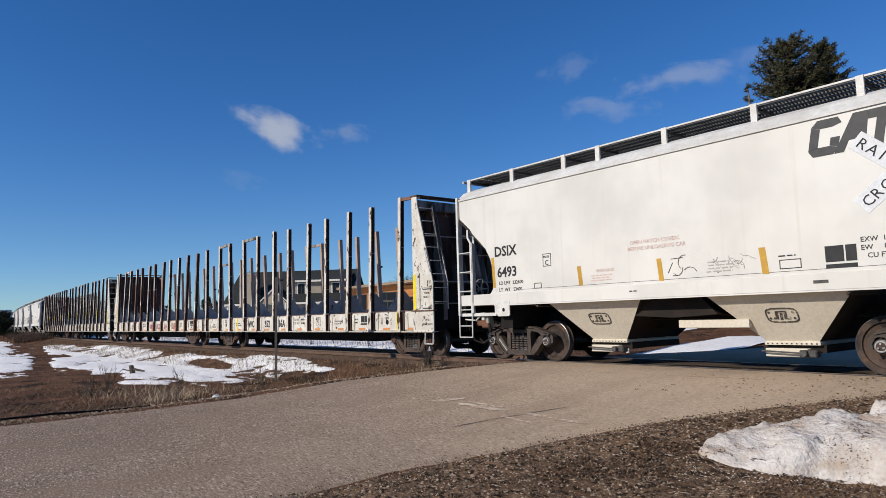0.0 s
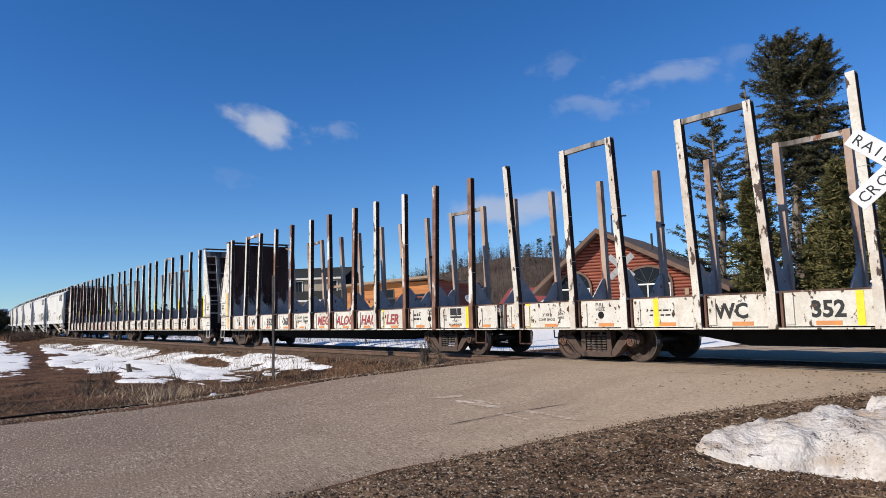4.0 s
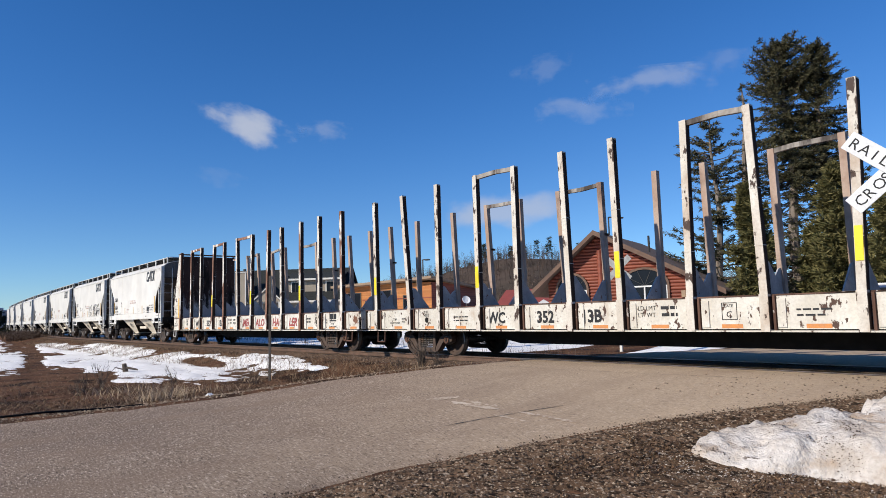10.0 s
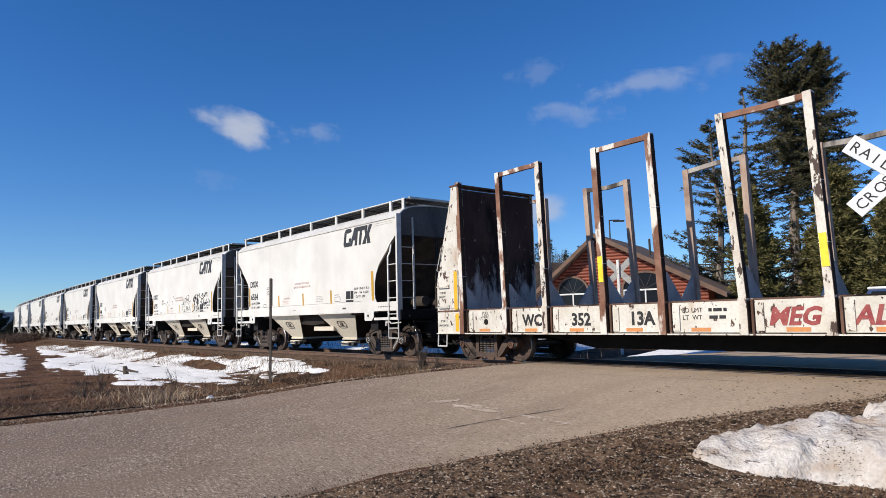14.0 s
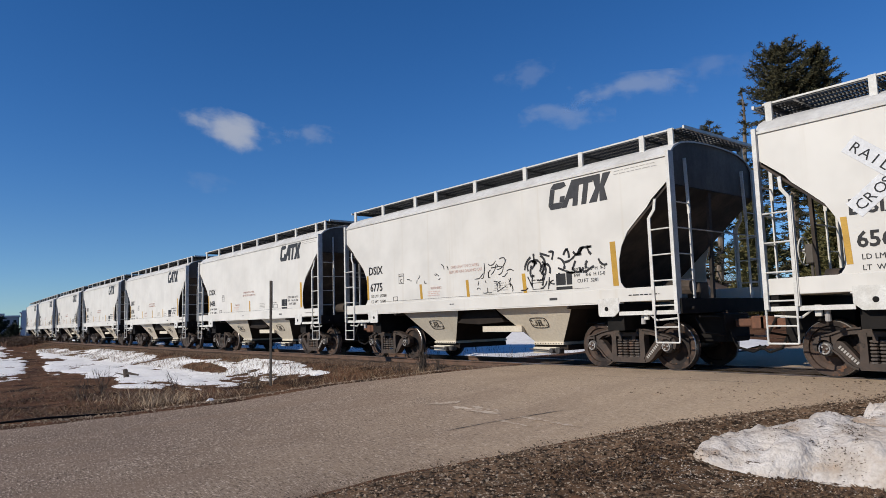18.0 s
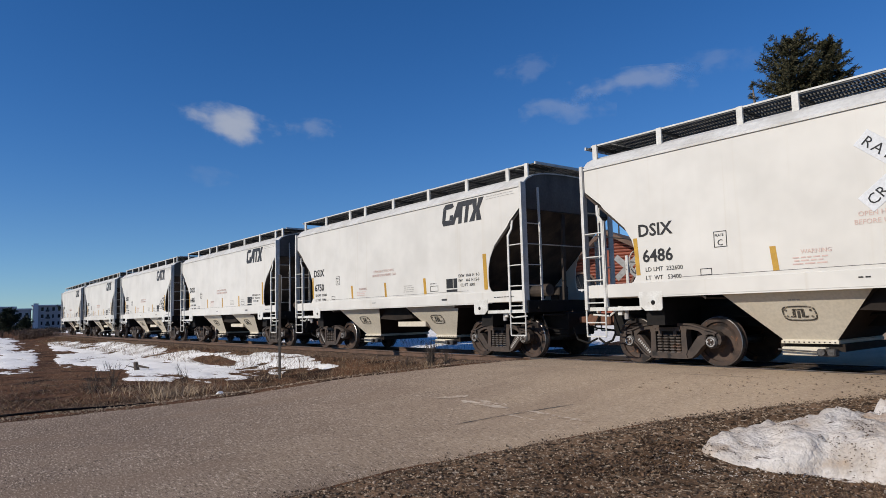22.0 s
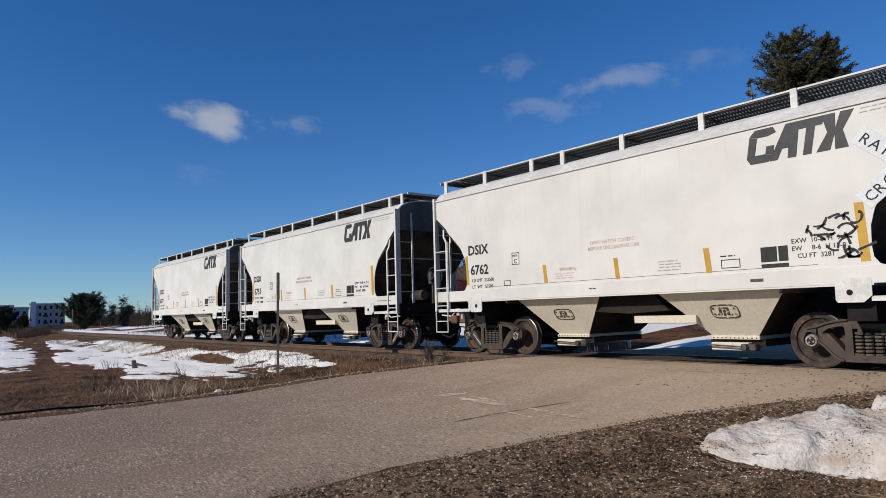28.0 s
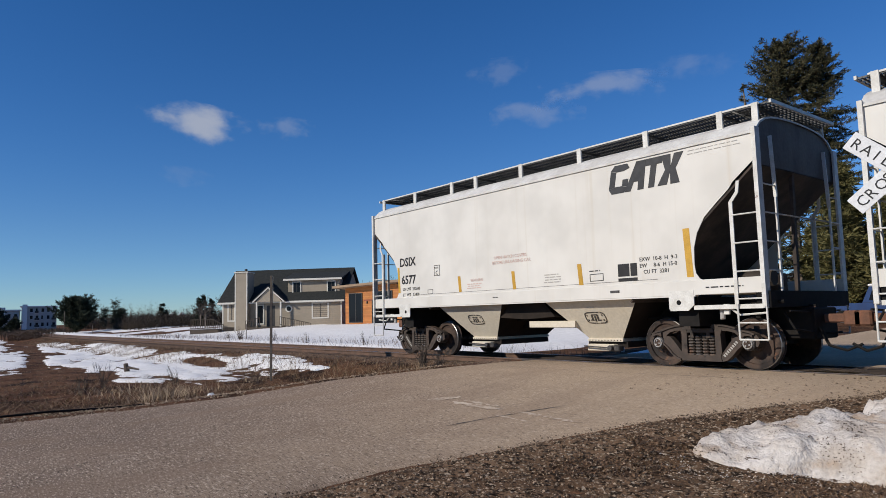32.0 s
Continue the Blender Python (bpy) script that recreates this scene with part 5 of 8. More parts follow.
def conifer(name, label, at, h, radius, base, seed, mat="spruce", dense=1.0, droop=-0.25, profile=None, leafy=1.0, top_w=0.0, size=0.30, low=1.0):
    """A tapered trunk, whorls of limbs and a ragged crown of needle sprays."""
    r = random.Random(seed)
    tree = thing(name, label, "tree", at=at)
    tr = bmesh.new()
    pts = [Vector((0.12 * math.sin(z * 0.7 + seed), 0.1 * math.cos(z * 0.5 + seed), z)) for z in np.linspace(-0.3, h, 14)]
    for i, (a, b) in enumerate(zip(pts, pts[1:])):
        rod(tr, a, b, 0.022 * h * (1 - i / 13.5) ** 0.8, 0.022 * h * (1 - (i + 1) / 13.5) ** 0.8 + 0.004, n=8, caps=False)
    part("trunk", tr, M["bark_pale"], tree)
    limbs = bmesh.new()
    verts, faces = [], []
    z = base
    while z < h - 0.1:
        u = (z - base) / (h - base)
        reach = radius * (profile(u) if profile else (1 - u) ** 0.75 * (0.75 + 0.25 * min(1, u * 6))) + top_w * u * (1 - u)
        for _ in range(max(3, int(r.uniform(4, 7) * dense))):
            if r.random() > leafy and r.random() < 0.5:
                continue
            a = r.uniform(0, 6.28)
            l = reach * r.uniform(0.45, 1.12)
            if l < 0.12:
                l = 0.12
            c = pts[min(13, max(0, int((z + 0.3) / (h + 0.3) * 13)))]
            p = Vector((c.x, c.y, z + r.uniform(-0.2, 0.2)))
            d = Vector((math.cos(a), math.sin(a), (droop if u < 0.75 else 0.35) + r.gauss(0, 0.16))).normalized()
            seg = 4
            q = p
            w = 0.012 + 0.012 * l
            for k in range(seg):
                e = q + d * l / seg
                rod(limbs, q, e, w * (1 - k / seg) + 0.004, w * (1 - (k + 1) / seg) + 0.003, n=3, caps=False)
                if r.random() < leafy * (1.0 if u > 0.45 else low):
                    nb = 2 + int(l / seg / 0.17)
                    for i in range(nb):
                        g = q + (e - q) * (i / nb)
                        if k == 0 and r.random() < 0.6:
                            continue
                        side = Vector((-d.y, d.x, 0)) * r.choice((-1, 1)) * r.uniform(0.3, 1.0)
                        clump(verts, faces, g + side * 0.22 * l / seg, d + side * 0.9 + Vector((0, 0, -0.15)), size * r.uniform(0.7, 1.3), r, 13)
                q = e
                d = (d + Vector((r.gauss(0, 0.1), r.gauss(0, 0.1), 0.10))).normalized()
        z += r.uniform(0.26, 0.46) * (0.7 + 0.3 * (h / 18))
    tagged(part("branchwork", limbs, M["bark"], tree), "", "", "", "stuff")
    if verts:
        me = bpy.data.meshes.new("crown")
        me.from_pydata(verts, [], faces)
        me.materials.append(M[mat])
        tagged(part("crown", me, None, tree), "ragged dark evergreen crown", "", "", "stuff")
    return tree


TREE_Z = 0.3
conifer("spruce", "tall dark spruce with gaps in its crown", pose(-19.55, 46.0, TREE_Z), 18.8, 3.6, 1.2, 1, size=0.24, leafy=0.9, dense=2.4, low=0.35,
        profile=lambda u: 0.92 * min(1.0, ((1 - u) / 0.28) ** 0.55 + 0.08) * (1.0 if u > 0.5 else 0.72 + 0.25 * math.sin(u * 16)))
conifer("spruce", "tall dark spruce with gaps in its crown", pose(-17.75, 46.7, TREE_Z), 17.9, 3.3, 1.5, 2, size=0.24, leafy=0.88, dense=2.2, low=0.35,
        profile=lambda u: 0.92 * min(1.0, ((1 - u) / 0.36) ** 0.6 + 0.08) * (0.88 + 0.16 * math.sin(u * 13 + 1)))
conifer("pine", "ragged pine with open limbs", pose(-22.5, 41.5, TREE_Z), 13.4, 5.0, 2.0, 3, size=0.25, leafy=0.75, droop=0.05,
        profile=lambda u: 0.85 * (1 - u * 0.7) * (0.8 + 0.35 * math.sin(u * 11)))
conifer("spruce", "thin half-bare spruce with grey limbs", pose(-22.9, 46.7, TREE_Z), 16.9, 2.6, 3.0, 4, size=0.26, leafy=0.25, droop=-0.1)
conifer("cedar", "dense olive-green cedar tree", pose(-18.6, 38.0, TREE_Z), 7.9, 2.4, 0.2, 5, "cedar_leaf", dense=1.9, droop=0.5, size=0.34,
        profile=lambda u: 0.95 * (1 - u) ** 0.55 * (0.85 + 0.15 * math.sin(u * 20)))
conifer("cedar", "dense olive-green cedar tree", pose(-14.4, 39.6, TREE_Z), 8.2, 2.5, 0.2, 6, "cedar_leaf", dense=1.9, droop=0.5, size=0.34,
        profile=lambda u: 0.95 * (1 - u) ** 0.5)
conifer("cedar", "small olive-brown cedar tree", pose(-16.2, 40.6, TREE_Z), 5.4, 2.0, 0.2, 7, "cedar_leaf", dense=1.7, droop=0.4, size=0.34)
conifer("cedar", "dense olive-green cedar tree", pose(-11.6, 38.5, TREE_Z), 7.2, 2.4, 0.2, 8, "cedar_leaf", dense=1.8, droop=0.5, size=0.34)
conifer("spruce", "dark spruce behind the crossing", pose(-13.2, 48.5, TREE_Z), 13.5, 3.8, 0.6, 9, size=0.30, leafy=0.85)
conifer("spruce", "dark spruce behind the crossing", pose(-9.4, 45.5, TREE_Z), 11.5, 3.4, 0.4, 10, size=0.30, leafy=0.88)
conifer("pine", "broad dark pine beside the far track", pose(-128, 23.6, 0.0), 5.5, 4.9, 0.1, 11, "pine_far", dense=2.4, droop=0.6, size=0.46, leafy=0.95,
        profile=lambda u: (1 - u ** 1.7) ** 0.75 * (0.9 + 0.2 * math.sin(u * 13)))
conifer("pine", "broad dark pine beside the far track", pose(-131, 31.0, 0.0), 3.6, 2.2, 0.1, 12, "pine_far", dense=1.3, droop=0.6, size=0.4, leafy=0.8,
        profile=lambda u: 0.95 * (1 - u ** 2) ** 0.8)
conifer("pine", "thin young pine beyond the field", pose(-126.0, 37.0, 0.1), 4.4, 1.8, 0.3, 13, "pine_far", leafy=0.75, size=0.36)
conifer("pine", "dark pine at the field's edge", pose(-150.0, 8.0, -0.4), 7.6, 3.4, 0.2, 14, "pine_far", dense=1.4, size=0.6)
conifer("pine", "dark pine at the field's edge", pose(-156.0, 5.0, -0.4), 6.6, 3.4, 0.2, 15, "pine_far", dense=1.4, size=0.6)


for k, (x, y, h, rad) in enumerate(((-146.5, 14.2, 4.4, 2.4), (-150.5, 12.0, 3.6, 2.2), (-144.0, 16.6, 2.6, 1.7))):
    conifer("pine", "dark scrubby pine at the far end of the field", pose(x, y, -0.3), h, rad, 0.1, 21 + k, "pine_far", dense=1.2, droop=0.5, size=0.42, leafy=0.9,
            profile=lambda u: (1 - u ** 2) ** 0.8)
for k, (x, y, h) in enumerate(((-122.6, 43.2, 5.6), (-122.2, 44.6, 5.0), (-108.0, 37.5, 4.6))):
    conifer("pine", "slim dark pine beyond the brush", pose(x, y, 0.1), h, 1.5, 0.4, 31 + k, "pine_far", dense=0.9, size=0.34, leafy=0.85)
for x, y, h in ((-101.6, 17.3, 3.2), (-96.0, 19.6, 1.3), (-60.0, 17.2, 1.3), (-44.5, 18.6, 1.2)):
    bm = bmesh.new()
    rod(bm, (0, 0, -0.3), (0.02, 0, h), 0.035, 0.03, n=6)
    solid("marker_stake", bm, M["bark_pale"], "thin pale stake beyond the track", "stake", "trackside stakes", at=Matrix.Translation((x, y, land(x, y))))


def bare_tree(name, at, h, seed, spread=0.6):
    r = random.Random(seed)
    t = thing(name, "leafless grey tree behind the houses", "tree", "bare trees", at=at)
    trunk, limbs = bmesh.new(), bmesh.new()

    def grow(bm, p, d, l, w, depth):
        q = p + d * l
        rod(bm, p, q, w, w * 0.65, n=4 if depth else 6, caps=False)
        if depth < 4:
            for _ in range(3 if depth else 5):
                e = (d + Vector((r.gauss(0, spread), r.gauss(0, spread), r.gauss(0.1, 0.25)))).normalized()
                grow(limbs, p + d * l * r.uniform(0.6, 1.0), e, l * r.uniform(0.5, 0.75), w * 0.55, depth + 1)
    grow(trunk, Vector((0, 0, -0.2)), Vector((0.02, 0.01, 1)), h * 0.36, 0.016 * h, 0)
    part("trunk", trunk, M["bark_pale"], t)
    part("crown", limbs, M["bark"], t)
    return t


for k, (x, y, h) in enumerate(((-72, 44, 8), (-78, 40, 7.5), (-66, 48, 8), (-50, 50, 8.5), (-30, 52, 8), (-26, 54, 7.5), (-34, 50, 7), (-88, 37, 7), (-95, 42, 8), (-46, 58, 9), (-83, 29.5, 5.0), (-79, 30.5, 5.4), (-86, 33, 6.5), (-92, 32, 5.0), (-99, 35, 5.5))):
    bare_tree("bare_tree", pose(x, y, 0.3), h, 70 + k)

# ---------------------------------------------------------------- wooded hill and far treeline
def hill(x, y):
    m = 18.5 * math.exp(-((x + 158) / 62) ** 2 - ((y - 156) / 42) ** 2) + 9 * math.exp(-((x + 60) / 120) ** 2 - ((y - 240) / 60) ** 2)
    return m + 0.8 * rough(x, y, 18, 70) - 0.6


me = sheet(list(np.arange(-330, 160, 7.0)), list(np.arange(90, 330, 7.0)), hill)
me.materials.append(M["woods"])
tagged(new("wooded_hill", me), "low hill covered in leafless winter woods", "hill", kind="structure")


def woods(name, label, spots, lo, hi, mat, seed, evergreen=0.0):
    """Many far bare trees: thin stems with a haze of twigs."""
    r = random.Random(seed)
    verts, faces = [], []
    for x, y, z in spots(r):
        h = r.uniform(lo, hi)
        a = r.uniform(0, 3.14)
        for k in range(2):
            b = a + k * 1.57
            wx, wy = math.cos(b) * 0.05, math.sin(b) * 0.05
            i = len(verts)
            verts += [(x - wx, y - wy, z - 0.5), (x + wx, y + wy, z - 0.5), (x, y, z + h)]
            faces.append((i, i + 1, i + 2))
        for _ in range(18):
            g = r.uniform(0.12, 0.9)
            p = Vector((x + r.gauss(0, 0.06) * h, y + r.gauss(0, 0.06) * h, z + h * g))
            b = r.uniform(0, 6.28)
            e = Vector((math.cos(b), math.sin(b), r.uniform(0.2, 1.1))).normalized() * h * r.uniform(0.14, 0.36) * (1.25 - g)
            t = Vector((-e.y, e.x, 0)).normalized() * 0.055
            i = len(verts)
            verts += [tuple(p - t), tuple(p + t), tuple(p + e)]
            faces.append((i, i + 1, i + 2))
    me = bpy.data.meshes.new(name)
    me.from_pydata(verts, [], faces)
    me.materials.append(mat)
    return tagged(new(name, me), label, "woods", kind="stuff")


def hill_spots(r):
    for _ in range(9000):
        x, y = r.uniform(-300, 60), r.uniform(110, 235)
        yield x, y, hill(x, y)


def line_spots(r):
    for _ in range(5200):
        a = r.uniform(1.30, 3.06)
        d = r.uniform(130, 360)
        x, y = math.cos(a) * d, math.sin(a) * d
        if y > track_y(x) + 14 and (d > 190 or a < 2.6):
            yield x, y, 0.1


woods("hill_woods", "leafless grey-brown woods on the hill", hill_spots, 3.0, 6, M["twig"], 1)
def brush_spots(r):
    for _ in range(6000):
        a = r.uniform(1.30, 3.04)
        d = r.uniform(105, 240)
        x, y = math.cos(a) * d, math.sin(a) * d
        if y > track_y(x) + 16 and rough(x, y, 22, 81) > -0.25 and not (-75 < x < -20 and y < 60):
            yield x, y, 0.1


def far_pines(n, seed, where, lo, hi, name, label):
    r = random.Random(seed)
    verts, faces = [], []
    for _ in range(n):
        x, y, z = where(r)
        h = r.uniform(lo, hi)
        for k in range(70):
            u = r.random()
            a = r.uniform(0, 6.28)
            rad = h * 0.20 * (1 - u) * r.uniform(0.4, 1.1) + 0.05
            p = Vector((x + math.cos(a) * rad * 0.4, y + math.sin(a) * rad * 0.4, z + h * (0.12 + 0.88 * u)))
            clump(verts, faces, p, Vector((math.cos(a), math.sin(a), -0.2)), 0.16 * h, r, 4)
    me = bpy.data.meshes.new(name)
    me.from_pydata(verts, [], faces)
    me.materials.append(M["pine_far"])
    return tagged(new(name, me), label, "woods", kind="stuff")


def brush_pile(r):
    for _ in range(420):
        yield -90 + r.gauss(0, 4), 11.4 + r.gauss(0, 0.7), land(-90, 11)


woods("brush_pile", "heaped reddish brush beside the far track", brush_pile, 0.5, 1.1, M["twig"], 15)


def field_brush(r):
    for _ in range(15000):
        a = r.uniform(2.50, 2.98)
        d = r.uniform(112, 210)
        x, y = math.cos(a) * d, math.sin(a) * d
        if y > track_y(x) + 13 and rough(x, y, 16, 83) > -0.2:
            yield x, y, 0.1


def yard_brush(r):
    for _ in range(1600):
        d, a = r.uniform(105, 175), r.uniform(2.98, 3.12)
        if rough(a * 60, d * 0.06, 1.0, 84) < 0.0:
            continue
        yield -d * math.cos(3.1416 - a), d * math.sin(3.1416 - a) + 2, -0.3


woods("yard_brush", "dark brush in front of the far flats", yard_brush, 0.3, 1.0, M["brush"], 10)
woods("field_brush", "dense leafless brush beyond the field", field_brush, 0.9, 3.0, M["brush"], 9)
far_pines(52, 6, lambda r: (lambda a, d: (math.cos(a) * d, math.sin(a) * d, 0.1))(r.uniform(2.52, 2.93), r.uniform(118, 200)), 1.5, 3.9, "field_pines", "small dark pines among the brush")
woods("far_brush", "leafless brown brush along the edge of town", brush_spots, 1.4, 3.4, M["brush"], 7)
woods("far_woods", "leafless treeline along the horizon", line_spots, 3.5, 7.5, M["twig"], 2)


def ridge_where(r):
    x, y = r.uniform(-215, -85), r.uniform(150, 172)
    return x, y, hill(x, y)


def edge_where(r):
    a = r.uniform(1.6, 3.02)
    d = r.uniform(150, 330)
    x, y = math.cos(a) * d, max(40, math.sin(a) * d)
    return x, y, 0


far_pines(46, 3, ridge_where, 3.5, 7, "ridge_pines", "scattered dark pines along the hill's crest")
far_pines(40, 4, edge_where, 5, 9, "far_pines", "scattered dark pines along the horizon")

# ---------------------------------------------------------------- clouds
def cloud_sheet(name, at, w, h, seed, density, thick, ragged):
    """A thin fair-weather cloud: a few bowed veils, torn by noise, far away."""
    m = bpy.data.materials.new("cloud_veil")
    m.use_nodes = True
    nt = m.node_tree
    for n in list(nt.nodes):
        nt.nodes.remove(n)
    out = nt.nodes.new("ShaderNodeOutputMaterial")
    mixs = nt.nodes.new("ShaderNodeMixShader")
    clear = nt.nodes.new("ShaderNodeBsdfTransparent")
    emit = nt.nodes.new("ShaderNodeEmission")
    emit.inputs["Color"].default_value = (0.70, 0.77, 0.94, 1)
    emit.inputs["Strength"].default_value = 0.66
    tc = nt.nodes.new("ShaderNodeTexCoord")
    n1 = nt.nodes.new("ShaderNodeTexNoise")
    n1.inputs["Scale"].default_value = 2.0
    n1.inputs["Detail"].default_value = 7
    n1.inputs["Roughness"].default_value = 0.55
    off = nt.nodes.new("ShaderNodeVectorMath")
    off.operation = "MULTIPLY_ADD"
    off.inputs[1].default_value = (1.7 / w, 1.7 / w, 2.6 / w)
    off.inputs[2].default_value = (seed * 3.1, seed * 1.7, seed * 0.9)
    nt.links.new(tc.outputs["Object"], off.inputs[0])
    nt.links.new(off.outputs[0], n1.inputs["Vector"])
    # fades towards the rim, by its own shape
    sc = nt.nodes.new("ShaderNodeVectorMath")
    sc.operation = "MULTIPLY"
    sc.inputs[1].default_value = (2 / w, 0, 2 / h)
    nt.links.new(tc.outputs["Object"], sc.inputs[0])
    ln = nt.nodes.new("ShaderNodeVectorMath")
    ln.operation = "LENGTH"
    nt.links.new(sc.outputs[0], ln.inputs[0])
    sub = nt.nodes.new("ShaderNodeMath")
    sub.operation = "MULTIPLY_ADD"
    sub.inputs[1].default_value = -0.62
    nt.links.new(ln.outputs["Value"], sub.inputs[0])
    torn = nt.nodes.new("ShaderNodeMath")
    torn.operation = "MULTIPLY_ADD"
    torn.inputs[1].default_value, torn.inputs[2].default_value = ragged, 0.53 - ragged * 0.5
    nt.links.new(n1.outputs["Fac"], torn.inputs[0])
    nt.links.new(torn.outputs[0], sub.inputs[2])
    rg = ramp_node(nt, -0.02, 0.50)
    rg.inputs["To Max"].default_value = density
    nt.links.new(sub.outputs[0], rg.inputs[0])
    nt.links.new(rg.outputs[0], mixs.inputs[0])
    nt.links.new(clear.outputs[0], mixs.inputs[1])
    nt.links.new(emit.outputs[0], mixs.inputs[2])
    nt.links.new(mixs.outputs[0], out.inputs[0])
    c = thing(name, "small torn white cloud in a deep blue sky", "cloud", "clouds", at=at)
    for k in range(2):
        xs = np.linspace(-w / 2, w / 2, 17)
        zs = np.linspace(-h / 2, h / 2, 9)
        verts = [(x, thick * (k - 0.5) + thick * ((2 * x / w) ** 2 + (2 * z / h) ** 2), z) for z in zs for x in xs]
        faces = [(j * 17 + i, j * 17 + i + 1, j * 17 + i + 18, j * 17 + i + 17) for j in range(8) for i in range(16)]
        me = bpy.data.meshes.new("veil")
        me.from_pydata(verts, [], faces)
        me.polygons.foreach_set("use_smooth", [True] * len(faces))
        me.materials.append(m)
        v = part("veil", me, None, c)
        v.visible_shadow = False
    return c


def face_camera(x, y, z, tilt=0.0):
    """Stands at a place, its broad side to the viewer's end of the valley."""
    return pose(x, y, z, 0, tilt, math.degrees(math.atan2(-x, y)))


# place at the start, drift in metres over the clip, size, lean
CLOUDS = [
    ((-1364, 623, 425), (-56, -140), (250, 96), 24, 1.5, 0.66, 1.3), ((-1290, 765, 420), (-40, -120), (130, 60), 0, 2.3, 0.14, 1.6),
    ((-776, 1284, 500), (-130, -89), (300, 74), 3, 3.7, 0.21, 2.2), ((-960, 1152, 555), (-110, -100), (170, 70), -10, 4.1, 0.08, 2.0),
    ((-896, 1203, 455), (-118, -97), (220, 70), 5, 5.6, 0.14, 2.0), ((-1058, 1062, 232), (20, 20), (420, 90), -2, 6.4, 0.42, 1.6),
    ((-1390, 560, 310), (-40, -100), (120, 50), 8, 7.7, 0.04, 1.6), ((-640, 1356, 520), (-100, -60), (200, 60), 0, 8.2, 0.08, 1.8),
]
clouds = []
for (x, y, z), (dx, dy), (w, h), tilt, seed, dens, ragged in CLOUDS:
    clouds.append((cloud_sheet("cloud", face_camera(x, y, z, tilt), w, h, seed, dens, 14, ragged), (x, y, z), (dx, dy), tilt))
# ---------------------------------------------------------------- the train
# Cars stand round their own middle: x ahead, z up from the rail's head, the camera's side is -y.
CACHE = {}


def shared(key, make, material):
    """One mesh for alike pieces."""
    if key not in CACHE:
        CACHE[key] = mesh_of(make(), key.split("/")[0], material)
    return CACHE[key]


def hand_wheel(bm, r, tube):
    """A spoked wheel that turns about y: a ring of short bars, three spokes and a hub."""
    n = 20
    for i in range(n):
        a, b = 2 * math.pi * i / n, 2 * math.pi * (i + 1) / n
        rod(bm, (r * math.cos(a), 0, r * math.sin(a)), (r * math.cos(b), 0, r * math.sin(b)), tube, n=6)
    for k in range(5):
        a = 2 * math.pi * k / 5
        beam(bm, (0, 0.03, 0), (r * math.cos(a), 0, r * math.sin(a)), tube * 1.6, tube, (0, 1, 0))
    rod(bm, (0, -0.02, 0), (0, 0.14, 0), 0.045, n=8)
    return bm


def spring_coil():
    bm = bmesh.new()
    for cx in (-0.205, -0.07, 0.07, 0.205):
        for k in range(7):
            turned_z(bm, cx, -0.045, 0.25 + 0.055 * k, 0.064, 0.019)
    return bm


def turned_z(bm, x, y, z, r, h):
    n = 8
    rings = [[bm.verts.new((x + rr * math.cos(2 * math.pi * i / n), y + rr * math.sin(2 * math.pi * i / n), zz)) for i in range(n)]
             for rr, zz in ((r * 0.8, z - h), (r, z - h * 0.4), (r, z + h * 0.4), (r * 0.8, z + h))]
    for a, b in zip(rings, rings[1:]):
        for i in range(n):
            bm.faces.new((a[i], a[(i + 1) % n], b[(i + 1) % n], b[i]))
    bm.faces.new(rings[0][::-1])
    bm.faces.new(rings[-1])


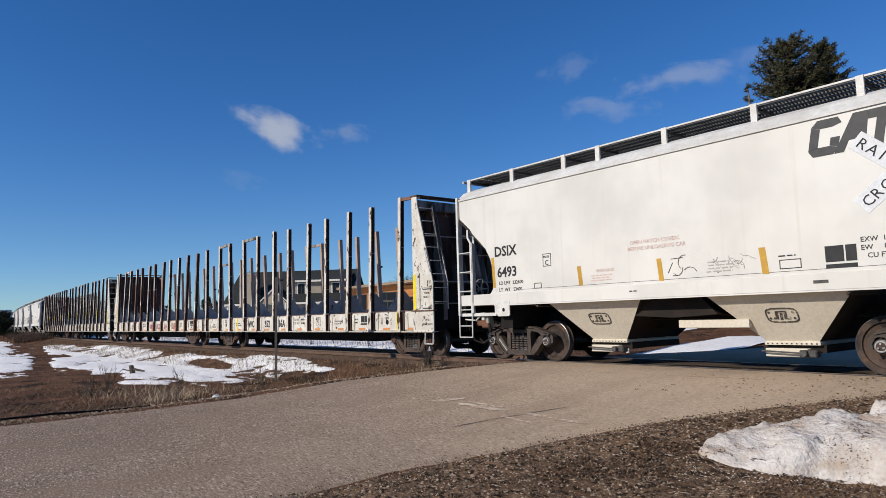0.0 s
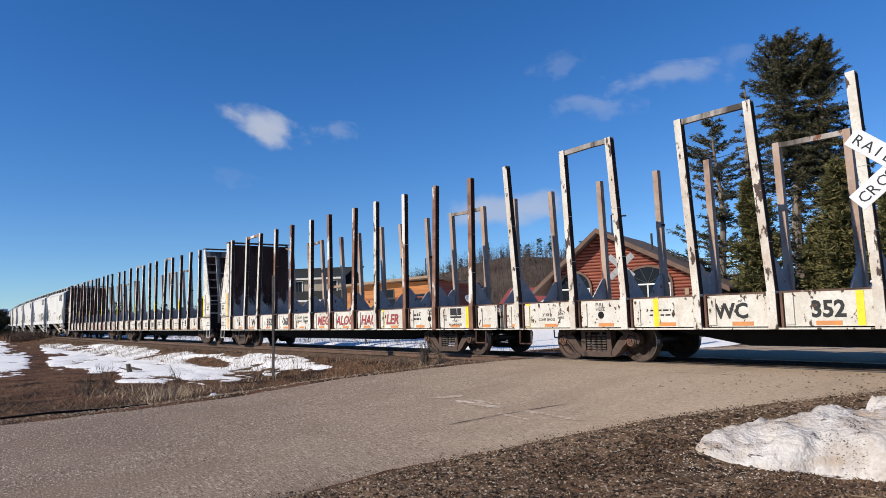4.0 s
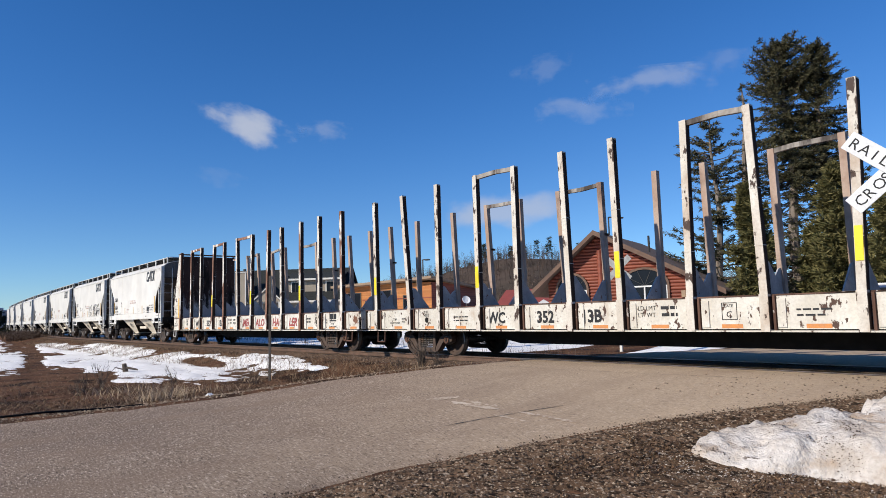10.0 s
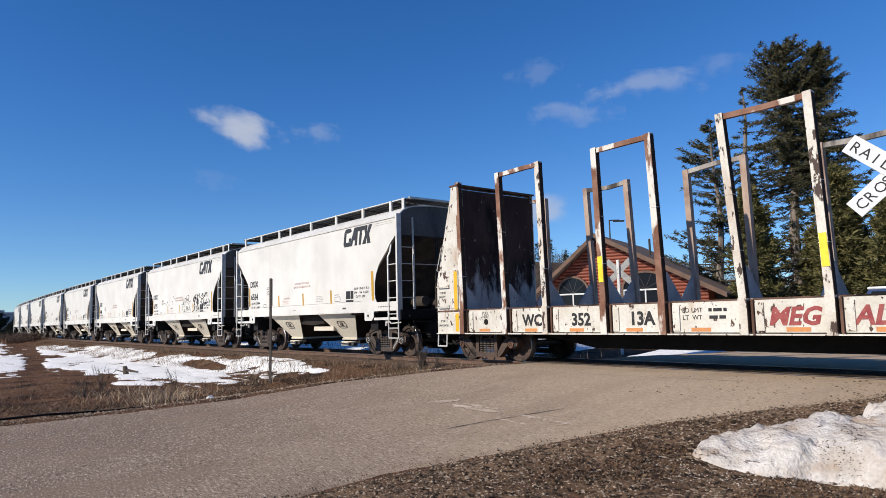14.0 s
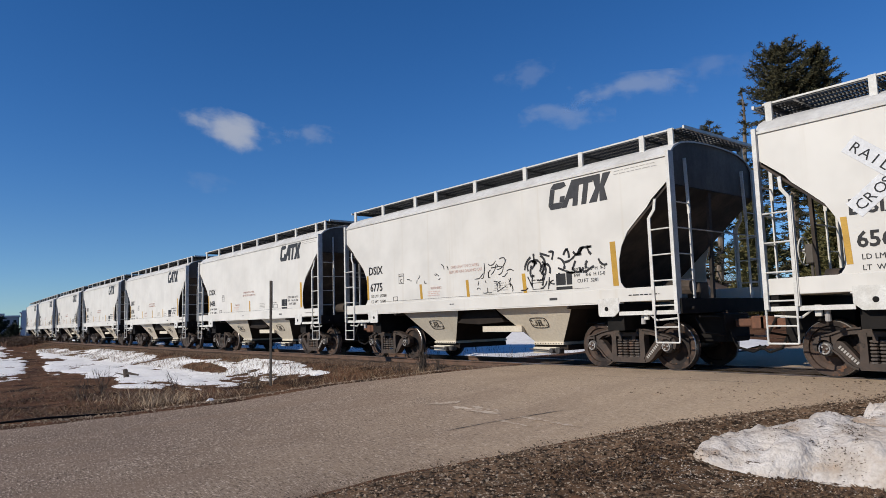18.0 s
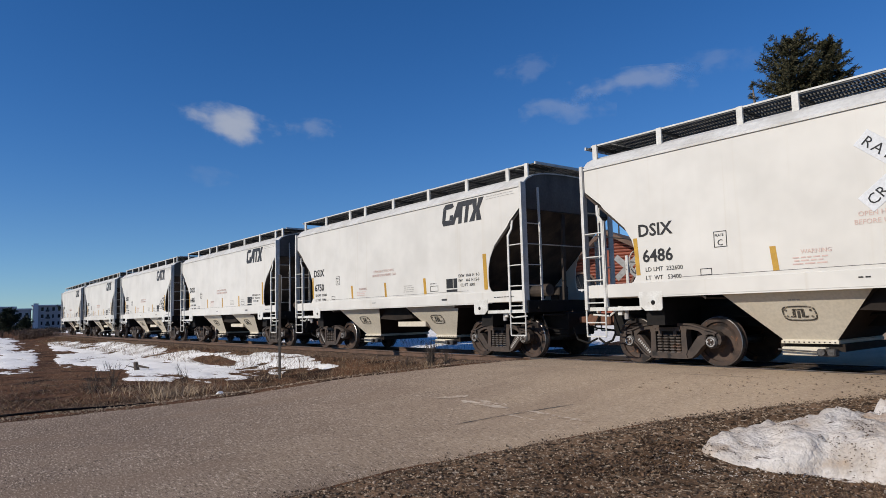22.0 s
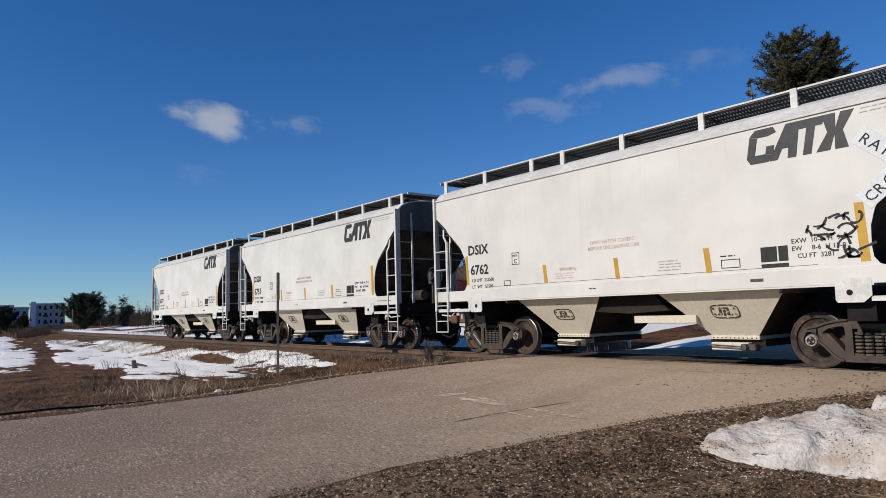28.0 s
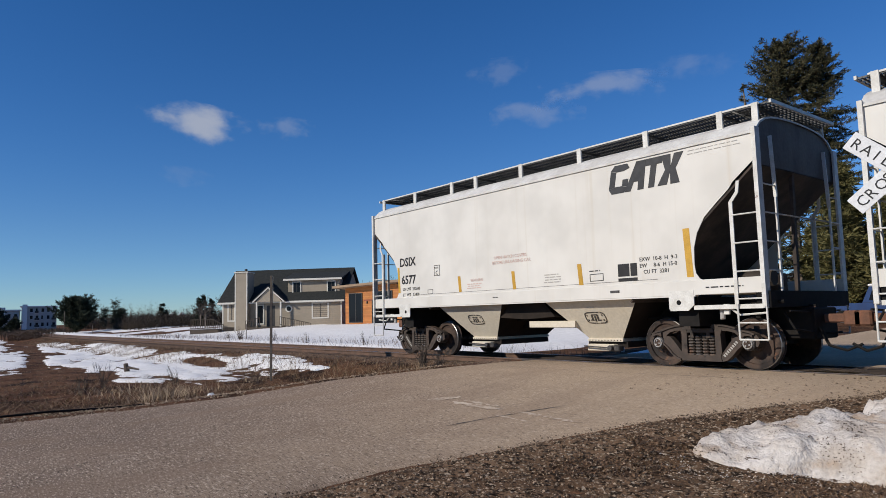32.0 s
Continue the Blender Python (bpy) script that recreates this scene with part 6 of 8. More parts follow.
def side_frame():
    """A cast side frame with hooked ends over the bearings and two rounded windows, round y = 0."""
    bm = bmesh.new()
    t = 0.15
    upper = ((0.20, 0.80), (0.36, 0.805), (0.50, 0.79), (0.66, 0.75), (0.80, 0.70), (0.93, 0.675), (1.02, 0.635), (1.075, 0.565), (1.085, 0.48), (1.05, 0.41),
             (1.015, 0.42), (1.02, 0.50), (0.985, 0.56), (0.93, 0.59), (0.85, 0.59), (0.79, 0.555), (0.76, 0.50), (0.735, 0.53), (0.71, 0.60), (0.64, 0.655),
             (0.52, 0.685), (0.40, 0.69), (0.20, 0.68))
    lower = ((0.20, 0.14), (0.42, 0.14), (0.50, 0.165), (0.60, 0.245), (0.70, 0.36), (0.785, 0.43), (0.775, 0.52), (0.745, 0.57), (0.69, 0.585), (0.63, 0.565),
             (0.56, 0.49), (0.47, 0.375), (0.415, 0.30), (0.36, 0.275), (0.20, 0.27))
    rib_low = ((0.42, 0.14), (0.50, 0.163), (0.60, 0.243), (0.70, 0.358), (0.785, 0.428), (0.772, 0.455), (0.685, 0.385), (0.585, 0.27), (0.49, 0.195), (0.42, 0.172))
    rib_top = ((0.34, 0.775), (0.50, 0.762), (0.66, 0.722), (0.80, 0.672), (0.92, 0.648), (1.0, 0.612), (1.02, 0.636), (0.93, 0.677), (0.80, 0.702), (0.66, 0.752),
               (0.50, 0.792), (0.34, 0.807))
    for s in (-1, 1):
        plate(bm, [(s * x, z) for x, z in upper], -t / 2, t / 2)
        plate(bm, [(s * x, z) for x, z in lower], -t / 2 + 0.004, t / 2 - 0.004)
        plate(bm, [(s * x, z) for x, z in rib_low], -t / 2 - 0.035, -t / 2 + 0.006)
        plate(bm, [(s * x, z) for x, z in rib_top], -t / 2 - 0.035, -t / 2 + 0.002)
        plate(bm, [(s * 0.28, 0.20), (s * 0.36, 0.20), (s * 0.40, 0.30), (s * 0.385, 0.62), (s * 0.41, 0.71), (s * 0.28, 0.71)], -t / 2 - 0.012, t / 2 + 0.012)
        plate(bm, [(s * 0.80, 0.655), (s * 0.985, 0.62), (s * 0.985, 0.57), (s * 0.93, 0.60), (s * 0.85, 0.60), (s * 0.80, 0.57)], -t / 2 - 0.05, t / 2 + 0.03)
        box(bm, s * 0.16 - 0.035, s * 0.16 + 0.035, -t / 2 - 0.035, -t / 2 - 0.006, 0.56, 0.66)
    plate(bm, [(-0.27, 0.655), (0.27, 0.655), (0.25, 0.73), (-0.25, 0.73)], -t / 2 - 0.03, t / 2 + 0.008)
    plate(bm, [(-0.40, 0.135), (0.40, 0.135), (0.36, 0.245), (-0.36, 0.245)], -t / 2 - 0.014, t / 2 + 0.014)
    return bm


def frame_strip(e):
    """A row of short pale marks along one diagonal of a side frame."""
    bm = bmesh.new()
    for k in range(8):
        u = k / 8
        p = Vector((e * (0.43 + 0.27 * u), -0.0745, 0.235 + 0.275 * u))
        beam(bm, p, p + Vector((e * 0.02, 0, 0.021)), 0.05, 0.004, (0, 1, 0))
    return bm


def wheel_body(r):
    bm = bmesh.new()
    turned(bm, [(0.10, -0.075), (0.13, -0.07), (0.15, -0.03), (r * 0.62, -0.012), (r * 0.78, -0.03), (r * 0.80, -0.066), (r * 0.965, -0.07),
                (r, -0.06), (r + 0.002, 0.035), (r + 0.026, 0.055), (r + 0.024, 0.072), (r * 0.80, 0.075), (r * 0.78, 0.02), (0.15, 0.03), (0.10, 0.07)],
           (0, 0, 0), None, 28)
    return bm


def wheel_rim(r):
    """The polished edge where the wheel meets the rail."""
    bm = bmesh.new()
    n = 32
    rings = [[bm.verts.new((rr * math.cos(2 * math.pi * i / n), y, rr * math.sin(2 * math.pi * i / n))) for i in range(n)]
             for rr, y in ((r - 0.012, -0.0715), (r + 0.003, -0.0625), (r + 0.004, 0.034))]
    for p, q in zip(rings, rings[1:]):
        for i in range(n):
            bm.faces.new((p[i], p[(i + 1) % n], q[(i + 1) % n], q[i]))
    return bm


def bearing_cap(s):
    """The end cap of a roller bearing with its three bolts."""
    bm = bmesh.new()
    turned(bm, [(0.088, s * 1.095), (0.090, s * 1.118), (0.080, s * 1.124), (0.068, s * 1.122), (0.066, s * 1.104)], (0, 0, 0), None, 18)
    for k in range(3):
        a = 2 * math.pi * k / 3
        rod(bm, (0.042 * math.cos(a), s * 1.10, 0.042 * math.sin(a)), (0.042 * math.cos(a), s * 1.136, 0.042 * math.sin(a)), 0.017, n=6)
    return bm


def cap_plate(s):
    bm = bmesh.new()
    turned(bm, [(0.066, s * 1.10), (0.066, s * 1.112), (0.03, s * 1.114), (0.026, s * 1.124), (0.008, s * 1.125)], (0, 0, 0), None, 16)
    return bm


M["cap_steel"] = surface("cap_steel", (0.46, 0.45, 0.44), (0.16, 0.145, 0.13), 18, 0.5, metal=0.1, bump=0.05)
M["spring"] = surface("spring_steel", (0.115, 0.100, 0.090), (0.07, 0.055, 0.046), 6, 0.7, bump=0.12, fine=30, stain=((0.16, 0.085, 0.05), 4, 0.52, 0.72, (1, 1, 1)))


def axle_body():
    bm = bmesh.new()
    rod(bm, (0, -1.09, 0), (0, 1.09, 0), 0.08, n=12)
    for s in (-1, 1):
        turned(bm, [(0.115, s * 0.92), (0.12, s * 0.94), (0.12, s * 1.07), (0.105, s * 1.09), (0.06, s * 1.10)], (0, 0, 0), None, 14)
    return bm


def truck(car, cx, r, iron, kind):
    """A four-wheeled truck under a car, at cx along it."""
    for s in (-1, 1):
        f = part("side_frame", shared("side_frame/" + kind, side_frame, iron), None, car)
        f.location = (cx, s * 1.0, 0 if kind == "hopper" else -0.04)
        c = part("spring_pack", shared("spring_pack/" + kind, spring_coil, M["spring"]), None, f)
        c.location = (0, s * -0.01, 0)
        if s < 0 and kind == "hopper":
            part("stencil_strip", shared("stencil_strip/%d" % (cx > 0), lambda: frame_strip(1 if cx > 0 else -1), M["faint_print"]), None, f, "pale worn stencil on the casting")
    b = part("truck_bolster", shared("truck_bolster/" + kind, lambda: bx(-0.22, 0.22, -1.05, 1.05, 0.50, 0.72, 0.02), M["under_black"]), None, car)
    b.location = (cx, 0, 0)
    for s in (-1, 1):
        a = part("axle", shared("axle/" + kind, axle_body, M["bearing"]), None, car, "steel axle with bolted bearing caps")
        a.location = (cx + s * 0.889, 0, r)
        for y in (-1, 1):
            w = part("wheel", shared("wheel/%s%d" % (kind, y), lambda: wheel_body(r), M["wheel"]), None, a)
            w.location = (0, y * 0.755, 0)
            w.rotation_euler = (0, 0, 0 if y < 0 else math.pi)
            part("rim", shared("rim/" + kind, lambda: wheel_rim(r), M["tread"]), None, w, "bright worn rim")
        for y in (-1, 1):
            part("cap_plate", shared("cap_plate/%s%d" % (kind, y), lambda: cap_plate(y), M["wheel"]), None, a)
            part("bearing_cap", shared("bearing_cap/%s%d" % (kind, y), lambda: bearing_cap(y), M["cap_steel"] if kind == "hopper" else M["coupler"]), None, a)
        bs = part("brake_beam", shared("brake_beam/" + kind, lambda: bx(-0.04, 0.04, -0.7, 0.7, 0.30, 0.40), M["under_black"]), None, car)
        bs.location = (cx + s * 0.36, 0, 0)


def coupler(car, x, s):
    bm = bmesh.new()
    box(bm, min(x, x + s * 0.45), max(x, x + s * 0.45), -0.07, 0.07, 0.80, 0.95, 0.02)
    e = x + s * 0.45
    box(bm, min(e - s * 0.02, e + s * 0.26), max(e - s * 0.02, e + s * 0.26), -0.16, 0.12, 0.74, 1.0, 0.03)
    box(bm, min(x - s * 0.3, x + s * 0.05), max(x - s * 0.3, x + s * 0.05), -0.22, 0.22, 0.72, 1.08, 0.02)
    part("coupler", bm, M["coupler"], car, "rust-brown knuckle coupler")
    h = bmesh.new()
    bent(h, [(x + s * 0.1, -0.3, 0.72), (x + s * 0.25, -0.32, 0.42), (x + s * 0.5, -0.26, 0.34), (x + s * 0.72, -0.2, 0.45)], 0.025)
    part("air_hose", h, M["under_black"], car)


# ---- covered hopper

SIDE_EDGE = [(5.78, 3.58), (5.36, 3.24), (5.27, 3.12), (5.05, 2.93), (4.80, 2.70), (4.64, 2.43), (4.57, 2.18), (4.56, 1.88), (4.58, 1.72), (4.65, 1.62), (4.78, 1.57)]


def hopper_side(s):
    """One side sheet with its two curved end cut-outs, slightly bellied."""
    bm = bmesh.new()
    pts = [(-5.78, 4.03), (5.78, 4.03)] + SIDE_EDGE + [(x * -1, z) for x, z in SIDE_EDGE[::-1]]
    plate(bm, pts, s * 1.585, s * 1.60)
    return bm


def roof_arc():
    out = []
    for k in range(-8, 9):
        a = k / 8
        out.append((a * 1.61, 4.43 - 0.13 * abs(a) ** 2 - 0.26 * abs(a) ** 7))
    return out


def hopper_roof():
    bm = bmesh.new()
    arc = roof_arc()
    rows = [[bm.verts.new((x, y, z)) for y, z in arc] for x in (-5.80, -2.9, 0, 2.9, 5.80)]
    low = [[bm.verts.new((x, y * 0.985, z - 0.03)) for y, z in arc] for x in (-5.80, 5.80)]
    for a, b in zip(rows, rows[1:]):
        for i in range(len(arc) - 1):
            bm.faces.new((a[i], b[i], b[i + 1], a[i + 1]))
    for i in range(len(arc) - 1):
        bm.faces.new((rows[0][i], rows[0][i + 1], low[0][i + 1], low[0][i]))
        bm.faces.new((rows[-1][i + 1], rows[-1][i], low[1][i], low[1][i + 1]))
    for s in (-1, 1):
        box(bm, -5.80, 5.80, min(s * 1.585, s * 1.628), max(s * 1.585, s * 1.628), 4.005, 4.048)
    bmesh.ops.recalc_face_normals(bm, faces=bm.faces)
    return bm


def hopper_end(s):
    bm = bmesh.new()
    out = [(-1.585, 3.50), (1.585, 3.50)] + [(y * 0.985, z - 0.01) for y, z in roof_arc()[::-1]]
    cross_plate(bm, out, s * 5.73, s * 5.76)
    return bm


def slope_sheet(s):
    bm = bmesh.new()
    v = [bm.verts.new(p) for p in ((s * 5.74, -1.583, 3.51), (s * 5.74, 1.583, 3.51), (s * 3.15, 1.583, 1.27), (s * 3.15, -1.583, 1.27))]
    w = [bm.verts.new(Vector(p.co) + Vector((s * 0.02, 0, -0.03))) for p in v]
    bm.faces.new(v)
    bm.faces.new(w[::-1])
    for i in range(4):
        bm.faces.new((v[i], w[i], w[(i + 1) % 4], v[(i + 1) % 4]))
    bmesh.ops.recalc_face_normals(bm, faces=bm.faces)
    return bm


def bay(s, ends):
    """A discharge bay: a four-sided funnel, its two long faces and rim, or its sloping end faces alone."""
    bm = bmesh.new()
    mid = s * 1.88 + 0.14
    a = [bm.verts.new((mid + x, y, 1.33)) for x, y in ((-1.20, -1.47), (1.20, -1.47), (1.20, 1.47), (-1.20, 1.47))]
    b = [bm.verts.new((mid + x, y, 0.52)) for x, y in ((-0.435, -0.92), (0.435, -0.92), (0.435, 0.92), (-0.435, 0.92))]
    if ends:
        for i in (1, 3):
            bm.faces.new((a[i], b[i], b[(i + 1) % 4], a[(i + 1) % 4]))
        bmesh.ops.recalc_face_normals(bm, faces=bm.faces)
        return bm
    c = [bm.verts.new((mid + x, y, 0.50)) for x, y in ((-0.455, -0.95), (0.455, -0.95), (0.455, 0.95), (-0.455, 0.95))]
    d = [bm.verts.new((p.co.x, p.co.y, 0.455)) for p in c]
    for i in (0, 2):
        bm.faces.new((a[i], b[i], b[(i + 1) % 4], a[(i + 1) % 4]))
    for p, q in ((b, c), (c, d)):
        for i in range(4):
            bm.faces.new((p[i], q[i], q[(i + 1) % 4], p[(i + 1) % 4]))
    bm.faces.new(d)
    bmesh.ops.recalc_face_normals(bm, faces=bm.faces)
    return bm


def grating(length, y0, y1, z, step=0.085):
    """An open walkway grating of cross bars on four long bars."""
    bm = bmesh.new()
    n = int(length / step)
    for k in range(n + 1):
        x = -length / 2 + k * step
        box(bm, x - 0.011, x + 0.011, y0, y1, z - 0.028, z)
    for k in range(5):
        y = y0 + (y1 - y0) * k / 4
        box(bm, -length / 2, length / 2, y - 0.012, y + 0.012, z - 0.04, z - 0.004)
    return bm


def side_ladder(car, sx, sy):
    """The ladder at one corner: two stiles, rungs and a hanging stirrup."""
    y = sy * 1.635
    bm = bmesh.new()
    box(bm, min(sx * 5.755, sx * 5.825), max(sx * 5.755, sx * 5.825), min(sy * 1.60, sy * 1.66), max(sy * 1.60, sy * 1.66), 1.10, 4.10)
    box(bm, min(sx * 5.785, sx * 5.825), max(sx * 5.785, sx * 5.825), min(sy * 1.50, sy * 1.61), max(sy * 1.50, sy * 1.61), 1.10, 4.10)
    ld = part("corner_post", bm, M["steel_white"], car, "white corner post of the ladder")
    st = bmesh.new()
    beam(st, (sx * 5.32, y, 1.15), (sx * 5.32, y, 2.90), 0.055, 0.02, (0, 1, 0))
    beam(st, (sx * 5.285, sy * 1.60, 1.15), (sx * 5.285, sy * 1.60, 2.90), 0.02, 0.06, (0, 1, 0))
    beam(st, (sx * 5.32, y, 2.89), (sx * 5.43, sy * 1.625, 3.04), 0.055, 0.02, (0, 1, 0))
    beam(st, (sx * 5.43, sy * 1.625, 3.03), (sx * 5.45, sy * 1.605, 3.24), 0.055, 0.02, (0, 1, 0))
    part("stile", st, M["steel_white"], ld)
    for z in (2.66, 2.18, 1.70, 1.24):
        r = part("rung", shared("rung/%d%d" % (sx, sy), lambda: rod(bmesh.new(), (sx * 5.31, y, 0), (sx * 5.83, y, 0), 0.014), M["steel_white"]), None, ld)
        r.location = (0, 0, z)
    sp = bmesh.new()
    bent(sp, [(sx * 5.32, y, 1.16), (sx * 5.33, y, 0.56), (sx * 5.81, y, 0.56), (sx * 5.81, y, 1.12)], 0.017)
    rod(sp, (sx * 5.33, y, 0.84), (sx * 5.81, y, 0.84), 0.014)
    part("stirrup", sp, M["steel_white"], ld)


def mark_panel(car, x, z, w, h, y=-1.606):
    """A black two-box stencil panel on white."""
    bm = bmesh.new()
    box(bm, x, x + w * 0.60, y, y + 0.004, z + h * 0.28, z + h)
    box(bm, x + w * 0.66, x + w, y, y + 0.004, z + h * 0.28, z + h)
    box(bm, x, x + w, y, y + 0.004, z, z + h * 0.18)
    part("stencil_panel", bm, M["black_paint"], car)


def outline_box(car, x, z, w, h, mat, y=-1.606, t=0.012):
    bm = bmesh.new()
    for a, b, c, d in ((x, x + w, z, z + t), (x, x + w, z + h - t, z + h), (x, x + t, z + t, z + h - t), (x + w - t, x + w, z + t, z + h - t)):
        box(bm, a, b, y, y + 0.004, c, d)
    part("stencil_box", bm, mat, car)


def small_lines(car, x, z, w, rows, gap, mat, y=-1.606, t=0.02, seed=1):
    """Fine print too small to read: plain bars."""
    rnd = random.Random(seed)
    bm = bmesh.new()
    for k in range(rows):
        u = x + rnd.random() * 0.04
        end = x + w - rnd.random() * w * 0.2
        while u < end:
            e = min(end, u + 0.05 + rnd.random() * 0.12)
            box(bm, u, e, y, y + 0.003, z - k * gap, z - k * gap + t)
            u = e + 0.03
    tagged(part("fine_print", bm, mat, car), kind="stuff")


def logo_blocks(car):
    """The owner's sign as four slanted dark shapes."""
    y0, y1 = -1.607, -1.601
    k = 0.11
    for x, w, shape in ((2.78, 0.44, "ring"), (3.18, 0.42, "wedge"), (3.58, 0.36, "tee"), (3.88, 0.50, "cross")):
        bm = bmesh.new()

        def q(pts):
            plate(bm, [(x + w * a + k * b, 3.40 + 0.56 * b) for a, b in pts], y0, y1)
        if shape == "ring":
            q([(0.0, 0.18), (0.30, 0.25), (0.30, 0.75), (0.0, 0.82)])
            q([(0.0, 0.17), (0.18, 0.0), (0.85, 0.0), (1.0, 0.17), (0.70, 0.24), (0.30, 0.24)])
            q([(0.0, 0.83), (0.30, 0.76), (0.70, 0.76), (1.0, 0.83), (0.85, 1.0), (0.18, 1.0)])
            q([(0.70, 0.25), (1.0, 0.18), (1.0, 0.46), (0.70, 0.46)])
        elif shape == "wedge":
            q([(-0.02, 0.0), (0.30, 0.0), (0.42, 0.30), (0.66, 0.30), (0.68, 0.0), (1.0, 0.0), (0.94, 1.0), (0.44, 1.0)])
        elif shape == "tee":
            q([(0.34, 0.0), (0.70, 0.0), (0.70, 0.76), (1.0, 0.76), (1.0, 1.0), (0.0, 1.0), (0.0, 0.76), (0.34, 0.76)])
        else:
            q([(0.05, 0.0), (0.45, 0.0), (0.52, 0.42), (0.60, 0.0), (0.98, 0.0), (0.74, 0.5), (0.98, 1.0), (0.60, 1.0), (0.52, 0.58), (0.45, 1.0), (0.05, 1.0), (0.30, 0.5)])
        part("logo_shape", bm, M["grey_logo"], car)


def strokes(car, x, z, w, h, n, seed, mat, r=0.022, y=-1.606):
    """Sprayed scrawl that cannot be read: hooked and straight marks side by side."""
    rnd = random.Random(seed)
    bm = bmesh.new()
    cell = w / n
    for k in range(n):
        for _ in range(rnd.randint(2, 4)):
            ax, az = x + cell * (k + rnd.uniform(-0.1, 0.9)), z + h * rnd.uniform(0.0, 0.9)
            turn, bend = rnd.uniform(0, 6.28), rnd.choice((0, 0.2, 0.45, -0.35))
            for _ in range(rnd.randint(3, 7)):
                reach = 0.13 * h * rnd.uniform(0.8, 1.3)
                bx_, bz = ax + reach * math.cos(turn), min(max(az + reach * math.sin(turn), z), z + h)
                if abs(ax - bx_) + abs(az - bz) > 0.004:
                    beam(bm, (ax, y, az), (bx_, y, bz), r * rnd.uniform(0.7, 1.2), 0.004, (0, 1, 0))
                ax, az, turn = bx_, bz, turn + bend
    tagged(part("scrawl", bm, mat, car), "black sprayed scrawl", kind="stuff")


def hopper_body():
    car = thing("hopper_car", "white two-bay covered hopper car with dark lettering on its side", "rail car", "hopper cars of the train")
    white = M["hopper_white"]
    for s in (-1, 1):
        part("side_sheet", hopper_side(s), white, car, "white painted side sheet with curved end cut-outs")
        sill = bmesh.new()
        box(sill, -5.82, 5.82, min(s * 1.56, s * 1.615), max(s * 1.56, s * 1.615), 1.335, 1.60, 0.006)
        box(sill, -4.55, 4.55, min(s * 1.50, s * 1.62), max(s * 1.50, s * 1.62), 1.31, 1.334)
        part("side_sill", sill, white, car)
        for e in (-1, 1):
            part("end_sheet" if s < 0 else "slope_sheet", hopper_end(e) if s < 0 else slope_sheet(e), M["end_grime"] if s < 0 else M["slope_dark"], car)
            if s < 0:
                funnel = part("hopper_bay", bay(e, False), M["hopper_cream"], car, "cream funnel of the discharge bay")
                # the funnel's end faces carry their shade as a dark colour
                part("end_slope", bay(e, True), M["soot"], funnel, "sloping end of the funnel, painted dark for its shade")
            side_ladder(car, e, s)
            jp = bmesh.new()
            plate(jp, [(e * 4.05, 1.06), (e * 4.40, 1.06), (e * 4.52, 1.16), (e * 4.52, 1.42), (e * 4.02, 1.42), (e * 4.02, 1.10)], s * 1.622, s * 1.60)
            pad = part("jacking_pad", jp, M["steel_white"], car)
            hole = bmesh.new()
            rod(hole, (e * 4.22, s * 1.60, 1.21), (e * 4.22, s * 1.626, 1.21), 0.045, n=12)
            part("hole", hole, M["under_black"], pad)
            lo = bmesh.new()
            box(lo, min(e * 4.5, e * 5.82), max(e * 4.5, e * 5.82), min(s * 1.55, s * 1.60), max(s * 1.55, s * 1.60), 1.075, 1.15)
            part("lower_sill", lo, M["steel_white"], car)
            el = bmesh.new()
            beam(el, (e * 5.83, s * 1.08, 1.12), (e * 5.83, s * 1.08, 2.95), 0.025, 0.06)
            beam(el, (e * 5.83, s * 1.08, 2.95), (e * 5.80, s * 1.08, 4.02), 0.025, 0.06)
            for z in (1.24, 1.70, 2.18, 2.66, 3.14):
                rod(el, (e * 5.83, s * 1.06, z), (e * 5.83, s * 1.52, z), 0.013)
            part("end_ladder", el, M["steel_white"], car)
        # walkway along the roof's edge
        wy = (min(s * 0.36, s * 1.28), max(s * 0.36, s * 1.28))
        rb = part("running_board", shared("running_board/%d" % s, lambda: grating(11.5, wy[0], wy[1], 4.575, 0.058), M["grate"]), None, car, "dark open steel grating")
        part("edge_angle", bx(-5.76, 5.76, min(s * 1.28, s * 1.31), max(s * 1.28, s * 1.31), 4.556, 4.586), M["steel_white"], rb)
        for x in (-5.66, -4.09, -2.46, -1.51, 0.09, 1.85, 3.51, 5.05, 5.69):
            p = part("bracket", shared("bracket/%d" % s, lambda: bx(-0.055, 0.055, min(s * 1.285, s * 1.33), max(s * 1.285, s * 1.33), 4.22, 4.59), M["steel_white"]), None, rb)
            p.location = (x, 0, 0)
            c = part("cross_arm", shared("cross_arm/%d" % s, lambda: bx(-0.02, 0.02, min(s * 0.6, s * 1.29), max(s * 0.6, s * 1.29), 4.49, 4.535), M["grate"]), None, rb)
            c.location = (x, 0, 0)
    part("roof", hopper_roof(), M["hopper_roof"], car, "arched white roof")
    part("hatch_trough", bx(-5.2, 5.2, -0.32, 0.32, 4.40, 4.56, 0.03), M["hopper_roof"], car)
    for e in (-1, 1):
        g = bmesh.new()
        for k in range(9):
            x = e * (5.30 + 0.07 * k)
            box(g, x - 0.012, x + 0.012, -1.26, 1.26, 4.55, 4.575)
        for y in [-1.24 + 0.155 * k for k in range(17)]:
            box(g, min(e * 5.28, e * 5.92), max(e * 5.28, e * 5.92), y - 0.012, y + 0.012, 4.545, 4.575)
        walkway = tagged(part("cross_walk", g, M["grate"], car), "", "", "", "stuff")
